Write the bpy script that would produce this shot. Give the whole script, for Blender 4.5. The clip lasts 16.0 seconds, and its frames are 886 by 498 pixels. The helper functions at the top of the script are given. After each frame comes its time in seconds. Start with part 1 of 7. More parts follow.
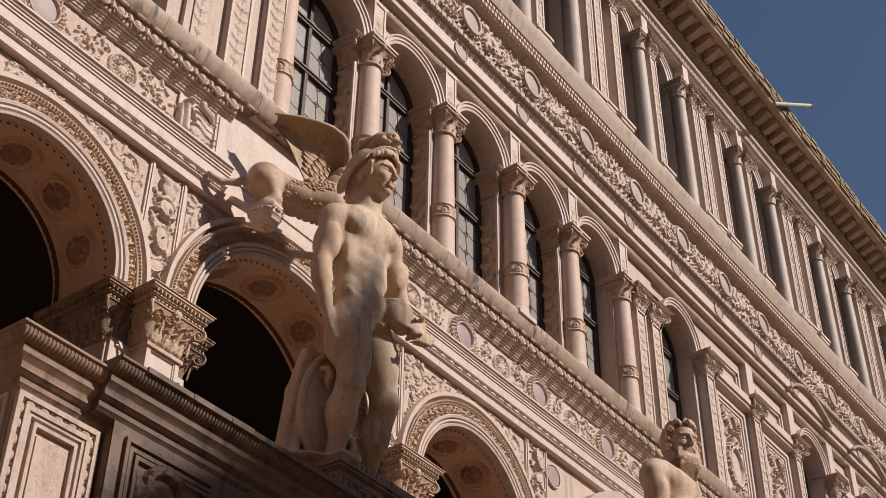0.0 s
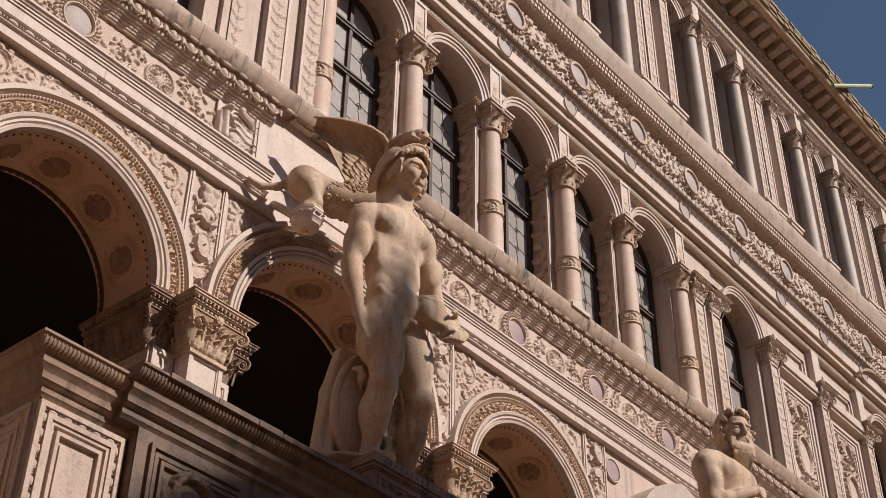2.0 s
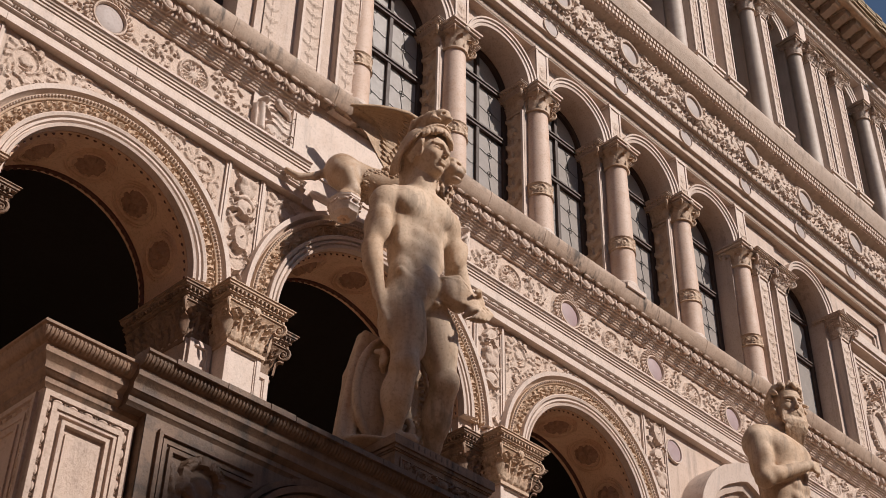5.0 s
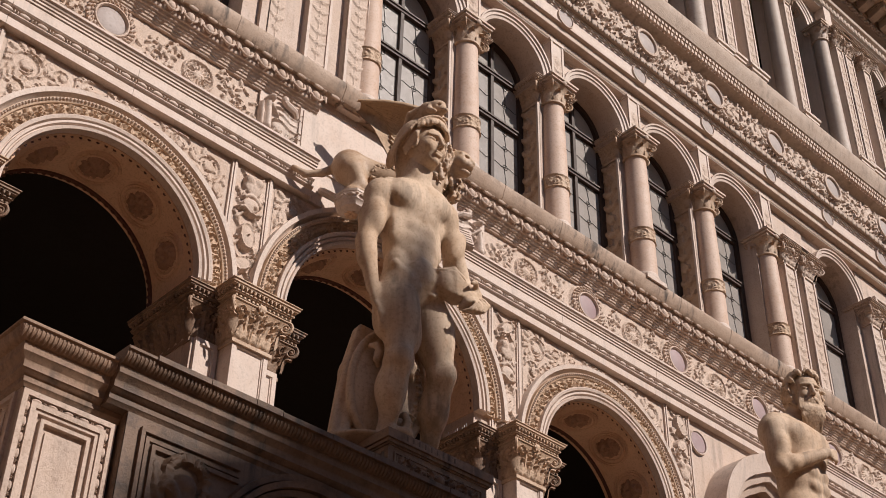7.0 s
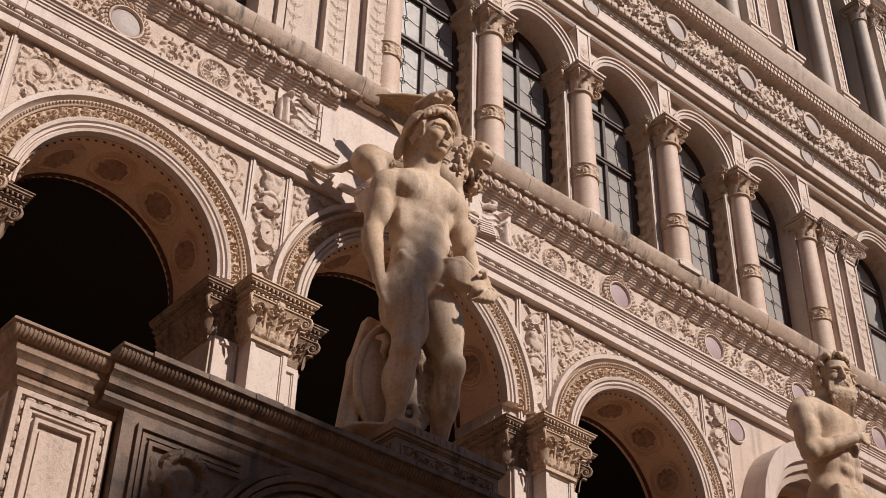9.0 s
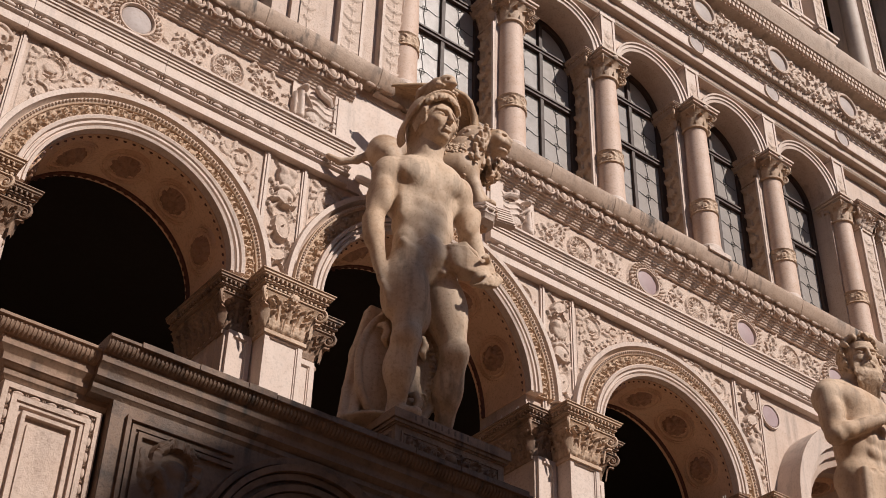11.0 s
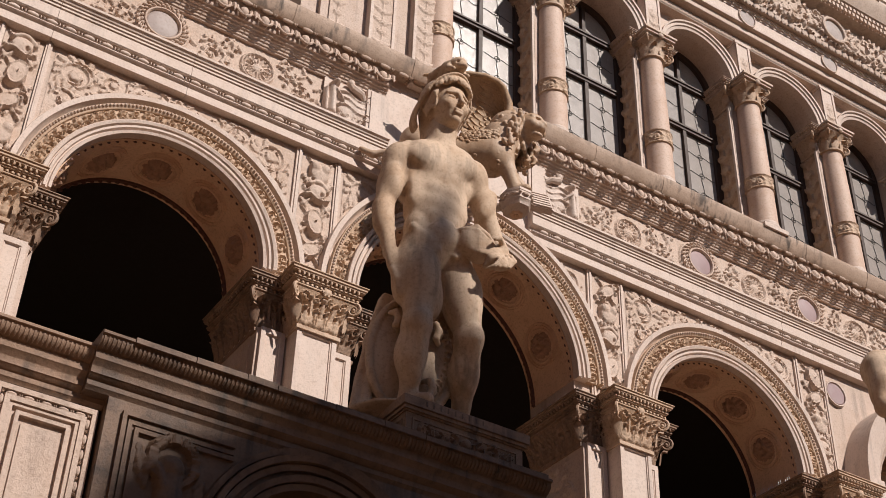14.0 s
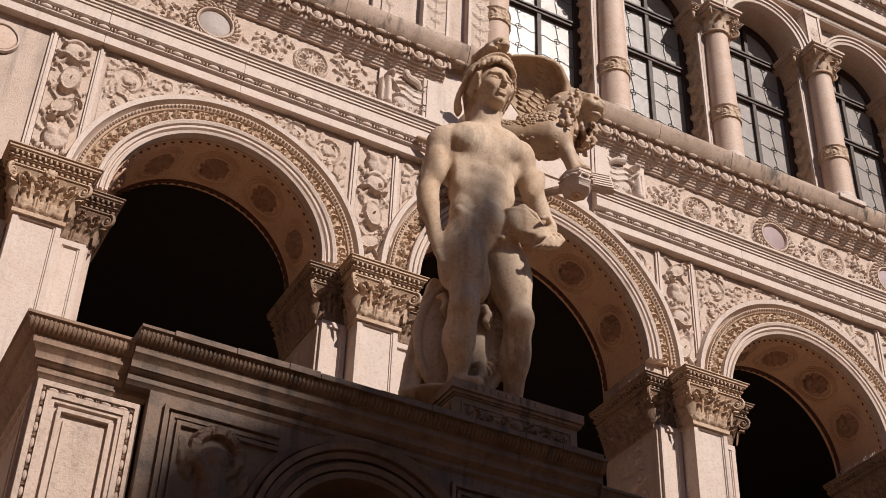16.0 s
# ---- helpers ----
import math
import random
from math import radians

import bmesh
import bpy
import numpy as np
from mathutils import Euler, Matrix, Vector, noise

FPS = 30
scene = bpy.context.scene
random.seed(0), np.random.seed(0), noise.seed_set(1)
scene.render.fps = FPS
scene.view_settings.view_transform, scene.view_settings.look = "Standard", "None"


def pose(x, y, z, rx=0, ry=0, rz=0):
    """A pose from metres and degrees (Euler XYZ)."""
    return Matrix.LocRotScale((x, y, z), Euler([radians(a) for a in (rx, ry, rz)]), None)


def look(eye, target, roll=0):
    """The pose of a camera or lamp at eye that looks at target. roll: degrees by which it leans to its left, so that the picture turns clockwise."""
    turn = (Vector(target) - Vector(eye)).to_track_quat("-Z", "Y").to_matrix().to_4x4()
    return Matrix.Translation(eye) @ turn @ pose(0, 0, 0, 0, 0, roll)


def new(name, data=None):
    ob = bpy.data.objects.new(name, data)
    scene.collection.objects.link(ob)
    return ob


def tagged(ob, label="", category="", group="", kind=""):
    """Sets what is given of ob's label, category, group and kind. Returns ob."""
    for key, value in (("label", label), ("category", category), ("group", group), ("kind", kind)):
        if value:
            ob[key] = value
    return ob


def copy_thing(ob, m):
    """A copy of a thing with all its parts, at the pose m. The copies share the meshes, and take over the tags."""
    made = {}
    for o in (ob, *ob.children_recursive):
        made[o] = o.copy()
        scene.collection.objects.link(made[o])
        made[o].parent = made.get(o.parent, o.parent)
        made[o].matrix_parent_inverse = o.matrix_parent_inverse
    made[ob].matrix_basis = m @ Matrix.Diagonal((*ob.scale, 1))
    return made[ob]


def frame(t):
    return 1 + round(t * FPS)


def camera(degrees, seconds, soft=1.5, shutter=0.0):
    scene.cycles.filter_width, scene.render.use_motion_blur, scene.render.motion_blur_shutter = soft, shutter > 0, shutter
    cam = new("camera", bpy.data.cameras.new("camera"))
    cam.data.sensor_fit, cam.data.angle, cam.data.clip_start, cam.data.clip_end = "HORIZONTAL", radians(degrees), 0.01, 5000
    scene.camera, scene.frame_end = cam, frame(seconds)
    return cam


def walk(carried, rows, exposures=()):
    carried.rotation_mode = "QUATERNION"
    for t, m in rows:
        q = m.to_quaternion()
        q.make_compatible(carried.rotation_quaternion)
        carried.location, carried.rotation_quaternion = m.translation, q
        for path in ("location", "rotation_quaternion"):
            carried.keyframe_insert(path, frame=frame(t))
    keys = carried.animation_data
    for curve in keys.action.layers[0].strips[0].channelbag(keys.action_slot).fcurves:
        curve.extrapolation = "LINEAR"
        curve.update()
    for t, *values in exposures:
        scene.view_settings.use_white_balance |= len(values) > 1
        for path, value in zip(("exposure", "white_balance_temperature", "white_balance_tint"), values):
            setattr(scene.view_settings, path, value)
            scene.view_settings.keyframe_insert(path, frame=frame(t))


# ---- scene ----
cam = camera(35.6, 16.0, soft=0.85)
PATH = [
    (0, (-8.0, -8.875, 1.655), (-6.727, -7.929, 2.873), 0.7),
    (0.5, (-7.928, -8.937, 1.673), (-6.671, -7.969, 2.891), 0.7),
    (1, (-7.87, -9.01, 1.677), (-6.63, -8.021, 2.895), 0.7),
    (1.5, (-7.793, -9.061, 1.676), (-6.57, -8.052, 2.894), 0.7),
    (2, (-7.718, -9.102, 1.682), (-6.51, -8.072, 2.899), 0.8),
    (2.5, (-7.654, -9.165, 1.665), (-6.463, -8.113, 2.88), 0.9),
    (3, (-7.57, -9.198, 1.667), (-6.394, -8.127, 2.88), 1.0),
    (3.5, (-7.492, -9.257, 1.659), (-6.33, -8.169, 2.87), 1.1),
    (4, (-7.407, -9.308, 1.663), (-6.258, -8.205, 2.873), 1.2),
    (6.5, (-6.957, -9.548, 1.677), (-5.863, -8.386, 2.883), 1.3),
    (7, (-6.853, -9.596, 1.69), (-5.773, -8.422, 2.896), 1.3),
    (7.5, (-6.755, -9.653, 1.698), (-5.69, -8.464, 2.903), 1.3),
    (8, (-6.658, -9.711, 1.707), (-5.609, -8.507, 2.911), 1.4),
    (8.5, (-6.56, -9.741, 1.708), (-5.526, -8.524, 2.912), 1.3),
    (9, (-6.467, -9.774, 1.703), (-5.448, -8.543, 2.906), 1.4),
    (11.5, (-5.935, -9.96, 1.715), (-4.991, -8.665, 2.913), 1.7),
    (12, (-5.83, -9.997, 1.717), (-4.9, -8.691, 2.914), 1.7),
    (12.5, (-5.72, -10.036, 1.717), (-4.807, -8.719, 2.913), 1.8),
    (13, (-5.606, -10.074, 1.714), (-4.711, -8.744, 2.91), 1.8),
    (13.5, (-5.49, -10.117, 1.714), (-4.618, -8.771, 2.91), 1.8),
    (14, (-5.381, -10.139, 1.726), (-4.538, -8.775, 2.921), 1.9),
    (14.5, (-5.27, -10.16, 1.735), (-4.461, -8.774, 2.928), 1.9),
    (15, (-5.168, -10.173, 1.732), (-4.389, -8.769, 2.924), 2.0),
    (15.5, (-5.07, -10.183, 1.732), (-4.319, -8.762, 2.922), 2.1),
    (16, (-4.973, -10.191, 1.728), (-4.248, -8.754, 2.915), 2.2),
]
walk(cam, [(t, look(eye, target, roll)) for t, eye, target, roll in PATH])

# ---- light ----
SUN_EL, SUN_AZ = 38.0, 20.0          # height of the sun, and its turn to the facade's right of straight ahead
to_sun = Vector((math.sin(radians(SUN_AZ)) * math.cos(radians(SUN_EL)), -math.cos(radians(SUN_AZ)) * math.cos(radians(SUN_EL)), math.sin(radians(SUN_EL))))
sky = bpy.data.worlds.new("sky")
scene.world = sky
sky.use_nodes = True
sky_tex = sky.node_tree.nodes.new("ShaderNodeTexSky")
sky_tex.sky_type, sky_tex.sun_disc = "NISHITA", False
sky_tex.sun_elevation, sky_tex.sun_rotation = radians(SUN_EL), radians(180 - SUN_AZ)
sky_tex.dust_density, sky_tex.ozone_density = 0.4, 1.5
sky.node_tree.links.new(sky_tex.outputs[0], sky.node_tree.nodes["Background"].inputs[0])
sky.node_tree.nodes["Background"].inputs[1].default_value = 0.062
sun = new("sun", bpy.data.lights.new("sun", "SUN"))
sun.data.energy, sun.data.angle, sun.data.color = 4.7, radians(0.55), (1.0, 0.90, 0.825)
sun.matrix_world = look((0, -20, 30), Vector((0, -20, 30)) - to_sun)
scene.view_settings.exposure = 0.08


# ---- materials ----
def stone(name, base, other, stain, amount=0.3, rough=0.6, bump=0.25, streak=0.0, size=1.0):
    """Weathered stone: clouded base, patches of stain, fine grain, and rain streaks."""
    m = bpy.data.materials.new(name)
    m.use_nodes = True
    nt = m.node_tree
    N, L = nt.nodes, nt.links
    bsdf = N["Principled BSDF"]
    geo = N.new("ShaderNodeNewGeometry")
    info = N.new("ShaderNodeObjectInfo")

    def noise_at(scale, detail, rough_, stretch=None):
        n = N.new("ShaderNodeTexNoise")
        n.inputs["Scale"].default_value, n.inputs["Detail"].default_value, n.inputs["Roughness"].default_value = scale, detail, rough_
        if stretch:
            mp = N.new("ShaderNodeMapping")
            mp.inputs["Scale"].default_value = stretch
            L.new(geo.outputs["Position"], mp.inputs[0])
            L.new(mp.outputs[0], n.inputs["Vector"])
        else:
            L.new(geo.outputs["Position"], n.inputs["Vector"])
        return n.outputs["Fac"]

    def ramp(src, lo, hi):
        r = N.new("ShaderNodeMapRange")
        r.inputs["From Min"].default_value, r.inputs["From Max"].default_value = lo, hi
        L.new(src, r.inputs["Value"])
        return r.outputs[0]

    def mix(fac, a, b):
        x = N.new("ShaderNodeMix")
        x.data_type = "RGBA"
        for src, slot in ((fac, 0), (a, 6), (b, 7)):
            if isinstance(src, tuple):
                x.inputs[slot].default_value = (*src, 1)
            elif isinstance(src, float):
                x.inputs[slot].default_value = src
            else:
                L.new(src, x.inputs[slot])
        return x.outputs[2]

    def times(a, b):
        x = N.new("ShaderNodeMath")
        x.operation = "MULTIPLY"
        for src, slot in ((a, 0), (b, 1)):
            if isinstance(src, float):
                x.inputs[slot].default_value = src
            else:
                L.new(src, x.inputs[slot])
        return x.outputs[0]

    col = mix(ramp(noise_at(1.3 * size, 5, 0.6), 0.35, 0.68), base, other)
    col = mix(times(ramp(noise_at(4.5 * size, 6, 0.65), 0.5, 0.72), amount), col, stain)
    col = mix(times(ramp(noise_at(38 * size, 4, 0.6), 0.5, 0.76), 0.45), col, tuple(0.5 * c for c in stain))
    col = mix(times(info.outputs["Random"], 0.18), col, other)
    if streak:
        dark = times(ramp(noise_at(9.0, 3, 0.6, (1.0, 1.0, 0.07)), 0.5, 0.66), ramp(noise_at(1.1, 3, 0.5), 0.4, 0.6))
        col = mix(times(dark, streak), col, (0.035, 0.027, 0.022))
    L.new(col, bsdf.inputs["Base Color"])
    rr = N.new("ShaderNodeMapRange")
    rr.inputs["To Min"].default_value, rr.inputs["To Max"].default_value = rough - 0.1, min(1.0, rough + 0.15)
    L.new(noise_at(7 * size, 3, 0.5), rr.inputs["Value"])
    L.new(rr.outputs[0], bsdf.inputs["Roughness"])
    bp = N.new("ShaderNodeBump")
    bp.inputs["Strength"].default_value, bp.inputs["Distance"].default_value = bump, 0.018
    L.new(noise_at(55 * size, 6, 0.7), bp.inputs["Height"])
    L.new(bp.outputs[0], bsdf.inputs["Normal"])
    return m


def plain(name, col, rough=0.5, metal=0.0, spec=0.5):
    m = stone(name, col, tuple(0.85 * c for c in col), tuple(0.55 * c for c in col), 0.25, rough, 0.08, 0.0, 2.0)
    m.node_tree.nodes["Principled BSDF"].inputs["Metallic"].default_value = metal
    m.node_tree.nodes["Principled BSDF"].inputs["Specular IOR Level"].default_value = spec
    return m


ISTRIAN = stone("istrian_stone", (0.554, 0.432, 0.359), (0.502, 0.378, 0.3), (0.34, 0.215, 0.137), 0.42, 0.6, 0.45, 0.3)
CARVED = stone("carved_stone", (0.572, 0.452, 0.375), (0.528, 0.398, 0.316), (0.36, 0.21, 0.112), 0.36, 0.65, 0.5, 0.12)
OCHRE = stone("ochre_patina_stone", (0.55, 0.405, 0.295), (0.47, 0.32, 0.21), (0.23, 0.12, 0.06), 0.55, 0.65, 0.35)
SIMA = stone("streaked_cornice_stone", (0.49, 0.365, 0.28), (0.41, 0.29, 0.21), (0.21, 0.13, 0.082), 0.5, 0.65, 0.35, 0.9)
CORNICE = stone("cornice_stone", (0.52, 0.405, 0.325), (0.45, 0.335, 0.26), (0.28, 0.185, 0.12), 0.4, 0.65, 0.4, 0.4)
ROSETTE = stone("rosette_stone", (0.42, 0.25, 0.165), (0.33, 0.185, 0.115), (0.17, 0.085, 0.05), 0.45, 0.7, 0.3)
WING = stone("ochre_wing_stone", (0.52, 0.37, 0.24), (0.41, 0.26, 0.145), (0.22, 0.11, 0.045), 0.65, 0.6, 0.4, 0.3)
SOFFIT = stone("soffit_stone", (0.68, 0.46, 0.31), (0.60, 0.385, 0.25), (0.38, 0.21, 0.115), 0.4, 0.7, 0.3)
# dark drip stains, with the parapet's cast shade put into the base colour
SHADED_STAIN = stone("shaded_stained_stone", (0.185, 0.112, 0.071), (0.12, 0.072, 0.045), (0.024, 0.014, 0.010), 0.8, 0.6, 0.4, 1.0)
BROWNED = stone("browned_stone", (0.31, 0.20, 0.135), (0.235, 0.145, 0.092), (0.10, 0.058, 0.036), 0.6, 0.65, 0.35, 0.9)
ROSE = stone("rose_marble", (0.598, 0.448, 0.363), (0.537, 0.382, 0.292), (0.422, 0.224, 0.111), 0.4, 0.62, 0.15)
GREYCOL = stone("grey_marble", (0.493, 0.407, 0.348), (0.414, 0.332, 0.276), (0.29, 0.174, 0.111), 0.4, 0.6, 0.15)
WHITE = stone("white_marble", (0.60, 0.49, 0.42), (0.56, 0.442, 0.37), (0.40, 0.27, 0.187), 0.32, 0.58, 0.3, 0.2)
STATUE = stone("statue_marble", (0.59, 0.45, 0.33), (0.50, 0.35, 0.235), (0.34, 0.19, 0.09), 0.55, 0.72, 0.3, 0.45)
LIONSTONE = stone("lion_stone", (0.528, 0.398, 0.3), (0.422, 0.274, 0.158), (0.264, 0.124, 0.04), 0.75, 0.55, 0.25, 0.1)
PURPLE = stone("porphyry", (0.29, 0.195, 0.20), (0.36, 0.265, 0.265), (0.46, 0.37, 0.36), 0.5, 0.6, 0.1)
GREYDISC = stone("grey_disc_marble", (0.33, 0.27, 0.25), (0.40, 0.335, 0.305), (0.24, 0.175, 0.15), 0.5, 0.6, 0.08)
RED = plain("red_marble", (0.12, 0.045, 0.03), 0.6)
WOOD = plain("dark_window_wood", (0.05, 0.025, 0.016), 0.6)
LEAD = plain("lead_came", (0.06, 0.055, 0.05), 0.45, 0.4)
GLASS = plain("pale_leaded_glass", (0.36, 0.325, 0.30), 0.2)
TILE = stone("roof_edge_brick", (0.36, 0.27, 0.17), (0.28, 0.20, 0.12), (0.13, 0.10, 0.06), 0.6, 0.85, 0.6)
BROWN = stone("shaded_brick", (0.20, 0.105, 0.06), (0.16, 0.085, 0.05), (0.08, 0.05, 0.04), 0.4, 0.85, 0.4)
PAVING = stone("courtyard_paving", (0.29, 0.18, 0.105), (0.24, 0.145, 0.082), (0.14, 0.085, 0.05), 0.4, 0.8, 0.4)
# near-black stands in for the unlit depth of loggia and rooms
INNER = plain("interior_shade_black", (0.018, 0.012, 0.010), 0.95)
STEEL = plain("spike_steel", (0.5, 0.48, 0.45), 0.35, 0.9)
PIPE = plain("pale_green_pipe", (0.42, 0.45, 0.28), 0.5)


# ---- shaping tools ----
class Buf:
    """Gathers the faces of one mesh."""

    def __init__(self):
        self.v, self.f = [], []

    def add(self, verts, faces):
        n = len(self.v)
        self.v += [tuple(p) for p in verts]
        self.f += [tuple(n + i for i in q) for q in faces]

    def box(self, x0, x1, y0, y1, z0, z1):
        self.add([(x, y, z) for x in (x0, x1) for y in (y0, y1) for z in (z0, z1)],
                 [(0, 1, 3, 2), (4, 6, 7, 5), (0, 4, 5, 1), (2, 3, 7, 6), (0, 2, 6, 4), (1, 5, 7, 3)])

    def prism(self, prof, a, b, axis="x"):
        """A profile of (depth, height) pairs run along x, or of (x, height) run along y."""
        n = len(prof)
        if axis == "x":
            vs = [(t, p, q) for t in (a, b) for p, q in prof]
        else:
            vs = [(p, t, q) for t in (a, b) for p, q in prof]
        self.add(vs, [(i, (i + 1) % n, n + (i + 1) % n, n + i) for i in range(n)] + [tuple(range(n)), tuple(range(2 * n - 1, n - 1, -1))])

    def lathe(self, prof, cx, cy, seg=24, a0=0.0, a1=2 * math.pi):
        n, full = len(prof), abs(a1 - a0) > 6.28
        cols = seg if full else seg + 1
        vs = [(cx + r * math.cos(a0 + (a1 - a0) * i / seg), cy + r * math.sin(a0 + (a1 - a0) * i / seg), z) for i in range(cols) for r, z in prof]
        self.add(vs, [(i * n + j, ((i + 1) % cols) * n + j, ((i + 1) % cols) * n + j + 1, i * n + j + 1) for i in range(seg) for j in range(n - 1)])

    def tube(self, pts, rad, seg=6):
        pts = [Vector(p) for p in pts]
        n = len(pts)
        rad = rad if isinstance(rad, (list, tuple)) else [rad] * n
        vs = []
        for i, p in enumerate(pts):
            d = (pts[min(i + 1, n - 1)] - pts[max(i - 1, 0)]).normalized()
            side = d.cross(Vector((0, 1, 0)) if abs(d.y) < 0.9 else Vector((1, 0, 0))).normalized()
            up = side.cross(d)
            vs += [p + rad[i] * (math.cos(2 * math.pi * k / seg) * side + math.sin(2 * math.pi * k / seg) * up) for k in range(seg)]
        fs = [(i * seg + k, i * seg + (k + 1) % seg, (i + 1) * seg + (k + 1) % seg, (i + 1) * seg + k) for i in range(n - 1) for k in range(seg)]
        self.add(vs, fs + [tuple(range(seg)), tuple(range((n - 1) * seg, n * seg))])

    def ball(self, c, r, nu=10, nv=6, rot=None):
        r = r if isinstance(r, (tuple, list)) else (r, r, r)
        vs = []
        for j in range(nv + 1):
            t = math.pi * j / nv
            for i in range(nu):
                a = 2 * math.pi * i / nu
                p = Vector((r[0] * math.sin(t) * math.cos(a), r[1] * math.sin(t) * math.sin(a), r[2] * math.cos(t)))
                vs.append(Vector(c) + (rot @ p if rot else p))
        self.add(vs, [(j * nu + i, j * nu + (i + 1) % nu, (j + 1) * nu + (i + 1) % nu, (j + 1) * nu + i) for j in range(nv) for i in range(nu)])

    def arch(self, prof, cx, cz, a0=0.0, a1=math.pi, n=40):
        """A closed profile of (radius, depth) pairs swept round an arch in the wall's plane."""
        m = len(prof)
        vs = [(cx + r * math.cos(a0 + (a1 - a0) * i / n), y, cz + r * math.sin(a0 + (a1 - a0) * i / n)) for i in range(n + 1) for r, y in prof]
        fs = [(i * m + j, i * m + (j + 1) % m, (i + 1) * m + (j + 1) % m, (i + 1) * m + j) for i in range(n) for j in range(m)]
        self.add(vs, fs + [tuple(range(m)), tuple(range(n * m, (n + 1) * m))])

    def arched_wall(self, x0, x1, z0, z1, y0, y1, cx, r, zs, n=36):
        """A wall from y0 (front) to y1 with one arched opening from z0 up."""
        for y in (y0, y1):
            self.add([(x0, y, z0), (cx - r, y, z0), (cx - r, y, zs), (x0, y, zs)], [(0, 1, 2, 3)])
            self.add([(cx + r, y, z0), (x1, y, z0), (x1, y, zs), (cx + r, y, zs)], [(0, 1, 2, 3)])
            self.add([(x0, y, zs), (cx - r, y, zs), (cx - r, y, z1), (x0, y, z1)], [(0, 1, 2, 3)])
            self.add([(cx + r, y, zs), (x1, y, zs), (x1, y, z1), (cx + r, y, z1)], [(0, 1, 2, 3)])
            arc = [(cx - r * math.cos(math.pi * i / n), zs + r * math.sin(math.pi * i / n)) for i in range(n + 1)]
            self.add([(x, y, z) for x, z in arc] + [(x, y, z1) for x, z in arc], [(i, i + 1, n + 2 + i, n + 1 + i) for i in range(n)])
        edge = [(cx - r, z0)] + arc + [(cx + r, z0)]
        k = len(edge)
        self.add([(x, y, z) for y in (y0, y1) for x, z in edge], [(i, i + 1, k + i + 1, k + i) for i in range(k - 1)])
        self.box(x0, x0 + 0.002, y0 + 0.01, y1 - 0.01, z0, z1)

    def obj(self, name, mat, parent=None, label="", sharp=38):
        return link_mesh(name, self.v, self.f, mat, parent, label, sharp)


def link_mesh(name, verts, faces, mat, parent=None, label="", sharp=38):
    me = bpy.data.meshes.new(name)
    me.from_pydata(verts, [], faces)
    me.validate()
    if sharp:
        me.shade_smooth()
        me.set_sharp_from_angle(angle=radians(sharp))
    me.materials.append(mat)
    ob = new(name, me)
    if parent:
        ob.parent = parent
    if label:
        ob["label"] = label
    return ob


def thing(name, label, category, group="", kind=""):
    return tagged(new(name), label, category, group, kind)


def share(name, src, parent, m):
    """Another object on the mesh of src."""
    ob = new(name, src.data)
    ob.parent = parent
    ob.matrix_basis = m
    return ob


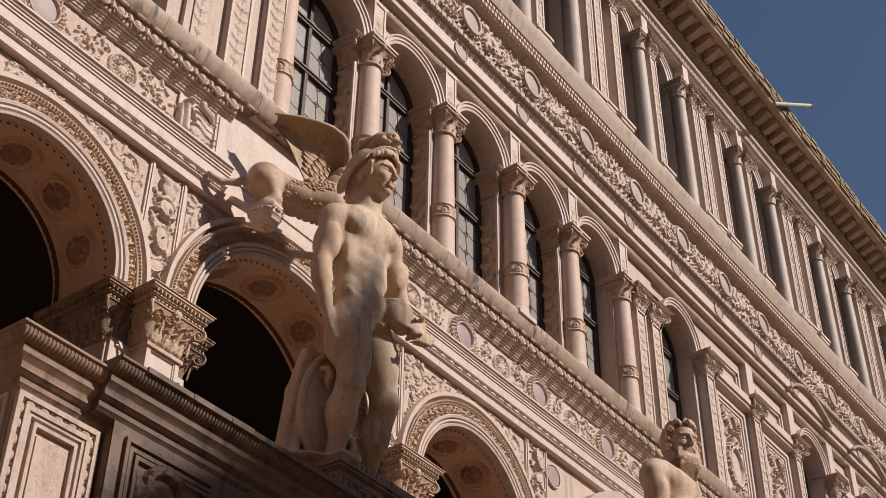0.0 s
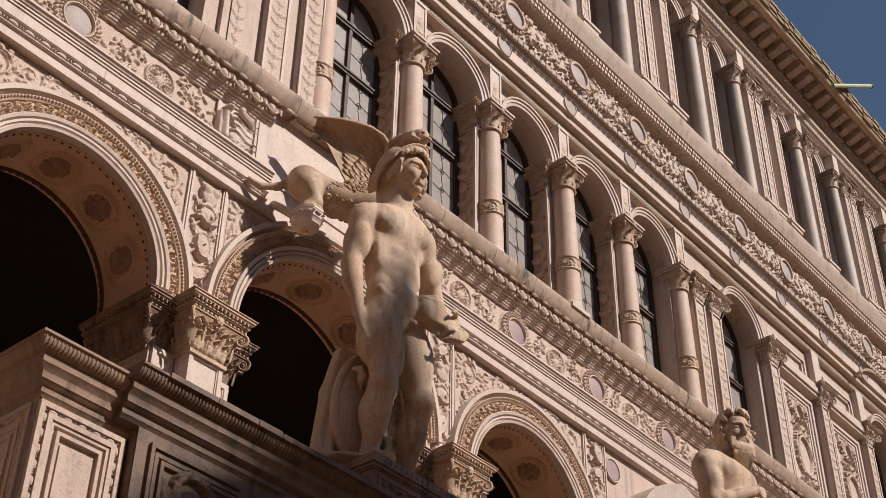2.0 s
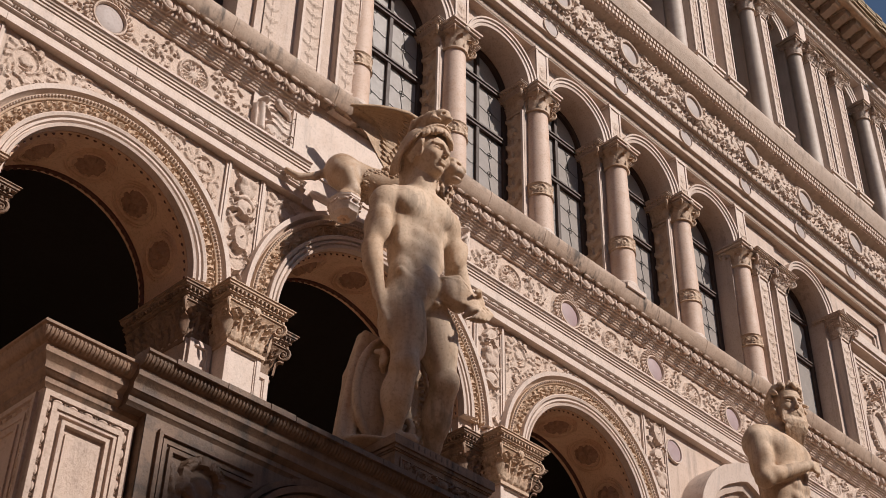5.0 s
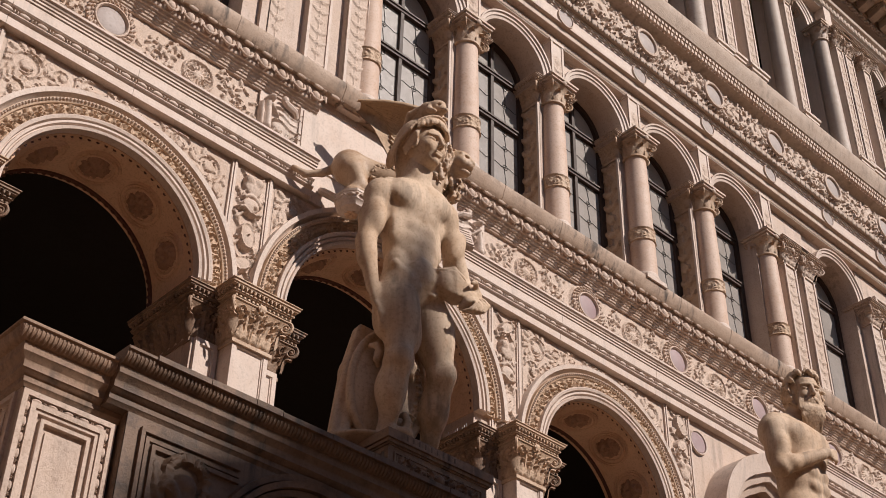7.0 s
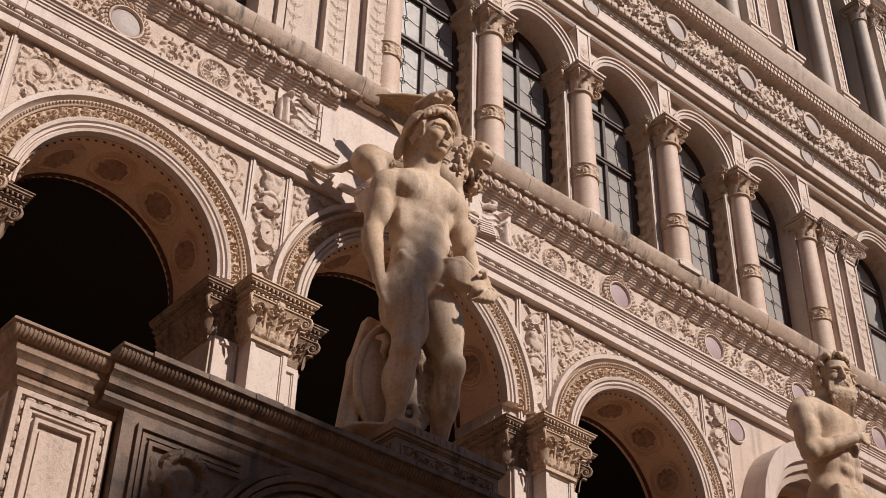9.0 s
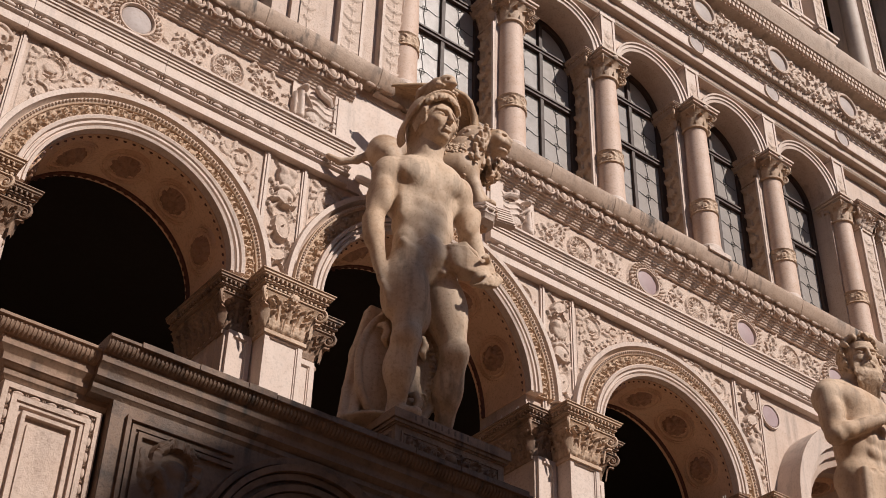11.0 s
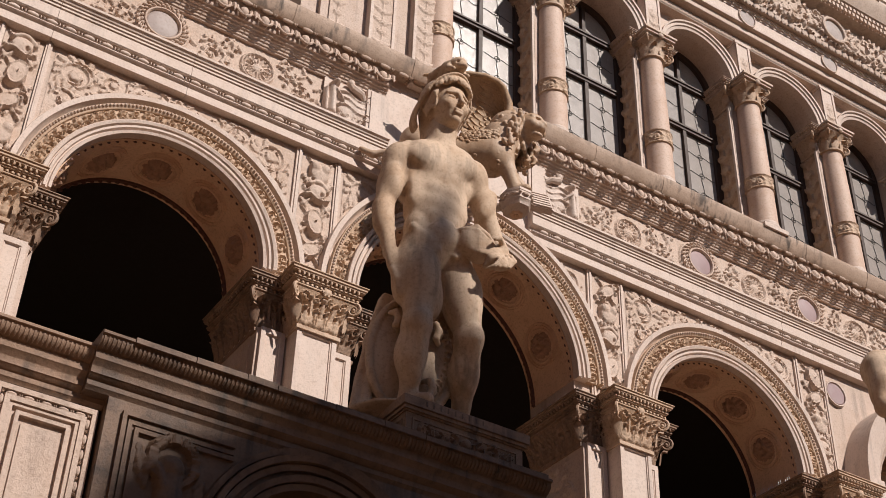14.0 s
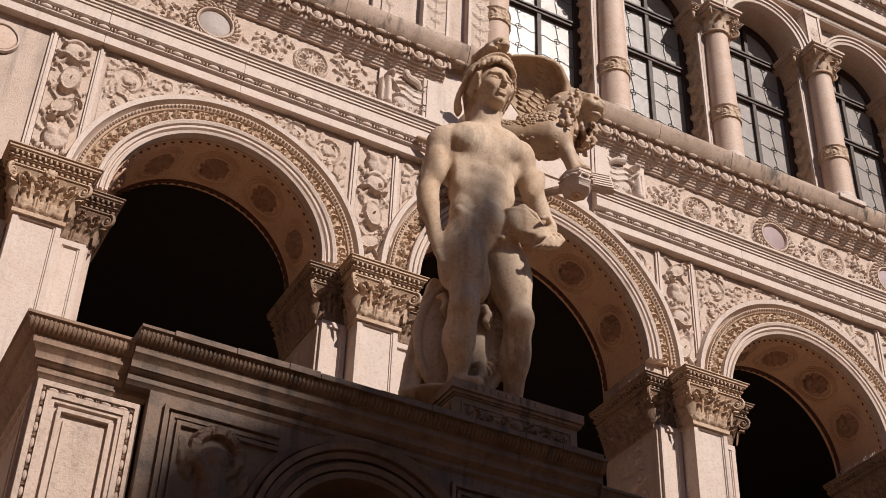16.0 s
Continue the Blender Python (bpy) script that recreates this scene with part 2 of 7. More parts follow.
class Relief:
    """Carving on a rectangle: heights on a grid, stamped from strokes, leaves and discs."""

    def __init__(self, w, h, res=0.012, seed=1):
        self.w, self.hh = w, h
        self.nu, self.nv = max(4, int(w / res)), max(4, int(h / res))
        self.du, self.dv = w / self.nu, h / self.nv
        self.h = np.zeros((self.nu + 1, self.nv + 1), np.float32)
        self.rnd = random.Random(seed)

    def win(self, u, v, r):
        i0, i1 = max(0, int((u - r) / self.du)), min(self.nu, int((u + r) / self.du) + 1)
        j0, j1 = max(0, int((v - r) / self.dv)), min(self.nv, int((v + r) / self.dv) + 1)
        if i1 < i0 or j1 < j0:
            return None
        U = (np.arange(i0, i1 + 1) * self.du - u)[:, None]
        V = (np.arange(j0, j1 + 1) * self.dv - v)[None, :]
        return (slice(i0, i1 + 1), slice(j0, j1 + 1)), U, V

    def disc(self, u, v, r, hgt, power=0.5, base=0.0):
        w = self.win(u, v, r)
        if w:
            s, U, V = w
            d = np.clip(1 - (U * U + V * V) / (r * r), 0, 1)
            self.h[s] = np.maximum(self.h[s], np.where(d > 0, base + hgt * d ** power, 0))

    def ring(self, u, v, r, wd, hgt):
        w = self.win(u, v, r + wd)
        if w:
            s, U, V = w
            d = np.clip(1 - ((np.sqrt(U * U + V * V) - r) / wd) ** 2, 0, 1)
            self.h[s] = np.maximum(self.h[s], hgt * np.sqrt(d))

    def dent(self, u, v, r, depth):
        w = self.win(u, v, r)
        if w:
            s, U, V = w
            self.h[s] -= depth * np.clip(1 - (U * U + V * V) / (r * r), 0, 1)

    def leaf(self, u, v, ang, ln, wd, hgt):
        w = self.win(u, v, ln)
        if w:
            s, U, V = w
            c, t = math.cos(ang), math.sin(ang)
            a, b = (U * c + V * t) / ln, (-U * t + V * c) / wd
            edge = np.sqrt(np.clip(np.sin(np.clip(a, 0, 1) * math.pi), 0, 1)) * (0.85 + 0.15 * np.cos(a * 28))
            d = np.clip(1 - (b / np.maximum(edge, 0.02)) ** 2, 0, 1) * (a > 0) * (a < 1)
            rib = 1 - 0.35 * np.exp(-(b * 5) ** 2)
            self.h[s] = np.maximum(self.h[s], hgt * np.sqrt(d) * rib * (0.6 + 0.4 * a))

    def oval(self, u, v, ru, rv, ang, hgt, rim=0.0):
        """A proud plate with steep edges, gently domed, with a raised rim."""
        w = self.win(u, v, max(ru, rv) * 1.05)
        if w:
            s, U, V = w
            c, t = math.cos(ang), math.sin(ang)
            d = np.sqrt(((U * c + V * t) / ru) ** 2 + ((-U * t + V * c) / rv) ** 2)
            h = hgt * (0.72 + 0.28 * np.clip(1 - d * d, 0, 1)) * np.clip((1 - d) * 12, 0, 1) ** 0.5
            h += rim * np.clip(1 - ((d - 0.86) / 0.09) ** 2, 0, 1)
            self.h[s] = np.maximum(self.h[s], np.where(d < 1, h, 0))

    def stroke(self, pts, r0, r1, hgt):
        n = len(pts)
        for i, (u, v) in enumerate(pts):
            f = i / max(1, n - 1)
            self.disc(u, v, r0 + (r1 - r0) * f, hgt * (1 - 0.25 * f))

    def spiral(self, u, v, r, a0, turn, rw, hgt, leaves=5):
        pts = []
        n = max(14, int(r * 7 / (0.5 * rw)))
        for i in range(n):
            f = i / (n - 1)
            a = a0 + turn * f * 2.6 * math.pi
            q = r * (1 - 0.82 * f)
            pts.append((u + q * math.cos(a), v + q * math.sin(a)))
        self.stroke(pts, rw, rw * 0.6, hgt)
        self.rosette(u, v, r * 0.33, hgt * 1.2, 6)
        for k in range(leaves):
            f = 0.04 + 0.5 * k / leaves
            a = a0 + turn * f * 2.6 * math.pi
            q = r * (1 - 0.82 * f)
            self.leaf(u + q * math.cos(a), v + q * math.sin(a), a + turn * 0.8 + self.rnd.uniform(-0.3, 0.3), r * 0.62, r * 0.2, hgt)

    def rosette(self, u, v, r, hgt, petals=8):
        for k in range(petals):
            self.leaf(u, v, 2 * math.pi * k / petals, r, r * 0.42, hgt)
        self.disc(u, v, r * 0.3, hgt * 1.25)

    def fruit(self, u, v, r, hgt, n=9):
        for _ in range(n):
            a, q = self.rnd.uniform(0, 6.28), r * math.sqrt(self.rnd.random())
            self.disc(u + q * math.cos(a), v + q * math.sin(a), r * 0.36, hgt * self.rnd.uniform(0.75, 1.1))

    def vine(self, u0, u1, v0, v1, rw, hgt):
        """A running scroll that fills the strip."""
        ht = v1 - v0
        n = max(1, round((u1 - u0) / (ht * 0.95)))
        st = (u1 - u0) / n
        for k in range(n):
            s = 1 if k % 2 else -1
            u, v = u0 + st * (k + 0.5), (v0 + v1) / 2 + s * ht * 0.04
            self.spiral(u, v, min(st, ht) * 0.44, -s * 1.6 + self.rnd.uniform(-0.2, 0.2), s, rw, hgt)
            for q in range(3):
                self.leaf(u0 + st * k, v0 + ht * (0.5 - s * 0.3 * q / 2), self.rnd.uniform(0, 6.28), ht * 0.3, ht * 0.09, hgt * 0.9)

    def upright(self, u0, u1, v0, v1, rw, hgt, step):
        """A candelabrum of leaves and fruit rising up a strip."""
        c, wd, v = (u0 + u1) / 2, (u1 - u0) / 2, v0
        self.stroke([(c, v0 + (v1 - v0) * i / 200) for i in range(201)], rw, rw, hgt * 0.7)
        k = 0
        while v < v1 - step * 0.4:
            if k % 3 == 2:
                self.rosette(c, v + step * 0.4, wd * 0.62, hgt, 7)
            else:
                for s in (-1, 1):
                    self.leaf(c, v, math.pi / 2 - s * 0.75, step * 0.85, wd * 0.26, hgt)
                    self.spiral(c + s * wd * 0.5, v + step * 0.45, wd * 0.36, math.pi / 2 + s * 1.57, s, rw, hgt * 0.9, 2)
                self.disc(c, v + step * 0.2, wd * 0.3, hgt * 1.2)
            v += step
            k += 1

    def mesh(self, place, keep=None, jitter=0.0015, deep=1.25, cap=0.0):
        """The carved sheet; cap flattens the tops, as in low relief cut from one face."""
        h = deep * (cap * np.tanh(1.5 * self.h / cap) if cap else self.h) + jitter * np.random.default_rng(5).standard_normal(self.h.shape).astype(np.float32)
        h[:, 0] = h[:, -1] = h[0, :] = h[-1, :] = 0
        U, V = np.meshgrid(np.arange(self.nu + 1) * self.du, np.arange(self.nv + 1) * self.dv, indexing="ij")
        P = np.stack([a.ravel() for a in place(U, V, h)], 1)
        idx = np.arange((self.nu + 1) * (self.nv + 1)).reshape(self.nu + 1, self.nv + 1)
        F = np.stack([idx[:-1, :-1], idx[1:, :-1], idx[1:, 1:], idx[:-1, 1:]], -1)
        if keep is not None:
            ok = keep(U, V)
            F = F[ok[:-1, :-1] & ok[1:, :-1] & ok[1:, 1:] & ok[:-1, 1:]]
        F = F.reshape(-1, 4)
        used = np.unique(F)
        back = np.zeros(len(P), int)
        back[used] = np.arange(len(used))
        return P[used].tolist(), back[F].tolist()


class Field:
    """A solid grown from rounded limbs, turned into one mesh."""

    def __init__(self, lo, hi, cell):
        self.lo, self.cell = np.array(lo, np.float32), cell
        self.n = [int((b - a) / cell) + 1 for a, b in zip(lo, hi)]
        self.ax = [np.float32(lo[k]) + cell * np.arange(self.n[k], dtype=np.float32) for k in range(3)]
        self.d = np.full(self.n, 0.3, np.float32)

    def put(self, c0, c1, fn, k, cut=False):
        pad = k + 0.06
        s = tuple(slice(max(0, int((c0[i] - pad - self.lo[i]) / self.cell)), max(0, int((c1[i] + pad - self.lo[i]) / self.cell) + 2)) for i in range(3))
        X, Y, Z = self.ax[0][s[0]][:, None, None], self.ax[1][s[1]][None, :, None], self.ax[2][s[2]][None, None, :]
        if 0 in self.d[s].shape:
            return
        a, b = self.d[s], fn(X, Y, Z)
        if cut:
            b = -b
            self.d[s] = np.maximum(a, b) + 0.25 * k * np.clip(1 - np.abs(a - b) / k, 0, 1) ** 2
        else:
            self.d[s] = np.minimum(a, b) - 0.25 * k * np.clip(1 - np.abs(a - b) / k, 0, 1) ** 2

    def limb(self, a, b, ra, rb, k=0.05, cut=False):
        a, b = np.array(a, np.float32), np.array(b, np.float32)
        ba = b - a
        bb = float(ba @ ba) + 1e-9

        def fn(X, Y, Z):
            t = np.clip(((X - a[0]) * ba[0] + (Y - a[1]) * ba[1] + (Z - a[2]) * ba[2]) / bb, 0, 1)
            return np.sqrt((X - a[0] - ba[0] * t) ** 2 + (Y - a[1] - ba[1] * t) ** 2 + (Z - a[2] - ba[2] * t) ** 2) - (ra + (rb - ra) * t)
        m = max(ra, rb)
        self.put(np.minimum(a, b) - m, np.maximum(a, b) + m, fn, k, cut)

    def chain(self, pts, rads, k=0.04):
        for i in range(len(pts) - 1):
            self.limb(pts[i], pts[i + 1], rads[i], rads[i + 1], k)

    def egg(self, c, r, k=0.05, turn=(0, 0, 0), cut=False):
        R = np.array(Euler([radians(t) for t in turn]).to_matrix(), np.float32).T
        m = max(r)

        def fn(X, Y, Z):
            x, y, z = X - c[0], Y - c[1], Z - c[2]
            p = [(R[i, 0] * x + R[i, 1] * y + R[i, 2] * z) / r[i] for i in range(3)]
            q = np.sqrt(p[0] ** 2 + p[1] ** 2 + p[2] ** 2)
            g = np.sqrt((p[0] / r[0]) ** 2 + (p[1] / r[1]) ** 2 + (p[2] / r[2]) ** 2) + 1e-6
            return q * (q - 1) / g
        self.put(np.array(c) - m, np.array(c) + m, fn, k, cut)

    def mesh(self):
        d = self.d
        d[0], d[-1], d[:, 0], d[:, -1], d[:, :, 0], d[:, :, -1] = 0.3, 0.3, 0.3, 0.3, 0.3, 0.3
        nx, ny, nz = (n - 1 for n in d.shape)
        acc, cnt = np.zeros((nx, ny, nz, 3), np.float32), np.zeros((nx, ny, nz), np.float32)
        corner = [(i, j, k) for i in (0, 1) for j in (0, 1) for k in (0, 1)]
        for ca in corner:
            for ax in range(3):
                if ca[ax]:
                    continue
                cb = tuple(1 if q == ax else ca[q] for q in range(3))
                A = d[ca[0]:ca[0] + nx, ca[1]:ca[1] + ny, ca[2]:ca[2] + nz]
                B = d[cb[0]:cb[0] + nx, cb[1]:cb[1] + ny, cb[2]:cb[2] + nz]
                hit = (A < 0) != (B < 0)
                t = np.where(hit, A / np.where(A == B, 1, A - B), 0)
                for q in range(3):
                    acc[..., q] += hit * (ca[q] + (t if q == ax else 0))
                cnt += hit
        live = cnt > 0
        ids = np.full(live.shape, -1, np.int64)
        ids[live] = np.arange(live.sum())
        base = np.stack(np.nonzero(live), 1).astype(np.float32)
        P = self.lo + self.cell * (base + acc[live] / cnt[live][:, None])
        faces = []
        for ax in range(3):
            o = [q for q in range(3) if q != ax]
            sA = [slice(1, n - 1) for n in d.shape]
            sA[ax] = slice(0, d.shape[ax] - 1)
            sB = list(sA)
            sB[ax] = slice(1, d.shape[ax])
            A, B = d[tuple(sA)] < 0, d[tuple(sB)] < 0
            at = np.stack(np.nonzero(A != B), 1)
            at[:, o] += 1
            quad = []
            for da, db in ((0, 0), (-1, 0), (-1, -1), (0, -1)):
                c = at.copy()
                c[:, o[0]] += da
                c[:, o[1]] += db
                quad.append(ids[c[:, 0], c[:, 1], c[:, 2]])
            Q = np.stack(quad, 1)
            inside = A[A != B]
            flip = inside if ax != 1 else ~inside
            Q[~flip] = Q[~flip][:, ::-1]
            faces.append(Q)
        return P.tolist(), np.concatenate(faces).tolist()


# ---- the large structure ----
YW = 0.60                      # face of the arcade's wall
PIERS = (-7.1, -3.78, -0.41, 3.60, 7.05, 10.6)
ARCHES = ((-5.44, 1.12, 9.90), (-2.07, 1.12, 9.90), (1.62, 1.46, 10.04), (5.40, 1.18, 9.88), (8.86, 0.94, 9.98))
X0, X1 = -9.0, 46.0

b = Buf()
b.add([(-900, -900, 0), (900, -900, 0), (900, 900, 0), (-900, 900, 0)], [(0, 1, 2, 3)])
tagged(b.obj("ground", PAVING, sharp=0), "grey-brown stone paving of the sunlit courtyard", "ground", kind="structure")
b = Buf()
b.box(X0, X1, 0.6, 1.45, 0, 6.0)
tagged(b.obj("wall_basement", ISTRIAN), "pale stone wall below the loggia", "wall", kind="structure")
# unseen landing, added to bounce sunlight up to the soffits and the statue
b = Buf()
b.box(-3.85, 7.0, -1.7, 0.6, 5.4, 5.6)
tagged(b.obj("floor_landing", ISTRIAN), "unseen pale stone landing at the head of the stair, added to bounce sunlight", "floor", kind="structure")
b = Buf()
b.box(X0, X1, 1.45, 7.0, 5.8, 6.0)
tagged(b.obj("floor_loggia", PAVING), "stone floor of the dark loggia", "floor", kind="structure")
# back wall and ceiling: the loggia's darkness is put into their colour
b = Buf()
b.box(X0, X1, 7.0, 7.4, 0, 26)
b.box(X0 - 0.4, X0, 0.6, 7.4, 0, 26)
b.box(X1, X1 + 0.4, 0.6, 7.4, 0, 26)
tagged(b.obj("wall_inner", INNER), "back wall of the loggia, the interior's shade put into its near-black colour", "wall", kind="structure")
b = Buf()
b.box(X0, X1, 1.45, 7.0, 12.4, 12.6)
tagged(b.obj("ceiling_loggia", INNER), "ceiling of the loggia, the interior's shade put into its near-black colour", "ceiling", kind="structure")
# unseen wings across the court, behind the camera, sized to hold back sky light
b = Buf()
b.box(-60, 60, -44, -42, 0, 19)
b.box(-19, -17, -42, 0.6, 0, 22)
b.box(48, 50, -42, 0, 0, 22)
# added sun blocker, its outline traced back from the shade on parapet and statue
shade_outline = [(-3.36, 2.0), (-3.12, 5.6), (-2.5, 6.10), (-2.0, 6.36), (-1.40, 6.80), (-1.28, 7.0), (-1.20, 7.7), (-1.14, 8.1), (-1.04, 8.5), (-0.92, 8.74), (-0.84, 8.74), (-0.80, 8.35), (-0.78, 7.7), (-0.76, 7.42), (-0.3, 7.30), (0.2, 7.05), (3.2, 6.7), (3.6, 2.0)]
reach = (-29.0 + 2.8) / to_sun.y
b.prism([(x + reach * to_sun.x, max(0, z + reach * to_sun.z)) if z > 3 else (x + reach * to_sun.x, 0) for x, z in shade_outline], -30, -29, "y")
tagged(b.obj("wall_opposite", BROWN), "plain unseen brick wings across the courtyard, added to block sun and sky", "wall", kind="structure")

wall = Buf()
for i, (cx, r, zs) in enumerate(ARCHES):
    wall.arched_wall(PIERS[i], PIERS[i + 1], 6.0, 11.75, YW, 1.45, cx, r, zs)
wall.box(X0, PIERS[0], YW, 1.45, 6.0, 11.75)
wall.box(PIERS[-1], X1, YW, 1.45, 6.0, 11.75)
wall.box(X0, X1, 0.66, 1.45, 11.75, 13.5)
arcade = tagged(wall.obj("wall_arcade", ISTRIAN, sharp=30), "sunlit carved stone arcade wall with deep round arches", "wall", kind="structure")


def spandrel(cx, r, zs, xa, xb, seed):
    """Scroll carving in the corners over one arch."""
    z0, z1 = zs + 0.1, 11.66
    w, h = xb - xa, z1 - z0
    rl = Relief(w, h, 0.011, seed)
    for s in (-1, 1):
        uc = w / 2 + s * (w / 2 - 0.24)
        for q, (du, vv, rr) in enumerate(((0.0, h - 0.25, 0.215), (-s * 0.40, h - 0.17, 0.16), (-s * 0.70, h - 0.13, 0.115), (-s * 0.93, h - 0.105, 0.085), (-s * 1.12, h - 0.085, 0.06), (s * 0.06, h - 0.60, 0.15), (s * 0.11, h - 0.88, 0.115), (s * 0.14, h - 1.10, 0.08), (-s * 0.22, h - 0.48, 0.09))):
            rl.spiral(uc + du, vv, rr, 0.6 * q, s * (1 if q % 2 else -1), 0.0105, 0.026, 9)
            if q == 0:
                rl.ring(uc, vv, 0.15, 0.012, 0.02)
                rl.disc(uc, vv, 0.07, 0.03)
                rl.disc(uc, vv - 0.02, 0.04, 0.045)
        for _ in range(44):
            a = rl.rnd.uniform(0, 1)
            u, v = (uc - s * a * 1.25 + s * 0.05, h - 0.1 - rl.rnd.random() * 0.18 * (1 - a) - 0.03) if rl.rnd.random() < 0.55 else (uc + s * rl.rnd.uniform(-0.05, 0.18), h - 0.4 - rl.rnd.random() * 0.75)
            rl.leaf(u, v, rl.rnd.uniform(0, 6.28), 0.085, 0.02, 0.024)
    ro = r + 0.44
    vs, fs = rl.mesh(lambda U, V, H: (xa + U, YW - 0.006 - H, z0 + V), lambda U, V: (U + xa - cx) ** 2 + (V + z0 - zs) ** 2 > ro * ro, deep=1.2, cap=0.025)
    link_mesh("spandrel_carving", vs, fs, CARVED, arcade, "vine scrolls carved over an arch", 60)


for i in range(5):
    cx, r, zs = ARCHES[i]
    if i in (1, 2, 3):
        spandrel(cx, r, zs, PIERS[i] + 0.33, PIERS[i + 1] - 0.33, 10 + i)


def arch_thing(cx, r, zs, grand):
    t = thing("arch", "round stone arch with carved archivolt and rosettes under its soffit", "arch", "arches of the loggia")
    b = Buf()
    b.arch([(r, 0.50), (r + 0.03, 0.49), (r + 0.04, 0.515), (r + 0.052, 0.515), (r + 0.06, 0.485), (r + 0.085, 0.485), (r + 0.092, 0.515), (r + 0.102, 0.515), (r + 0.108, 0.475), (r + 0.14, 0.465), (r + 0.15, 0.47), (r + 0.15, 0.62), (r, 0.62)], cx, zs, n=64)
    b.obj("inner_moulding", WHITE, t)
    b = Buf()
    b.arch([(r + 0.15, 0.54), (r + 0.30, 0.54), (r + 0.30, 0.62), (r + 0.15, 0.62)], cx, zs, n=64)
    b.arch([(r + 0.30, 0.51), (r + 0.315, 0.50), (r + 0.36, 0.50), (r + 0.36, 0.62), (r + 0.30, 0.62)], cx, zs, n=64)
    b.obj("band", OCHRE, t)
    ln = math.pi * (r + 0.225)
    rl = Relief(ln, 0.15, 0.011, int(cx * 10) + 50)
    rl.vine(0, ln, 0.005, 0.145, 0.013, 0.03)
    vs, fs = rl.mesh(lambda U, V, H: (cx + (r + 0.15 + V) * np.cos(U / ln * math.pi), 0.535 - H, zs + (r + 0.15 + V) * np.sin(U / ln * math.pi)))
    link_mesh("carved_band", vs, fs, OCHRE, t, "running leaf scroll with ochre patina", 60)
    b = Buf()
    n = int(math.pi * (r + 0.335) / 0.042)
    for k in range(n):
        a = math.pi * (k + 0.5) / n
        b.ball((cx + (r + 0.335) * math.cos(a), 0.492, zs + (r + 0.335) * math.sin(a)), (0.017, 0.02, 0.017), 6, 4)
    tagged(b.obj("beading", CARVED, t), kind="stuff")
    b = Buf()
    ro = r + 0.36
    b.arch([(ro, 0.575), (ro + 0.02, 0.56), (ro + 0.045, 0.50), (ro + 0.05, 0.48), (ro + 0.105, 0.475), (ro + 0.11, 0.49), (ro + 0.11, 0.62), (ro, 0.62)], cx, zs, n=64)
    b.obj("hood_moulding", WHITE, t)
    # soffit with roundels
    b = Buf()
    b.arch([(r - 0.012, 0.60), (r - 0.012, 1.44), (r + 0.02, 1.44), (r + 0.02, 0.60)], cx, zs, n=64)
    soffit = b.obj("soffit", SOFFIT, t, "shaded brown soffit")
    b = Buf()
    b.arch([(r - 0.035, 1.34), (r - 0.035, 1.38), (r, 1.385), (r, 1.335)], cx, zs, n=64)
    n = int(math.pi * r / 0.1)
    for k in range(n):
        a = math.pi * (k + 0.5) / n
        b.ball((cx + (r - 0.035) * math.cos(a), 1.36, zs + (r - 0.035) * math.sin(a)), (0.03, 0.012, 0.03), 6, 4)
        b.ball((cx + (r - 0.013) * math.cos(a), 0.63, zs + (r - 0.013) * math.sin(a)), (0.022, 0.006, 0.022), 6, 4)
    b.obj("soffit_beading", RED, soffit, "dark red beading")
    for k in range(5):
        a = math.pi * (0.14 + 0.18 * k)
        R = Matrix(((-math.sin(a), 0, -math.cos(a)), (0, 1, 0), (math.cos(a), 0, -math.sin(a)))).to_4x4()
        m = Matrix.Translation((cx + (r - 0.012) * math.cos(a), 1.0, zs + (r - 0.012) * math.sin(a))) @ R
        for nm, src in zip(("rosette_frame", "rosette"), SOFFIT_ROSE):
            share(nm, src, soffit, m)
    return t


# a soffit roundel, modelled once
holder = thing("soffit_roundel", "carved roundel under an arch of the loggia", "roundel")
b = Buf()
for rr, w in ((0.275, 0.011), (0.245, 0.009), (0.20, 0.020)):
    b.lathe([(rr + w, -0.005), (rr + w * 0.7, 0.022), (rr, 0.032), (rr - w * 0.7, 0.022), (rr - w, -0.005)], 0, 0, 32)
SOFFIT_ROSE = [b.obj("rosette_frame", SOFFIT, holder)]
rl = Relief(0.32, 0.32, 0.012, 3)
for k in range(9):
    rl.leaf(0.16, 0.16, 0.7 * k, 0.13, 0.035, 0.05)
rl.fruit(0.16, 0.16, 0.09, 0.06, 12)
vs, fs = rl.mesh(lambda U, V, H: (1.2 * (U - 0.16), 1.2 * (V - 0.16), H + 0.006), lambda U, V: (U - 0.16) ** 2 + (V - 0.16) ** 2 < 0.15 ** 2)
SOFFIT_ROSE.append(link_mesh("rosette", vs, fs, ROSETTE, holder, "", 60))
holder.matrix_basis = pose(ARCHES[4][0], 1.0, ARCHES[4][2] + ARCHES[4][1] - 0.012, 180, 0, 0)
for i in range(1, 4):
    arch_thing(*ARCHES[i], i == 2)


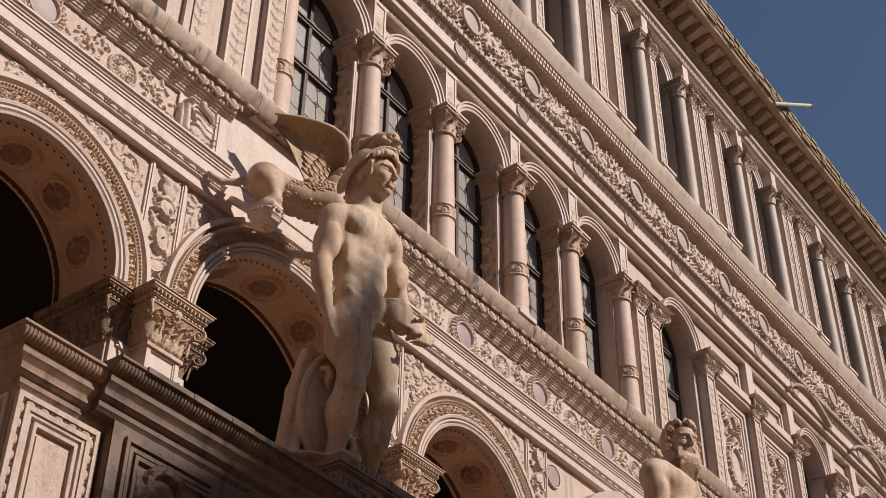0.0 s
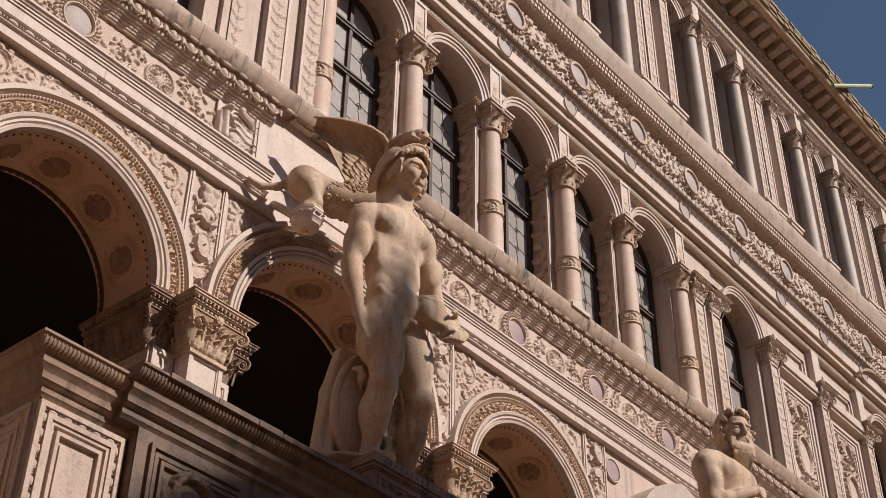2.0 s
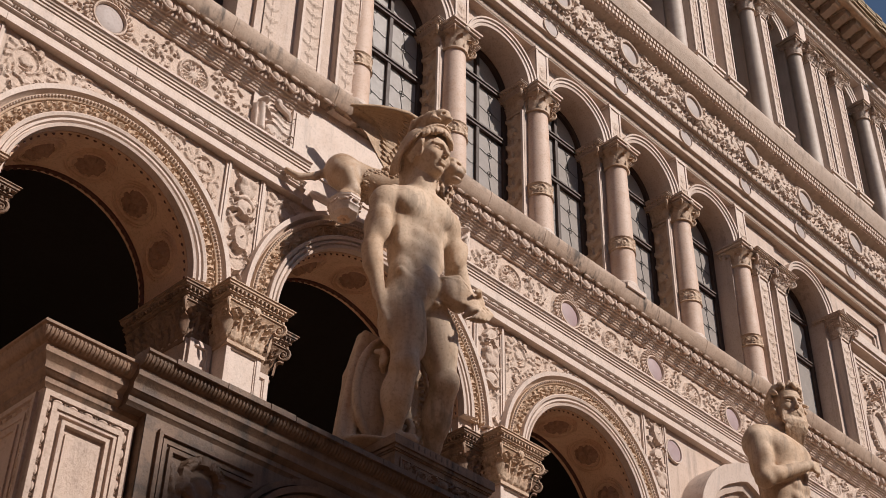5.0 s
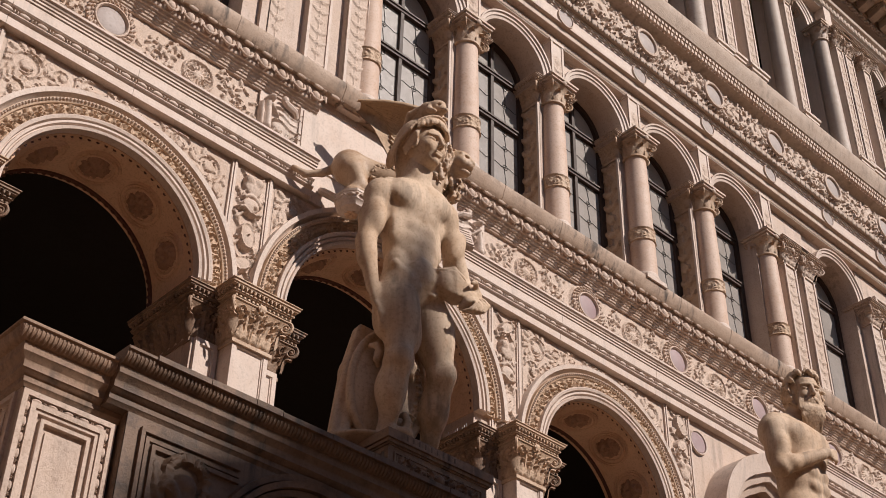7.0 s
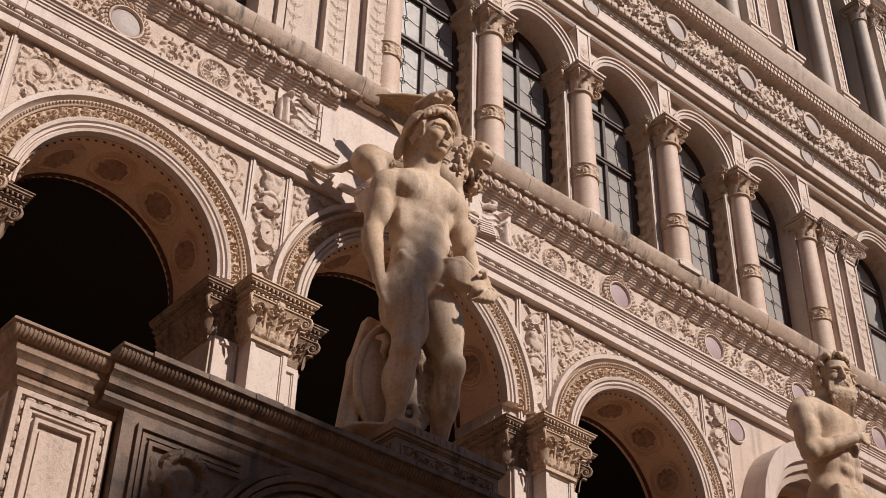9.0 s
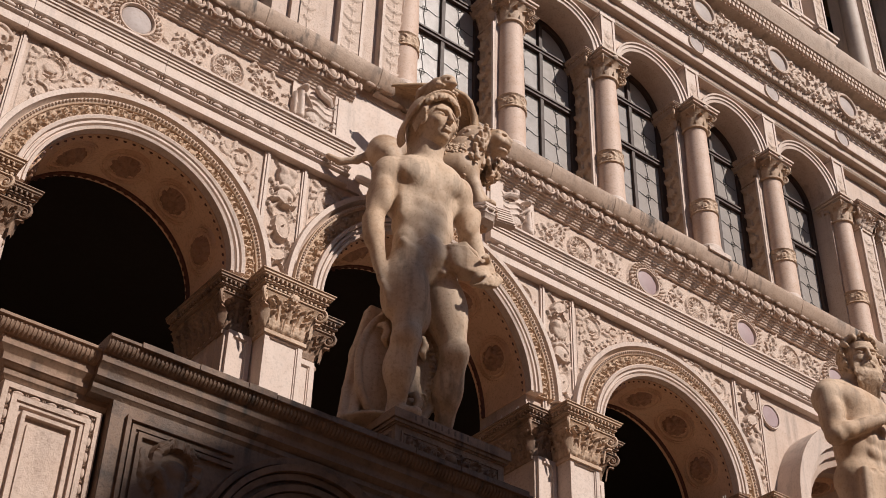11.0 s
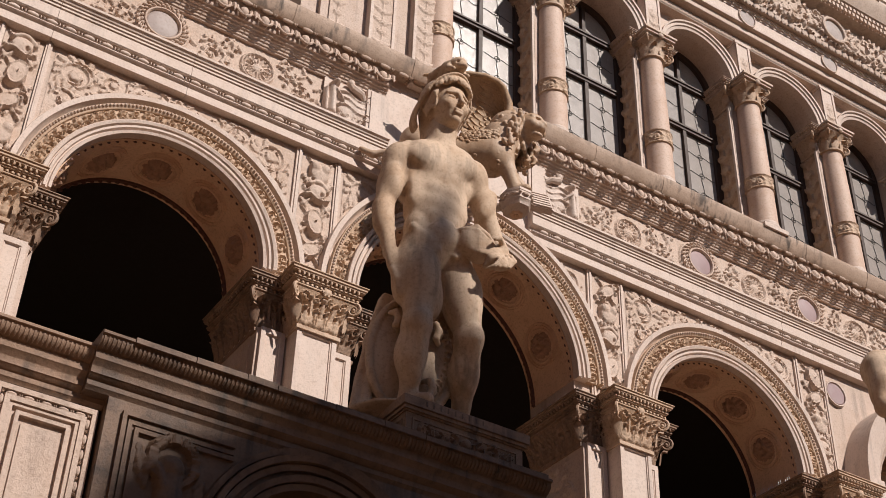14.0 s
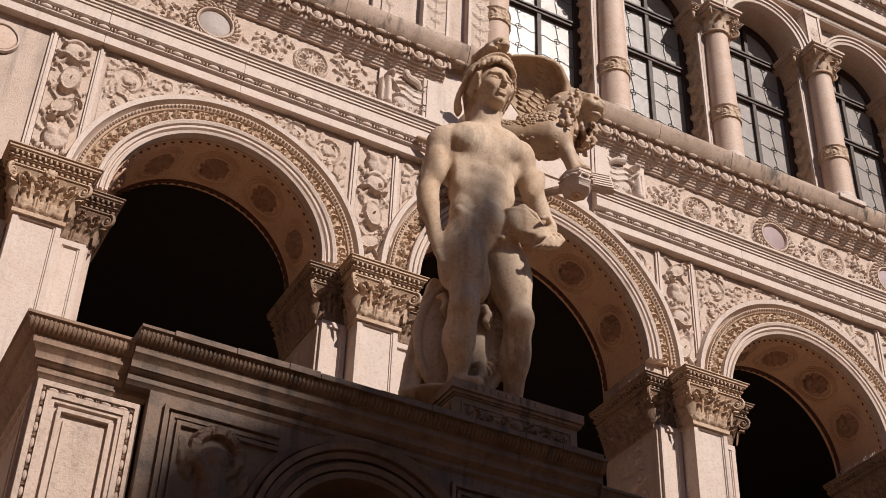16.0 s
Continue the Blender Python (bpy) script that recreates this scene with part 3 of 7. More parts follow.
# ---- piers of the loggia ----
def volute(b, c, r, d, s, rw=0.014):
    """A scroll at a capital's corner; d is the outward direction in plan."""
    pts = []
    for i in range(22):
        f = i / 21
        a = 1.2 - s * f * 4.2 * math.pi * 0.85
        q = r * (1 - 0.85 * f)
        pts.append((c[0] + d[0] * q * math.cos(a), c[1] + d[1] * q * math.cos(a), c[2] + q * math.sin(a)))
    b.tube(pts, [rw * (1 - 0.5 * i / 21) for i in range(22)], 6)
    b.ball(c, r * 0.3, 8, 5)


def acanthus(b, c, d, h, w, lean, curl):
    """One leaf that stands against the bell and curls outwards; d is its outward direction."""
    side = Vector((-d[1], d[0], 0))
    out = Vector((d[0], d[1], 0))
    rows, cols, vs = 9, 6, []
    for i in range(rows + 1):
        f = i / rows
        o = lean * f + curl * max(0, f - 0.55) ** 2 * 6
        z = h * (f - 0.9 * max(0, f - 0.72) ** 2 * 4)
        wd = w * (0.55 + 0.65 * math.sin(min(1, f * 1.15) * math.pi * 0.8)) * (1 - max(0, f - 0.6) * 1.3) * (0.86 + 0.14 * (i % 2))
        for j in range(cols + 1):
            g = j / cols * 2 - 1
            vs.append(Vector(c) + side * wd * g + out * (o + 0.25 * w * (1 - g * g) + (0.06 * w if j % 2 else 0)) + Vector((0, 0, z - 0.12 * h * g * g)))
    b.add(vs, [(i * (cols + 1) + j, i * (cols + 1) + j + 1, (i + 1) * (cols + 1) + j + 1, (i + 1) * (cols + 1) + j) for i in range(rows) for j in range(cols)])


def moulded_slab(b, x0, x1, y0, y1, steps):
    """Stepped courses round three sides, in one piece: each step is (overhang, z0, z1)."""
    rings = [(o, z) for o, a, c in steps for z in (a, c)]
    vs = [p for o, z in rings for p in ((x0 - o, y0 - o, z), (x1 + o, y0 - o, z), (x1 + o, y1, z), (x0 - o, y1, z))]
    m = len(rings)
    b.add(vs, [(4 * k + i, 4 * k + (i + 1) % 4, 4 * k + 4 + (i + 1) % 4, 4 * k + 4 + i) for k in range(m - 1) for i in range(4)] + [(0, 1, 2, 3), (4 * m - 4, 4 * m - 3, 4 * m - 2, 4 * m - 1)])


def square_capital(t, x0, x1, y0, y1, z0, z1, mat, name="capital", slab=None):
    """A leafy capital over the pilaster x0..x1, whose front is y0, with its moulded abacus."""
    h = z1 - z0
    fl = 0.13
    b = Buf()
    b.prism([(x0 - 0.025, y0 - 0.025), (x1 + 0.025, y0 - 0.025), (x1 + 0.025, y1), (x0 - 0.025, y1)], z0 - 0.04, z0)
    b.v = [(py, pz, px) for px, py, pz in b.v]
    cap = b.obj(name, mat, t)
    w, hb = x1 - x0, h * 0.68

    def flare(V):
        return fl * 0.85 * np.clip(V / hb, 0, 1) ** 2.2

    def leafy(width, seed):
        rl = Relief(width, hb, 0.0125, seed)
        n1 = max(2, round(width / 0.115))
        for q in range(n1):
            u = width * (q + 0.5) / n1
            for a in (-0.75, -0.4, 0.4, 0.75):
                rl.leaf(u, 0.01, math.pi / 2 - a, hb * 0.42, 0.022, 0.028)
            rl.leaf(u, 0.0, math.pi / 2, hb * 0.52, 0.034, 0.042)
            rl.disc(u, hb * 0.5, 0.026, 0.05)
        for q in range(n1 + 1):
            u = width * q / n1
            rl.leaf(u, hb * 0.28, math.pi / 2, hb * 0.52, 0.03, 0.036)
            rl.disc(u, hb * 0.78, 0.022, 0.045)
        for q in range(n1):
            u = width * (q + 0.5) / n1
            s = 1 if u > width / 2 else -1
            rl.spiral(u, hb * 0.78, 0.042, 1.5, s, 0.009, 0.03, 2)
        return rl

    rl = leafy(w, 7)
    link_mesh("leafwork", *rl.mesh(lambda U, V, H: (x0 + U + (U / w * 2 - 1) * flare(V), y0 - flare(V) - H, z0 + V), deep=1.6), mat, cap, "", 60)
    dp = y1 - y0
    rl = leafy(dp, 8)
    link_mesh("leafwork", *rl.mesh(lambda U, V, H: (x0 - flare(V) - H, y0 - flare(V) + U * (1 + flare(V) / dp), z0 + V)), mat, cap, "", 60)
    link_mesh("leafwork", *rl.mesh(lambda U, V, H: (x1 + flare(V) + H, y0 - flare(V) + U * (1 + flare(V) / dp), z0 + V)), mat, cap, "", 60)
    for sx, ux in ((x0 - fl * 0.8, -0.7), (x1 + fl * 0.8, 0.7)):
        b = Buf()
        volute(b, (sx, y0 - fl * 0.8, z0 + h * 0.57), 0.075, (ux, -0.7), 1, 0.02)
        acanthus(b, (sx - ux * 0.09, y0 - 0.03, z0 + h * 0.12), (ux, -0.7), h * 0.42, 0.05, 0.04, 0.05)
        b.obj("volute", mat, cap)
    b = Buf()
    b.ball(((x0 + x1) / 2, y0 - 0.125, z0 + h * 0.70), (0.05, 0.03, 0.045), 8, 5)
    for q in range(6):
        a = math.pi * q / 3
        b.ball(((x0 + x1) / 2 + 0.04 * math.cos(a), y0 - 0.125, z0 + h * 0.70 + 0.035 * math.sin(a)), (0.022, 0.02, 0.022), 6, 4)
    b.obj("flower", mat, cap)
    b = Buf()
    moulded_slab(b, x0, x1, y0, y1, [(0.10, z0 + h * 0.66, z0 + h * 0.69), (0.125, z0 + h * 0.70, z0 + h * 0.72), (0.11, z0 + h * 0.725, z0 + h * 0.785), (0.145, z0 + h * 0.79, z0 + h * 0.81), (0.16, z0 + h * 0.815, z0 + h * 0.835), (0.145, z0 + h * 0.84, z0 + h * 0.90), (0.185, z0 + h * 0.905, z0 + h * 0.925), (0.20, z0 + h * 0.935, z0 + h * 0.98), (0.215, z0 + h * 0.985, z1)])
    b.obj("abacus", slab or ISTRIAN, cap)
    b = Buf()
    step = 0.052
    for k in range(int((w + 0.3) / step)):
        b.ball((x0 - 0.15 + step * (k + 0.5), y0 - 0.17, z0 + h * 0.875), (0.017, 0.02, 0.024), 6, 4)
        b.ball((x0 - 0.13 + step * (k + 0.5), y0 - 0.125, z0 + h * 0.75), (0.02, 0.012, 0.016), 6, 4)
    for sx in (-1, 1):
        xx = x0 - 0.17 if sx < 0 else x1 + 0.17
        for k in range(int((y1 - y0 + 0.15) / step)):
            b.ball((xx, y0 - 0.15 + step * (k + 0.5), z0 + h * 0.875), (0.02, 0.017, 0.024), 6, 4)
    tagged(b.obj("egg_moulding", slab or OCHRE, cap), kind="stuff")


def panel_relief(w, h, res, seed, step, hgt=0.022):
    rl = Relief(w, h, res, seed)
    rl.upright(0.02, w - 0.02, 0.02, h - 0.02, 0.012, hgt, step)
    return rl


def pier(cx, k):
    t = thing("pier", "pale stone pier with fluted edges and leafy gilded-brown capital", "pier", "piers of the loggia")
    zb, zn = 6.0, 9.16
    b = Buf()
    b.box(cx - 0.53, cx + 0.53, 0.46, 1.44, zb, zn)
    b.obj("core", ISTRIAN, t)
    for nm, x0, x1, y in (("pilaster_shaft", cx - 0.22, cx + 0.22, 0.20), ("side_strip", cx - 0.50, cx - 0.235, 0.42), ("side_strip", cx + 0.235, cx + 0.50, 0.42)):
        b = Buf()
        e = 0.05
        b.prism([(x0, 0.47), (x0, y), (x0 + e, y), (x0 + e + 0.006, y + 0.012), (x0 + e + 0.016, y + 0.012), (x0 + e + 0.02, y + 0.024), (x1 - e - 0.02, y + 0.024), (x1 - e - 0.016, y + 0.012), (x1 - e - 0.006, y + 0.012), (x1 - e, y), (x1, y), (x1, 0.47)], zb, zn)
        b.v = [(py, pz, px) for px, py, pz in b.v]
        b.add([(x0 + e, y, zn - 0.06), (x1 - e, y, zn - 0.06), (x1 - e, y, zn), (x0 + e, y, zn), (x0 + e, y + 0.024, zn - 0.07), (x1 - e, y + 0.024, zn - 0.07)], [(0, 1, 2, 3), (0, 1, 5, 4)])
        b.obj(nm, WHITE, t, "smooth panelled marble")
    rl = panel_relief(0.8, 2.6, 0.014, 77, 0.3)
    vs, fs = rl.mesh(lambda U, V, H: (cx - 0.535 - H, 0.55 + U, 6.45 + V))
    link_mesh("side_panel", vs, fs, CARVED, t, "carved reveal", 60)
    for nm, (x0, x1, y0, y1) in (("impost", (cx - 0.53, cx + 0.53, 0.50, 1.44)), ("capital", (cx - 0.22, cx + 0.22, 0.20, 0.62))):
        square_capital(t, x0, x1, y0, y1, zn, 9.72 if nm == "capital" else 9.70, OCHRE if nm == "capital" else BROWNED, nm, OCHRE if nm == "capital" else BROWNED)
    b = Buf()
    for s in range(14):
        for e in (-1, 1):
            x = cx + e * 0.62
            b.tube([(x, 0.6 + 0.05 * s, 9.70), (x + 0.02 * (s % 3 - 1), 0.6 + 0.05 * s, 9.83)], 0.003, 3)
    b.obj("bird_spike_strip", STEEL, t, "thin steel bird spikes")
    # trophy panel between the arches
    rl = Relief(0.40, 1.86, 0.012, 200 + k)
    g = rl.rnd
    for q, z in enumerate((0.20, 0.58, 0.96, 1.34, 1.66)):
        kind = (k + q) % 4
        u = 0.2 + g.uniform(-0.015, 0.015)
        for e in (-1, 1):
            rl.stroke([(u - e * 0.15 + e * 0.30 * i / 40, z - 0.17 + 0.36 * i / 40) for i in range(41)], 0.018, 0.014, 0.03)
            rl.leaf(u + e * 0.10, z - 0.16, 1.57 - e * 0.9, 0.12, 0.035, 0.035)
        if kind == 0:
            rl.oval(u + 0.01, z, 0.105, 0.175, g.uniform(-0.35, 0.35), 0.05, 0.012)
            rl.rosette(u + 0.01, z, 0.05, 0.062, 6)
        elif kind == 1:
            rl.oval(u, z + 0.03, 0.115, 0.10, 0.2, 0.06)
            rl.stroke([(u - 0.15 + 0.30 * i / 30, z - 0.05 + 0.02 * math.sin(i / 4)) for i in range(31)], 0.026, 0.018, 0.062)
            rl.stroke([(u - 0.10 + 0.22 * i / 30, z + 0.11 + 0.06 * math.sin(math.pi * i / 30)) for i in range(31)], 0.03, 0.045, 0.06)
            rl.dent(u + 0.05, z + 0.0, 0.03, 0.03)
        elif kind == 2:
            rl.oval(u, z - 0.02, 0.12, 0.13, 0.0, 0.055)
            rl.oval(u - 0.06, z + 0.05, 0.06, 0.065, 0.3, 0.068)
            rl.oval(u + 0.06, z + 0.05, 0.06, 0.065, -0.3, 0.068)
            for i in range(5):
                rl.leaf(u - 0.10 + 0.05 * i, z - 0.10, -1.57, 0.10, 0.026, 0.05)
        else:
            rl.oval(u - 0.02, z, 0.14, 0.085, g.uniform(0.5, 1.0), 0.05, 0.014)
            rl.spiral(u + 0.10, z + 0.10, 0.06, 0, 1, 0.018, 0.055, 2)
            rl.spiral(u - 0.10, z - 0.11, 0.06, 2, -1, 0.018, 0.055, 2)
        for i in range(5):
            rl.leaf(u + g.uniform(-0.15, 0.15), z + g.uniform(-0.18, 0.18), g.uniform(0, 6.28), 0.10, 0.026, 0.028)
    vs, fs = rl.mesh(lambda U, V, H: (cx - 0.20 + U, YW - 0.012 - H, 9.78 + V), deep=1.5)
    link_mesh("trophy_panel", vs, fs, CARVED, t, "panel of carved armour and shields", 60)
    b = Buf()
    for e in (-1, 1):
        xa = cx + e * 0.21
        b.box(min(xa, xa + e * 0.07), max(xa, xa + e * 0.07), YW - 0.03, YW + 0.02, 9.72, 11.70)
        b.box(min(xa + e * 0.02, xa + e * 0.045), max(xa + e * 0.02, xa + e * 0.045), YW - 0.045, YW - 0.03, 9.72, 11.70)
    b.obj("strip", WHITE, t)


for k, px in enumerate(PIERS[:5]):
    pier(px, k)

# ---- entablature of the loggia: broken between these two ends, where the lion stands ----
RUNS = ((X0, 0.36), (2.42, X1))
arch_prof = [(0.66, 11.70), (0.50, 11.70), (0.50, 11.80), (0.485, 11.81), (0.465, 11.83), (0.465, 11.84), (0.515, 11.846), (0.515, 11.914), (0.465, 11.92), (0.45, 11.935), (0.45, 12.07), (0.435, 12.075), (0.435, 12.105), (0.42, 12.11), (0.42, 12.14), (0.405, 12.145), (0.395, 12.17), (0.375, 12.18), (0.375, 12.21), (0.41, 12.225), (0.41, 12.245), (0.60, 12.285), (0.66, 12.29)]
corn_prof = [(0.66, 12.93), (0.60, 12.93), (0.595, 12.95), (0.58, 12.955), (0.575, 12.985), (0.56, 12.99), (0.55, 13.02), (0.535, 13.025), (0.525, 13.05), (0.505, 13.055), (0.49, 13.085), (0.47, 13.09), (0.46, 13.11), (0.46, 13.26), (0.44, 13.27), (0.44, 13.33), (0.66, 13.33)]
architrave = tagged(new("trim_architrave"), "moulded pale stone architrave with a beaded string", "architrave", kind="structure")
seg = random.Random(4)


def blocks(parent, prof, xa, xb, ln, mat, gap=0.005):
    """The moulding as separate stones, butted with fine joints."""
    x = xa
    while x < xb - 0.01:
        w = min(ln * seg.uniform(0.75, 1.25), xb - x)
        w = xb - x if xb - x - w < 0.4 else w
        q = Buf()
        o = seg.uniform(-0.003, 0.003)
        q.prism([(py + o, pz + o * 0.6) for py, pz in prof], x, x + w - gap)
        q.obj("stone_block", mat, parent)
        x += w


for xa, xb in RUNS:
    blocks(architrave, arch_prof, max(xa, -7), min(xb, 24), 1.9, WHITE)
b = Buf()
for xa, xb in RUNS:
    b.prism(corn_prof, xa, xb)
cornice = tagged(b.obj("trim_cornice", ISTRIAN), "weathered stone cornice with egg and bead mouldings", "cornice", kind="structure")
gutter = tagged(new("trim_gutter"), "brown streaked overhanging stone gutter of the cornice", "cornice", kind="structure")
blocks(gutter, [(0.7, 13.31), (0.42, 13.31), (0.405, 13.30), (0.39, 13.30), (0.375, 13.315), (0.345, 13.37), (0.315, 13.45), (0.305, 13.49), (0.305, 13.53), (0.42, 13.56), (0.7, 13.58)], -7.0, 28.0, 1.35, SIMA, 0.006)
b = Buf()
b.box(0.36, 2.42, 0.56, 0.665, 11.70, 13.29)
b.box(0.37, 2.41, 0.54, 0.565, 12.2, 12.9)
tagged(b.obj("wall_lion_slab", WHITE), "plain white marble slab behind the winged lion", "wall", kind="structure")

# bead and reel: one long bead and its two reels, then shared
b = Buf()
b.lathe([(0.001, -0.062), (0.014, -0.056), (0.024, -0.035), (0.029, 0), (0.024, 0.035), (0.014, 0.056), (0.001, 0.062)], 0, 0, 10)
BEAD = b.obj("bead", WHITE, architrave)
b = Buf()
for o in (-0.018, 0.018):
    b.lathe([(0.001, o - 0.013), (0.022, o - 0.004), (0.022, o + 0.004), (0.001, o + 0.013)], 0, 0, 10)
REEL = b.obj("reel", WHITE, architrave)
BEAD.matrix_basis = pose(-4.99, 0.482, 11.88, 0, 90, 0)
REEL.matrix_basis = pose(-4.89, 0.482, 11.88, 0, 90, 0)
x = -4.79
while x < 13.6:
    if not 0.3 < x < 2.5:
        share("bead", BEAD, architrave, pose(x, 0.482, 11.88, 0, 90, 0))
        if x + 0.1 < 0.33 or x > 2.4:
            share("reel", REEL, architrave, pose(x + 0.1, 0.482, 11.88, 0, 90, 0))
    x += 0.2
# egg moulding: a half egg in its shell with a dart beside it
b = Buf()
b.ball((0, 0, 0), (0.056, 0.05, 0.08), 12, 8)
EGG = b.obj("egg", CARVED, cornice)
b = Buf()
for sx in (-1, 1):
    b.tube([(sx * 0.088 * math.cos(a), -0.006, 0.125 * math.sin(a) + 0.03) for a in (math.pi * (0.12 - 0.62 * i / 12) for i in range(13))], [0.024 - 0.001 * i for i in range(13)], 7)
b.tube([(0.131, -0.012, 0.10), (0.131, -0.03, 0.01), (0.131, -0.012, -0.085)], [0.014, 0.026, 0.004], 6)
for sx in (-1, 1):
    b.tube([(0.131, -0.02, 0.02), (0.131 + sx * 0.03, -0.012, -0.03)], [0.016, 0.006], 5)
SHELL = b.obj("egg_shell", CARVED, cornice)
b = Buf()
b.lathe([(0.001, -0.07), (0.016, -0.062), (0.024, -0.03), (0.026, 0), (0.024, 0.03), (0.016, 0.062), (0.001, 0.07)], 0, 0, 8)
for o in (0.085, 0.11):
    b.ball((0, 0, o), (0.022, 0.022, 0.012), 8, 4)
BEAD2 = b.obj("bead", CARVED, cornice)
x = -5.0
first = True
while x < 13.6:
    if not 0.30 < x < 2.55:
        for nm, src, m in (("egg", EGG, pose(x, 0.445, 13.185, -22, 0, 0)), ("egg_shell", SHELL, pose(x, 0.445, 13.185, -22, 0, 0))):
            if first:
                src.matrix_basis = m
            else:
                share(nm, src, cornice, m)
    if first:
        BEAD2.matrix_basis = pose(x, 0.40, 13.295, 0, 90, 0)
    elif not 0.75 < x < 2.2:
        share("bead", BEAD2, cornice, pose(x, 0.40, 13.295, 0, 90, 0))
    first = False
    x += 0.262
far = Buf()
while x < 40:
    far.ball((x, 0.43, 13.185), (0.05, 0.06, 0.07), 8, 5)
    far.ball((x + 0.13, 0.42, 13.17), (0.03, 0.04, 0.06), 6, 4)
    x += 0.262
tagged(far.obj("egg_course", CARVED, cornice), kind="stuff")


# ---- carved frieze of the loggia ----
MEDALS = (-4.62, -2.44, 5.27, 7.22, 9.2, 11.2, 13.2)
WHEELS = (-3.5, -1.27, 4.08, 6.26, 8.2, 10.2, 12.2)


def frieze(xa, xb, seed, name, res):
    z0, h = 12.285, 0.66
    rl = Relief(xb - xa, h, res, seed)
    for wx in WHEELS:
        if xa < wx < xb:
            u = wx - xa
            rl.ring(u, 0.33, 0.20, 0.016, 0.03)
            rl.ring(u, 0.33, 0.165, 0.008, 0.015)
            for k in range(16):
                a = 2 * math.pi * k / 16
                rl.stroke([(u + q * math.cos(a), 0.33 + q * math.sin(a)) for q in np.linspace(0.05, 0.16, 16)], 0.011, 0.013, 0.02)
            rl.rosette(u, 0.33, 0.055, 0.04, 6)
            for s in (-1, 1):
                rl.fruit(u + s * 0.36, 0.20, 0.08, 0.055, 12)
                rl.spiral(u + s * 0.42, 0.45, 0.12, 1.5, s, 0.013, 0.035, 5)
                rl.spiral(u + s * 0.58, 0.24, 0.1, 0.4, -s, 0.013, 0.032, 5)
                rl.stroke([(u + s * (0.30 + 0.35 * i / 40), 0.5 - 0.3 * (i / 40) ** 2 + 0.05 * math.sin(i / 4)) for i in range(41)], 0.018, 0.010, 0.038)
                for _ in range(17):
                    rl.leaf(u + s * rl.rnd.uniform(0.26, 0.80), rl.rnd.uniform(0.06, 0.58), rl.rnd.uniform(0, 6.28), 0.12, 0.026, 0.034)
            rl.stroke([(u - 0.3 + 0.6 * i / 60, 0.1 - 0.05 * math.sin(math.pi * i / 60)) for i in range(61)], 0.03, 0.03, 0.04)
            rl.fruit(u, 0.06, 0.07, 0.05, 9)
    for mx in MEDALS:
        if xa < mx < xb:
            u = mx - xa
            rl.disc(u, 0.33, 0.335, 0.02, 0.05)
            for k in range(30):
                a = 2 * math.pi * k / 30
                rl.leaf(u + 0.25 * math.cos(a), 0.33 + 0.25 * math.sin(a), a + 1.2, 0.075, 0.026, 0.065)
                rl.disc(u + 0.285 * math.cos(a), 0.33 + 0.285 * math.sin(a), 0.02, 0.06)
            rl.ring(u, 0.33, 0.30, 0.012, 0.035)
            rl.ring(u, 0.33, 0.205, 0.018, 0.05)
    vs, fs = rl.mesh(lambda U, V, H: (xa + U, 0.64 - H, z0 + V), jitter=0.002, deep=1.15, cap=0.036)
    tagged(link_mesh(name, vs, fs, CARVED, None, "", 60), "pale stone frieze carved with wreaths, wheels, fruit and scrolls", "frieze", kind="structure")


frieze(-5.4, -0.42, 4, "trim_frieze", 0.012)
frieze(3.25, 14.0, 5, "trim_frieze", 0.014)
b = Buf()
b.box(-0.43, 0.36, 0.60, 0.67, 12.28, 12.95)
b.box(2.42, 3.26, 0.60, 0.67, 12.28, 12.95)
b.box(X0, -5.4, 0.63, 0.67, 12.28, 12.95)
b.box(14.0, X1, 0.63, 0.67, 12.28, 12.95)
for xa in (0.10, 2.42):
    b.box(xa, xa + 0.26, 0.52, 0.61, 12.28, 12.95)
    b.box(xa + 0.04, xa + 0.22, 0.505, 0.53, 12.30, 12.93)
tagged(b.obj("trim_frieze_ground", WHITE), "plain blocks of the frieze beside the lion", "frieze", kind="structure")

for k, mx in enumerate(MEDALS):
    t = thing("medallion", "purple porphyry disc in a carved laurel wreath", "medallion", "medallions of the lower frieze")
    b = Buf()
    b.lathe([(0.0, 0.012), (0.165, 0.010), (0.18, 0.004), (0.19, -0.01)], 0, 0, 36)
    o = b.obj("disc", PURPLE if k != 1 else GREYDISC, t)
    o.matrix_basis = pose(0, 0, 0, 90, 0, 0)
    b = Buf()
    b.lathe([(0.185, -0.01), (0.19, 0.03), (0.20, 0.042), (0.215, 0.04), (0.225, 0.02), (0.23, -0.01)], 0, 0, 40)
    o = b.obj("rim", CARVED, t)
    o.matrix_basis = pose(0, 0, 0, 90, 0, 0)
    b = Buf()
    for q in range(26):
        a = 2 * math.pi * q / 26
        for h, w in ((0.248, 0.03), (0.288, 0.026)):
            e = a + (0.12 if h > 0.26 else 0.0)
            b.ball((h * math.cos(e), h * math.sin(e), 0.014), (0.034, 0.019, w), 7, 5, Euler((0, 0, e + 0.9)).to_matrix())
    b.lathe([(0.225, -0.01), (0.235, 0.012), (0.30, 0.010), (0.312, -0.01)], 0, 0, 40)
    b.obj("wreath", CARVED, t).matrix_basis = pose(0, 0, 0, 90, 0, 0)
    t.matrix_basis = pose(mx, 0.60, 12.615)
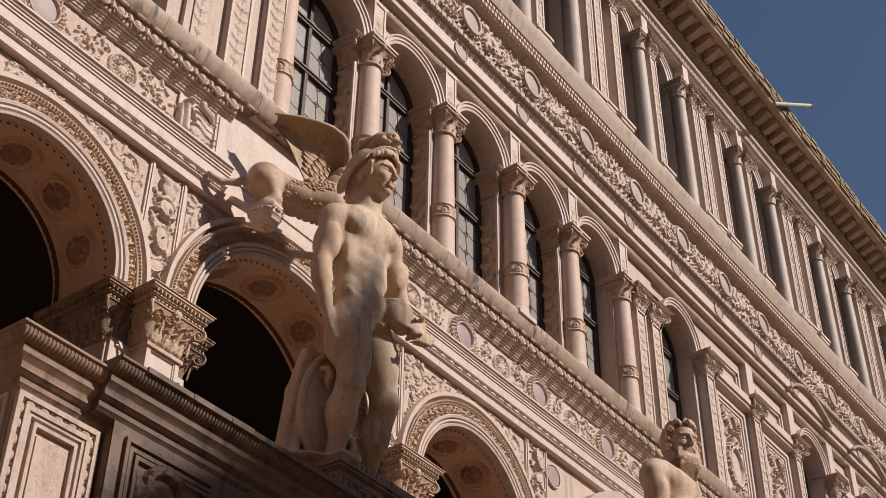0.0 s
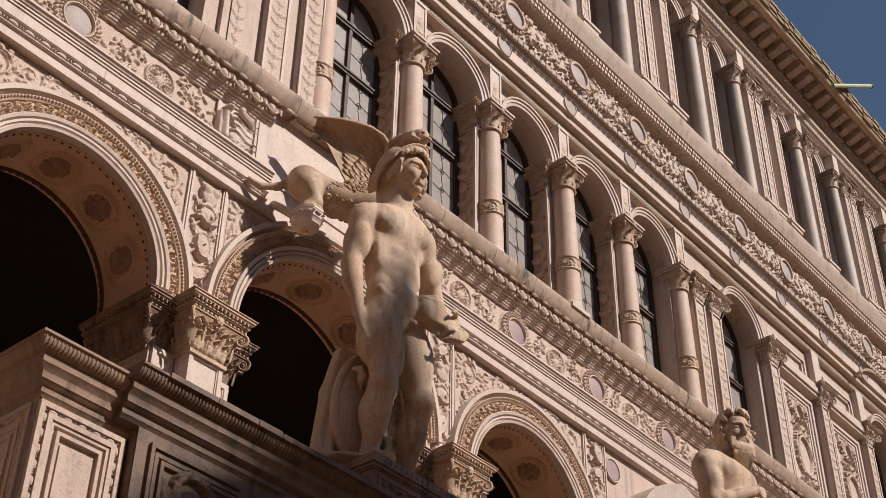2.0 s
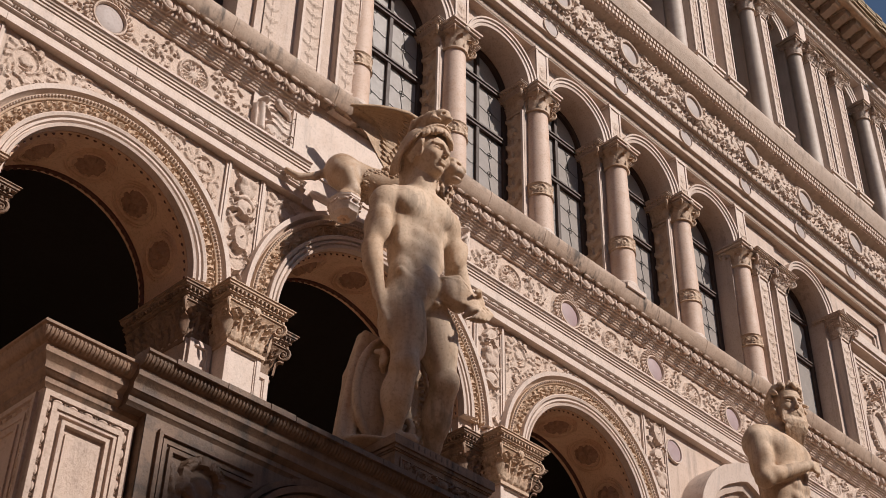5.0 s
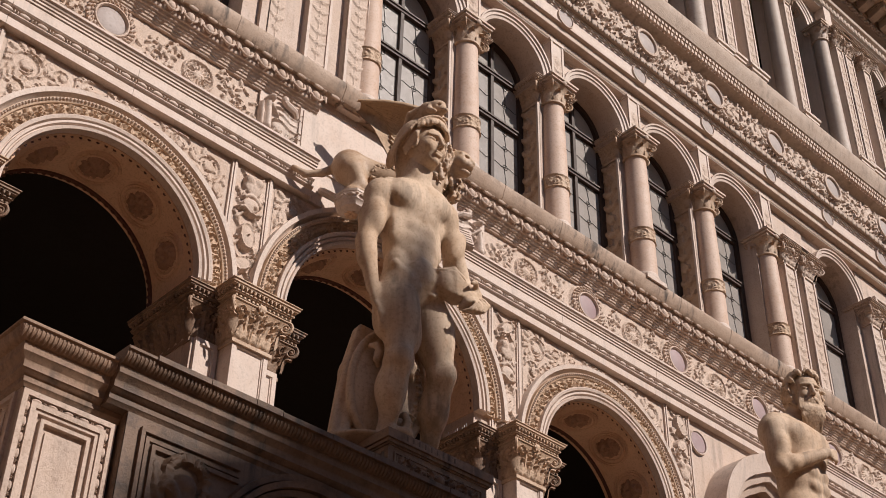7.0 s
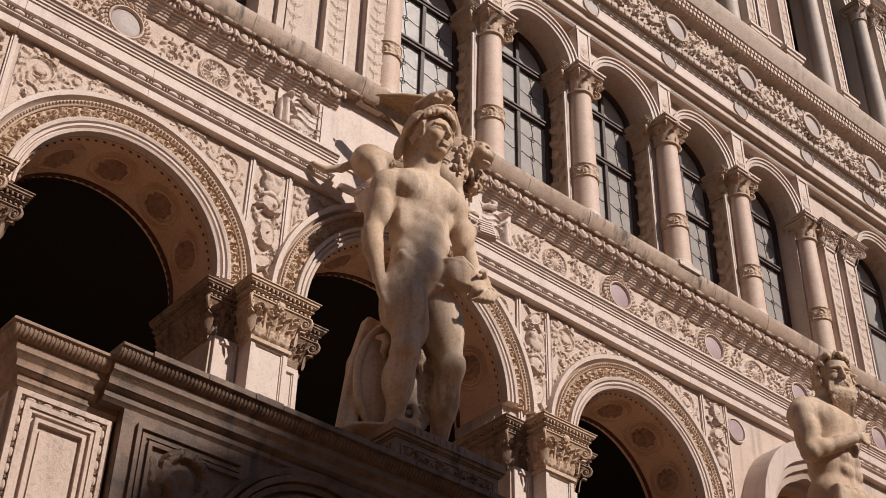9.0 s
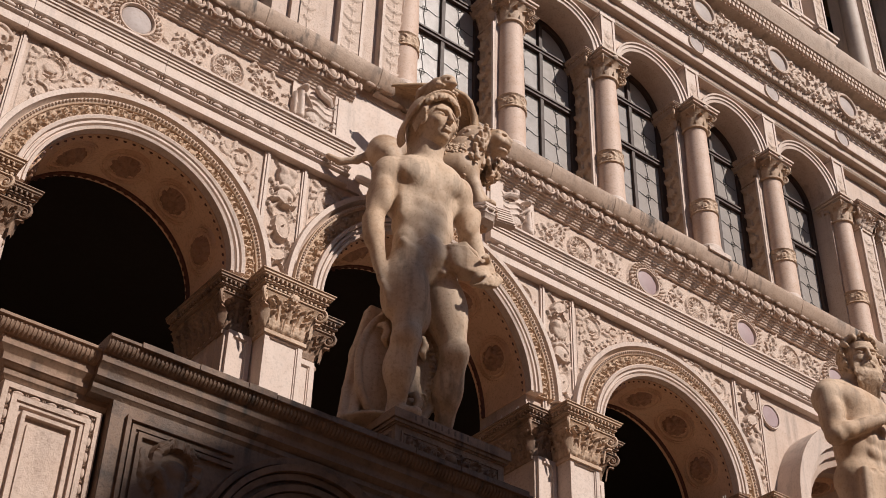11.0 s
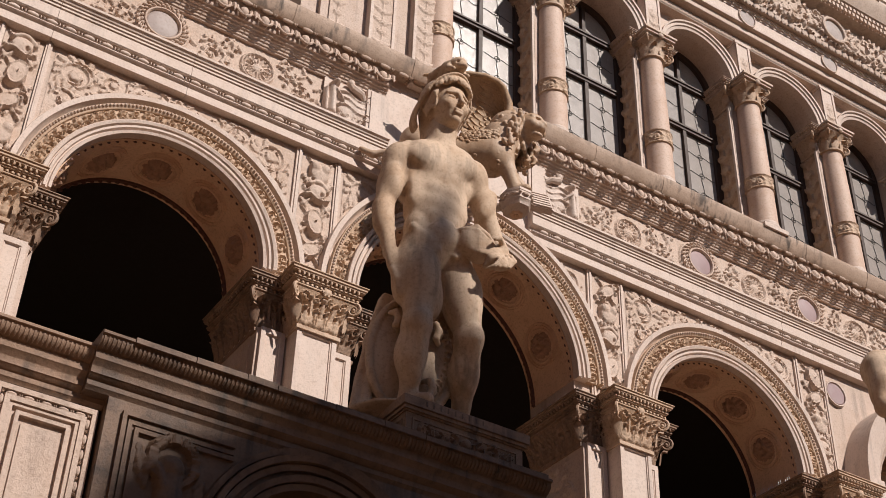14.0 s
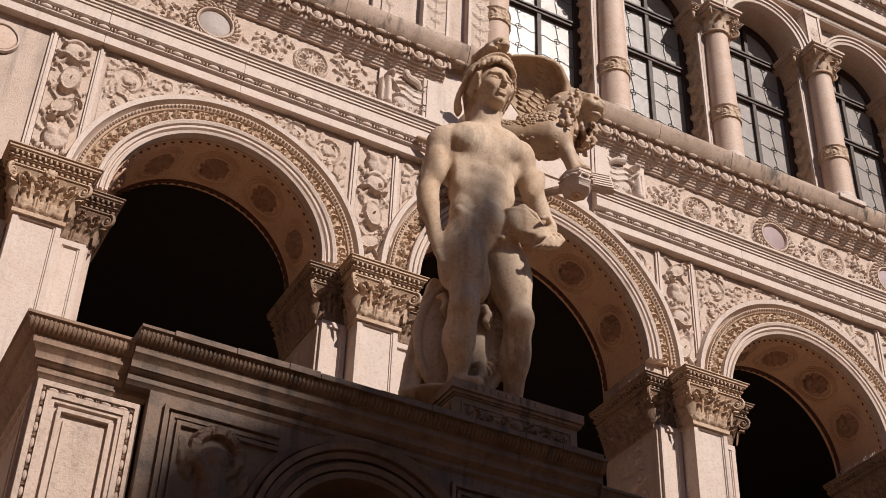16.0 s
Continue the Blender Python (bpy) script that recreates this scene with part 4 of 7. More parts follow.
for rx, rz in ((-4.52, 11.36), (7.50, 11.36)):
    t = thing("roundel", "flat purple-pink marble roundel set in the wall", "roundel", "roundels of the spandrels")
    b = Buf()
    b.lathe([(0.0, 0.012), (0.15, 0.01), (0.17, -0.01)], 0, 0, 36)
    o = b.obj("disc", PURPLE if rx > 0 else ROSE, t)
    o.matrix_basis = pose(0, 0, 0, 90, 0, 0)
    b = Buf()
    b.lathe([(0.168, -0.01), (0.17, 0.02), (0.185, 0.022), (0.195, -0.01)], 0, 0, 36)
    b.obj("rim", WHITE, t).matrix_basis = pose(0, 0, 0, 90, 0, 0)
    t.matrix_basis = pose(rx, YW - 0.02, rz)


def coat_of_arms(cx, m):
    """A scrolled shield with its bearer at the end of the frieze."""
    t = thing("carved_shield", "carved stone shield with scrolled top and a kneeling bearer", "relief", "shields beside the lion")
    rl = Relief(0.62, 0.62, 0.011, 31)
    rl.disc(0.36, 0.34, 0.24, 0.05, 0.25)
    for v in (0.24, 0.34, 0.43):
        rl.stroke([(0.18 + 0.36 * i / 40, v + 0.03 * math.sin(i / 40 * 6.28)) for i in range(41)], 0.02, 0.02, 0.075)
    rl.leaf(0.36, 0.2, -1.57, 0.2, 0.12, 0.06)
    rl.spiral(0.58, 0.46, 0.07, 0, 1, 0.016, 0.08, 2)
    rl.spiral(0.56, 0.17, 0.06, 2, -1, 0.016, 0.08, 2)
    rl.stroke([(0.1, 0.08 + 0.38 * i / 50) for i in range(51)], 0.06, 0.045, 0.10)
    rl.disc(0.12, 0.53, 0.055, 0.12)
    rl.stroke([(0.03, 0.1 + 0.35 * i / 50) for i in range(51)], 0.03, 0.02, 0.06)
    rl.stroke([(0.12 + 0.12 * i / 20, 0.42 - 0.12 * i / 20) for i in range(21)], 0.03, 0.02, 0.1)
    for q in range(6):
        rl.leaf(0.1 + 0.09 * q, 0.05, 1.2, 0.12, 0.03, 0.07)
    vs, fs = rl.mesh(lambda U, V, H: (m * (U - 0.31), -H, V))
    link_mesh("shield", vs, fs, WHITE, t, "", 60)
    b = Buf()
    b.tube([(m * 0.0, -0.06, 0.60), (m * 0.03, -0.10, 0.52), (m * 0.14, -0.09, 0.50), (m * 0.2, -0.05, 0.46)], [0.04, 0.05, 0.045, 0.03], 8)
    b.ball((m * 0.0, -0.07, 0.61), (0.05, 0.05, 0.06), 10, 6)
    b.obj("scroll", WHITE, t)
    t.matrix_basis = pose(cx, 0.598, 12.30)


coat_of_arms(-0.13, 1)
coat_of_arms(2.90, -1)

# ---- the window storey ----
COLS = (-0.76, 1.06, 2.87, 4.68, 6.50, 8.31, 10.05)
ZSP = 16.36
wall = Buf()
BAYS = [(-4.2, -2.4, -3.3), (-2.4, -0.62, -1.51)]
for a, c in zip(COLS[1:-1], COLS[2:]):
    BAYS.append((a, c, (a + c) / 2))
BAYS += [(11.35, 13.1, 12.22)]
RW = 0.66
for xa, xb, c in BAYS:
    wall.arched_wall(xa, xb, 13.2, 17.5, 0.62, 1.05, c, RW, ZSP)
wall.box(-0.62, 1.06, 0.55, 1.05, 13.2, 17.25)
wall.box(10.05, 11.35, 0.58, 1.05, 13.2, 17.25)
wall.box(X0, -4.2, 0.58, 1.05, 13.2, 17.25)
x, solid = 13.1, 4.25
while x < 40:
    wall.box(x, x + solid, 0.58, 1.05, 13.2, 17.25)
    wall.arched_wall(x + solid, x + solid + 1.84, 13.2, 17.5, 0.58, 1.05, x + solid + 0.92, RW, ZSP)
    BAYS.append((x + solid, x + solid + 1.84, x + solid + 0.92))
    x, solid = x + solid + 1.84, 1.5
wall.box(x, X1, 0.58, 1.05, 13.2, 17.25)
wall.box(X0, X1, 0.60, 1.05, 17.25, 19.4)
tagged(wall.obj("wall_windows", ISTRIAN, sharp=30), "pale stone wall of the window storey with round-headed openings", "wall", kind="structure")
# near-black sheet in place of the shade inside the rooms
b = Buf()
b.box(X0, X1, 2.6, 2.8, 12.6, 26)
tagged(b.obj("wall_rooms", INNER), "near-black sheet behind the windows, standing for the unlit rooms", "wall", kind="structure")


def archlet(cx, r, zs, y, w=0.13):
    t = thing("window_arch", "plain moulded stone arch over a window", "arch", "window arches")
    b = Buf()
    b.arch([(r, y), (r + w * 0.35, y - 0.012), (r + w * 0.4, y - 0.03), (r + w * 0.75, y - 0.035), (r + w * 0.8, y - 0.06), (r + w, y - 0.065), (r + w, y + 0.14), (r, y + 0.14)], cx, zs, n=40)
    b.obj("moulding", WHITE, t)
    return t


def window(n, cx, far_off):
    """Dark wooden frame with leaded lights in an arched opening."""
    t = tagged(new("window_%d" % n), "arched window with dark wooden frame and pale leaded glass", "window", "windows of the palace", "structure")
    y, z0, zs, r = 1.0, 13.25, ZSP, RW
    b = Buf()
    b.arch([(r - 0.10, y - 0.05), (r + 0.01, y - 0.05), (r + 0.01, y + 0.06), (r - 0.10, y + 0.06)], cx, zs, n=32)
    for s in (-1, 1):
        xa = cx + s * (r - 0.045)
        b.box(xa - 0.055, xa + 0.055, y - 0.05, y + 0.06, z0, zs)
    b.obj("window_frame", WOOD, t)
    b = Buf()
    b.box(cx - 0.03, cx + 0.03, y - 0.05, y + 0.05, z0, zs + r - 0.08)
    b.obj("mullion", WOOD, t)
    for zt in (15.42, 16.33):
        b = Buf()
        b.box(cx - r + 0.09, cx + r - 0.09, y - 0.06, y + 0.05, zt - 0.035, zt + 0.035)
        b.box(cx - r + 0.09, cx + r - 0.09, y - 0.08, y - 0.05, zt + 0.012, zt + 0.042)
        b.obj("transom", WOOD, t)
    for s in (-1, 1):
        xa, xb = sorted((cx + s * 0.03, cx + s * (r - 0.09)))
        for za, zb in ((z0, 15.385), (15.455, 16.295)):
            b = Buf()
            b.box(xa, xb, y, y + 0.012, za, zb)
            p = b.obj("pane", GLASS, t)
            b = Buf()
            hz = (zb - za)
            rows, cols, wx = max(2, round(hz / 0.34)), 2, xb - xa
            for k in range(rows + 1):
                b.tube([(xa + wx * q / 8, y - 0.006, za + hz * k / rows + 0.018 * math.sin(q * math.pi / 2)) for q in range(9)], 0.0045, 4)
            for k in range(1, cols):
                b.tube([(xa + wx * k / cols + 0.016 * math.sin(q * math.pi / 2), y - 0.006, za + hz * q / (4 * rows)) for q in range(4 * rows + 1)], 0.0045, 4)
            for k in range(rows + 1):
                xm, zc = xa + wx / cols, min(zb - 0.05, max(za + 0.05, za + hz * k / rows))
                b.tube([(xm + 0.045 * math.cos(a), y - 0.007, zc + 0.045 * math.sin(a)) for a in (2 * math.pi * i / 12 for i in range(13))], 0.0045, 4)
            if not far_off:
                b.obj("lead_lattice", LEAD, p)
        b = Buf()
        pts = [(cx + s * 0.04, zs)] + [(cx + s * (r - 0.10) * math.cos(a), zs + (r - 0.10) * math.sin(a)) for a in np.linspace(0, math.pi / 2 - 0.07, 12)]
        b.add([(p, y + 0.005, q) for p, q in pts], [tuple(range(len(pts)))])
        b.obj("pane", GLASS, t)


for n, (xa, xb, c) in enumerate(BAYS):
    archlet(c, RW, ZSP, 0.50)
    window(n + 1, c, c > 11 or c < -2)

rl_side = panel_relief(0.34, 2.5, 0.014, 8, 0.26)
SIDE = link_mesh("reveal_panel", *rl_side.mesh(lambda U, V, H: (-1.5 * H, U, V), deep=1.8, cap=0.02), OCHRE, None, "", 60)
rl_pil = panel_relief(0.22, 2.6, 0.012, 9, 0.2, 0.018)
PILP = link_mesh("carved_panel", *rl_pil.mesh(lambda U, V, H: (U - 0.11, -H, V)), CARVED, None, "", 60)
b = Buf()
rl = Relief(2 * math.pi * 0.19, 0.24, 0.012, 12)
rl.vine(0, rl.w, 0.03, 0.21, 0.012, 0.016)
rl.stroke([(rl.w * i / 160, 0.012) for i in range(161)], 0.016, 0.016, 0.02)
rl.stroke([(rl.w * i / 160, 0.228) for i in range(161)], 0.016, 0.016, 0.02)
BAND = link_mesh("carved_band", *rl.mesh(lambda U, V, H: ((0.196 + H) * np.cos(U / 0.19), (0.196 + H) * np.sin(U / 0.19), V)), OCHRE, None, "carved ring of leaf scrolls", 60)


def round_capital(t, z0, z1, r, mat, half):
    h = z1 - z0
    b = Buf()
    b.lathe([(r, z0 - 0.05), (r + 0.03, z0 - 0.04), (r + 0.03, z0 - 0.01), (r, z0), (r - 0.01, z0 + h * 0.3), (r + 0.04, z0 + h * 0.6), (r + 0.08, z0 + h * 0.72)], 0, 0, 20)
    cap = b.obj("capital", mat, t)
    b = Buf()
    for k in range(8):
        a = 2 * math.pi * k / 8 + 0.39
        d = (math.cos(a), math.sin(a))
        acanthus(b, (d[0] * r, d[1] * r, z0), d, h * 0.62, r * 0.36, 0.03, 0.05)
    for sx in (-1, 1):
        for sy in (-1, 1):
            volute(b, (sx * half * 0.82, sy * half * 0.82, z0 + h * 0.62), 0.06, (sx * 0.7, sy * 0.7), 1, 0.016)
    b.obj("leafwork", mat, cap)
    b = Buf()
    for o, za, zb in ((-0.02, 0.72, 0.80), (0.02, 0.81, 0.9), (0.045, 0.91, 1.0)):
        q = half + o
        b.box(-q, q, -q, q, z0 + h * za, z0 + h * zb)
    for sy in (-1, 1):
        b.ball((0, sy * (half + 0.02), z0 + h * 0.82), (0.05, 0.03, 0.05), 8, 5)
    b.obj("abacus", CARVED, cap)


def column(zb, zt, r, mat, band, capmat, name, label, half=0.25):
    t = thing(name, label, "column", "columns of the window storey" if band else "columns of the top storey")
    zc = zt - 0.40
    b = Buf()
    b.lathe([(r * 1.04 - 0.14 * r * (i / 12) ** 1.6, zb + 0.18 + (zc - 0.05 - zb - 0.18) * i / 12) for i in range(13)], 0, 0, 28)
    b.obj("shaft", mat, t)
    b = Buf()
    b.box(-r * 1.18, r * 1.18, -r * 1.18, r * 1.18, zb, zb + 0.07)
    b.lathe([(r * 1.16, zb + 0.07), (r * 1.2, zb + 0.09), (r * 1.16, zb + 0.12), (r * 1.08, zb + 0.13), (r * 1.1, zb + 0.16), (r * 1.04, zb + 0.18)], 0, 0, 28)
    b.obj("base", WHITE, t)
    round_capital(t, zc, zt, r * 0.93, capmat, half)
    if band:
        share("carved_band", BAND, t, pose(0, 0, 14.27))
    return t


first_col = column(13.5, 16.36, 0.19, ROSE, True, OCHRE, "column", "smooth rose marble column with carved ring and leafy capital")
first_col.matrix_basis = pose(COLS[1], 0.58, 0)
for k, cx in enumerate(COLS[2:]):
    copy_thing(first_col, pose(cx, 0.50 if k == 2 else 0.58, 0))


def window_pier(cx, w=0.5):
    t = thing("window_pier", "square stone pier with carved reveals between two windows", "pier", "piers of the window storey")
    b = Buf()
    b.box(cx - w / 2, cx + w / 2, 0.64, 1.04, 13.25, 15.97)
    b.obj("core", ISTRIAN, t)
    b = Buf()
    for s in (-1, 1):
        xa = cx + s * w / 2
        b.box(xa - 0.03, xa + 0.03, 0.625, 0.665, 13.25, 15.95)
    b.obj("edge_strip", WHITE, t)
    for s in (-1, 1):
        share("reveal_panel", SIDE, t, pose(cx - w / 2 - 0.004, 0.67, 13.4) if s < 0 else pose(cx + w / 2 + 0.004, 1.01, 13.4, 0, 0, 180))
    square_capital(t, cx - w / 2, cx + w / 2, 0.68, 1.03, 15.97, 16.355, OCHRE)


for cx in COLS[2:-1]:
    window_pier(cx)
SIDE_HOME = thing("reveal", "carved window reveal of the end pier", "panel")
SIDE.parent = SIDE_HOME
SIDE_HOME.matrix_basis = pose(-0.62, 0.62, 13.4)


def pilaster(cx, y, zb, zt, w, group, plinth=0.0, deep=0.5):
    t = thing("pilaster", "flat stone pilaster with carved candelabra panel and leafy capital", "pilaster", group)
    zc = zt - 0.38
    b = Buf()
    b.box(cx - w / 2, cx + w / 2, y, y + deep, zb + plinth, zc)
    b.obj("shaft", WHITE, t)
    b = Buf()
    for s in (-1, 1):
        xa = cx + s * (w / 2 - 0.02)
        b.box(xa - 0.02, xa + 0.02, y - 0.025, y + 0.01, zb + plinth, zc)
    b.obj("edge_strip", WHITE, t)
    k = (zc - zb - plinth - 0.3) / 2.6
    share("carved_panel", PILP, t, Matrix.Translation((cx, y - 0.006, zb + plinth + 0.15)) @ Matrix.Diagonal((max(0.6, (w - 0.08) / 0.22), 1, k, 1)))
    square_capital(t, cx - w / 2, cx + w / 2, y, y + min(0.4, deep + 0.04), zc, zt, CARVED)
    if plinth:
        b = Buf()
        moulded_slab(b, cx - w / 2, cx + w / 2, y, y + 0.5, [(0.10, zb, zb + 0.1), (0.07, zb + 0.1, zb + plinth - 0.14), (0.10, zb + plinth - 0.14, zb + plinth - 0.06), (0.13, zb + plinth - 0.06, zb + plinth)])
        b.obj("plinth", WHITE, t)
    return t


PILP_HOME = pilaster(0.18, 0.46, 13.28, 16.36, 0.36, "pilasters of the window storey")
for cx in (0.80,):
    pilaster(cx, 0.46, 13.28, 16.36, 0.36, "pilasters of the window storey")
for cx in (10.52, 11.08, 13.2):
    pilaster(cx, 0.44, 13.28, 16.36, 0.34, "pilasters of the window storey")
PILP.parent = PILP_HOME
PILP.matrix_basis = pose(-0.40, 0.53, 13.45)

# short strips above the capitals
for cx in COLS[1:]:
    t = thing("spandrel_strip", "short carved strip over a capital", "pilaster", "strips over the capitals")
    b = Buf()
    b.box(cx - 0.14, cx + 0.14, 0.44, 0.60, 16.36, 17.27)
    b.box(cx - 0.16, cx + 0.16, 0.42, 0.60, 17.21, 17.27)
    for s in (-1, 1):
        b.box(cx + s * 0.12 - 0.02, cx + s * 0.12 + 0.02, 0.425, 0.45, 16.36, 17.21)
    b.obj("block", WHITE, t)
    rl = Relief(0.2, 0.56, 0.013, 3)
    rl.upright(0.01, 0.19, 0.01, 0.55, 0.012, 0.02, 0.18)
    link_mesh("carving", *rl.mesh(lambda U, V, H: (cx - 0.10 + U, 0.438 - H, 16.39 + V)), CARVED, t, "", 60)

# blind bays with carved panels
BLIND = [(14.2, 0.62, 0), (16.22, 0.62, 1)] + [(19.94 + 3.34 * k, 0.46, k) for k in range(6)]
for px, hw, q in BLIND:
    t = thing("blind_panel", "recessed stone panel with carved garlands round an oval", "panel", "blind bays")
    b = Buf()
    for o, yy in ((0.0, 0.50), (0.07, 0.53), (0.13, 0.555)):
        for xa, xb, za, zb in ((px - hw + o, px - hw + 0.07 + o, 13.5, 15.9 - o), (px + hw - 0.07 - o, px + hw - o, 13.5, 15.9 - o), (px - hw + 0.07 + o, px + hw - 0.07 - o, 15.83 - o, 15.9 - o)):
            b.box(xa, xb, yy, 0.59, za, zb)
    b.box(px - hw - 0.13, px + hw + 0.13, 0.40, 0.59, 16.05, 16.12)
    b.box(px - hw - 0.13, px + hw + 0.13, 0.36, 0.59, 16.12, 16.3)
    for o, yy in ((0.0, 0.50), (0.06, 0.53)):
        b.box(px - hw + o, px + hw - o, yy, 0.59, 16.85 - o, 16.9 - o)
        b.box(px - hw + o, px + hw - o, yy, 0.59, 16.45 + o, 16.5 + o)
        b.box(px - hw + o, px - hw + 0.06 + o, yy, 0.59, 16.5, 16.85)
        b.box(px + hw - 0.06 - o, px + hw - o, yy, 0.59, 16.5, 16.85)
    b.obj("moulding", WHITE, t)
    rl = Relief(0.84, 2.2, 0.02, 60 + q)
    oval = [(0.42 + 0.25 * math.cos(a), 0.92 + 0.40 * math.sin(a)) for a in (2 * math.pi * i / 120 for i in range(120))]
    rl.stroke(oval, 0.035, 0.035, 0.06)
    for _ in range(26):
        s = rl.rnd.choice((-1, 1))
        a = rl.rnd.uniform(-1.2, 1.2)
        rl.leaf(0.42 + s * 0.29 * math.cos(a), 0.92 + 0.46 * math.sin(a), math.pi / 2 - s * (0.9 - 0.4 * a), 0.13, 0.04, 0.08)
    for s in (-1, 1):
        rl.spiral(0.42 + s * 0.22, 0.36, 0.13, 1.5, s, 0.022, 0.07, 5)
        rl.spiral(0.42 + s * 0.2, 1.42, 0.12, -1.5, -s, 0.022, 0.07, 4)
        rl.stroke([(0.42 + s * (0.05 + 0.006 * i), 2.05 - 0.011 * i) for i in range(50)], 0.022, 0.014, 0.06)
    rl.rosette(0.42, 1.44, 0.13, 0.08, 7)
    for i in range(26):
        a = math.pi * i / 25
        rl.fruit(0.42 - 0.31 * math.cos(a), 1.96 - 0.30 * math.sin(a), 0.045, 0.08, 3)
    for s in (-0.3, 0.0, 0.3):
        rl.leaf(0.42 + s, 0.42 - abs(s) * 0.5, -1.57, 0.22, 0.05, 0.06)
        rl.leaf(0.42 + s, 2.0, 1.57 - s, 0.18, 0.05, 0.06)
    link_mesh("carving", *rl.mesh(lambda U, V, H: (px + (U - 0.42) * hw / 0.62, 0.572 - H, 13.55 + V)), CARVED, t, "", 60)
for px in [15.22, 17.2] + [19.28 + 3.34 * k + e for k in range(6) for e in (0.0, 1.32)]:
    pilaster(px, 0.44, 13.28, 16.36, 0.3, "pilasters of the blind bays")
    bb = Buf()
    bb.box(px - 0.15, px + 0.15, 0.44, 0.6, 16.36, 17.27)
    tagged(bb.obj("spandrel_strip", WHITE), "short carved strip over a capital", "pilaster", "strips over the capitals")

# ---- entablature over the windows ----
b = Buf()
b.prism([(0.66, 17.26), (0.47, 17.26), (0.46, 17.28), (0.46, 17.38), (0.44, 17.39), (0.41, 17.40), (0.62, 17.41)], X0, X1)
b.prism([(0.64, 17.402), (0.345, 17.402), (0.335, 17.41), (0.335, 17.52), (0.275, 17.54), (0.275, 17.57), (0.62, 17.60)], X0, X1)
arch2 = tagged(b.obj("trim_upper_architrave", ISTRIAN), "brown weathered string course over the windows", "string course", kind="structure")
b = Buf()
b.box(X0, X1, 0.285, 0.61, 17.58, 17.80)
tagged(b.obj("wall_plain_band", WHITE), "plain white marble band over the windows", "wall", kind="structure")
b = Buf()
b.prism([(0.62, 17.80), (0.275, 17.80), (0.27, 17.83), (0.25, 17.84), (0.245, 17.88), (0.23, 17.89), (0.24, 17.93), (0.19, 17.94), (0.17, 18.02), (0.62, 18.02)], X0, X1)
leafcourse = tagged(b.obj("trim_leaf_course", WHITE), "stepped moulding under the upper frieze", "moulding", kind="structure")
rl = Relief(28.0, 0.10, 0.02, 14)
u = 0.04
while u < 28:
    rl.leaf(u, 0.0, math.pi / 2, 0.1, 0.035, 0.02)
    u += 0.08
link_mesh("leaf_row", *rl.mesh(lambda U, V, H: (U - 4, 0.455 - H, 17.28 + V)), CARVED, arch2, "", 60)
b = Buf()
u = -4.0
while u < 30:
    acanthus(b, (u, 0.16, 17.90), (0, -1), 0.16, 0.065, 0.015, 0.025)
    u += 0.15
tagged(b.obj("leaf_moulding", CARVED, leafcourse, "row of upright leaves"), kind="stuff")
MED2 = [4.75 - 1.79 * k for k in range(1, 6)] + [4.75 + 1.79 * k for k in range(0, 16)]
rl = Relief(36.0, 0.64, 0.018, 15)
for k, mx in enumerate(sorted(MED2)):
    u = mx + 5
    rl.ring(u, 0.32, 0.225, 0.03, 0.05)
    for q in range(20):
        a = 2 * math.pi * q / 20
        rl.leaf(u + 0.24 * math.cos(a), 0.32 + 0.24 * math.sin(a), a, 0.1, 0.035, 0.06)
    for s in (0.42, 0.68, 0.9, 1.12, 1.37):
        rl.spiral(u + s, 0.32 + rl.rnd.uniform(-0.08, 0.08), 0.2, rl.rnd.uniform(0, 6.28), rl.rnd.choice((-1, 1)), 0.024, 0.07, 7)
    for _ in range(34):
        rl.leaf(u + rl.rnd.uniform(0.2, 1.6), rl.rnd.uniform(0.06, 0.58), rl.rnd.uniform(0, 6.28), 0.15, 0.034, 0.065)
    for _ in range(5):
        rl.fruit(u + rl.rnd.uniform(0.35, 1.4), rl.rnd.uniform(0.1, 0.55), 0.07, 0.09, 7)
    for s in (0.4, 0.62, 0.9, 1.18, 1.4):
        rl.dent(u + s, rl.rnd.uniform(0.12, 0.5), 0.05, 0.05)
tagged(link_mesh("trim_upper_frieze", *rl.mesh(lambda U, V, H: (U - 5, 0.135 - H, 17.99 + V), jitter=0.004, deep=1.2, cap=0.055), CARVED, None, "", 60), "densely carved pale stone frieze of scrolls and leaves", "frieze", kind="structure")
b = Buf()
b.box(X0, X1, 0.16, 0.62, 18.02, 18.7)
tagged(b.obj("wall_frieze_core", ISTRIAN), "stone behind the upper frieze", "wall", kind="structure")
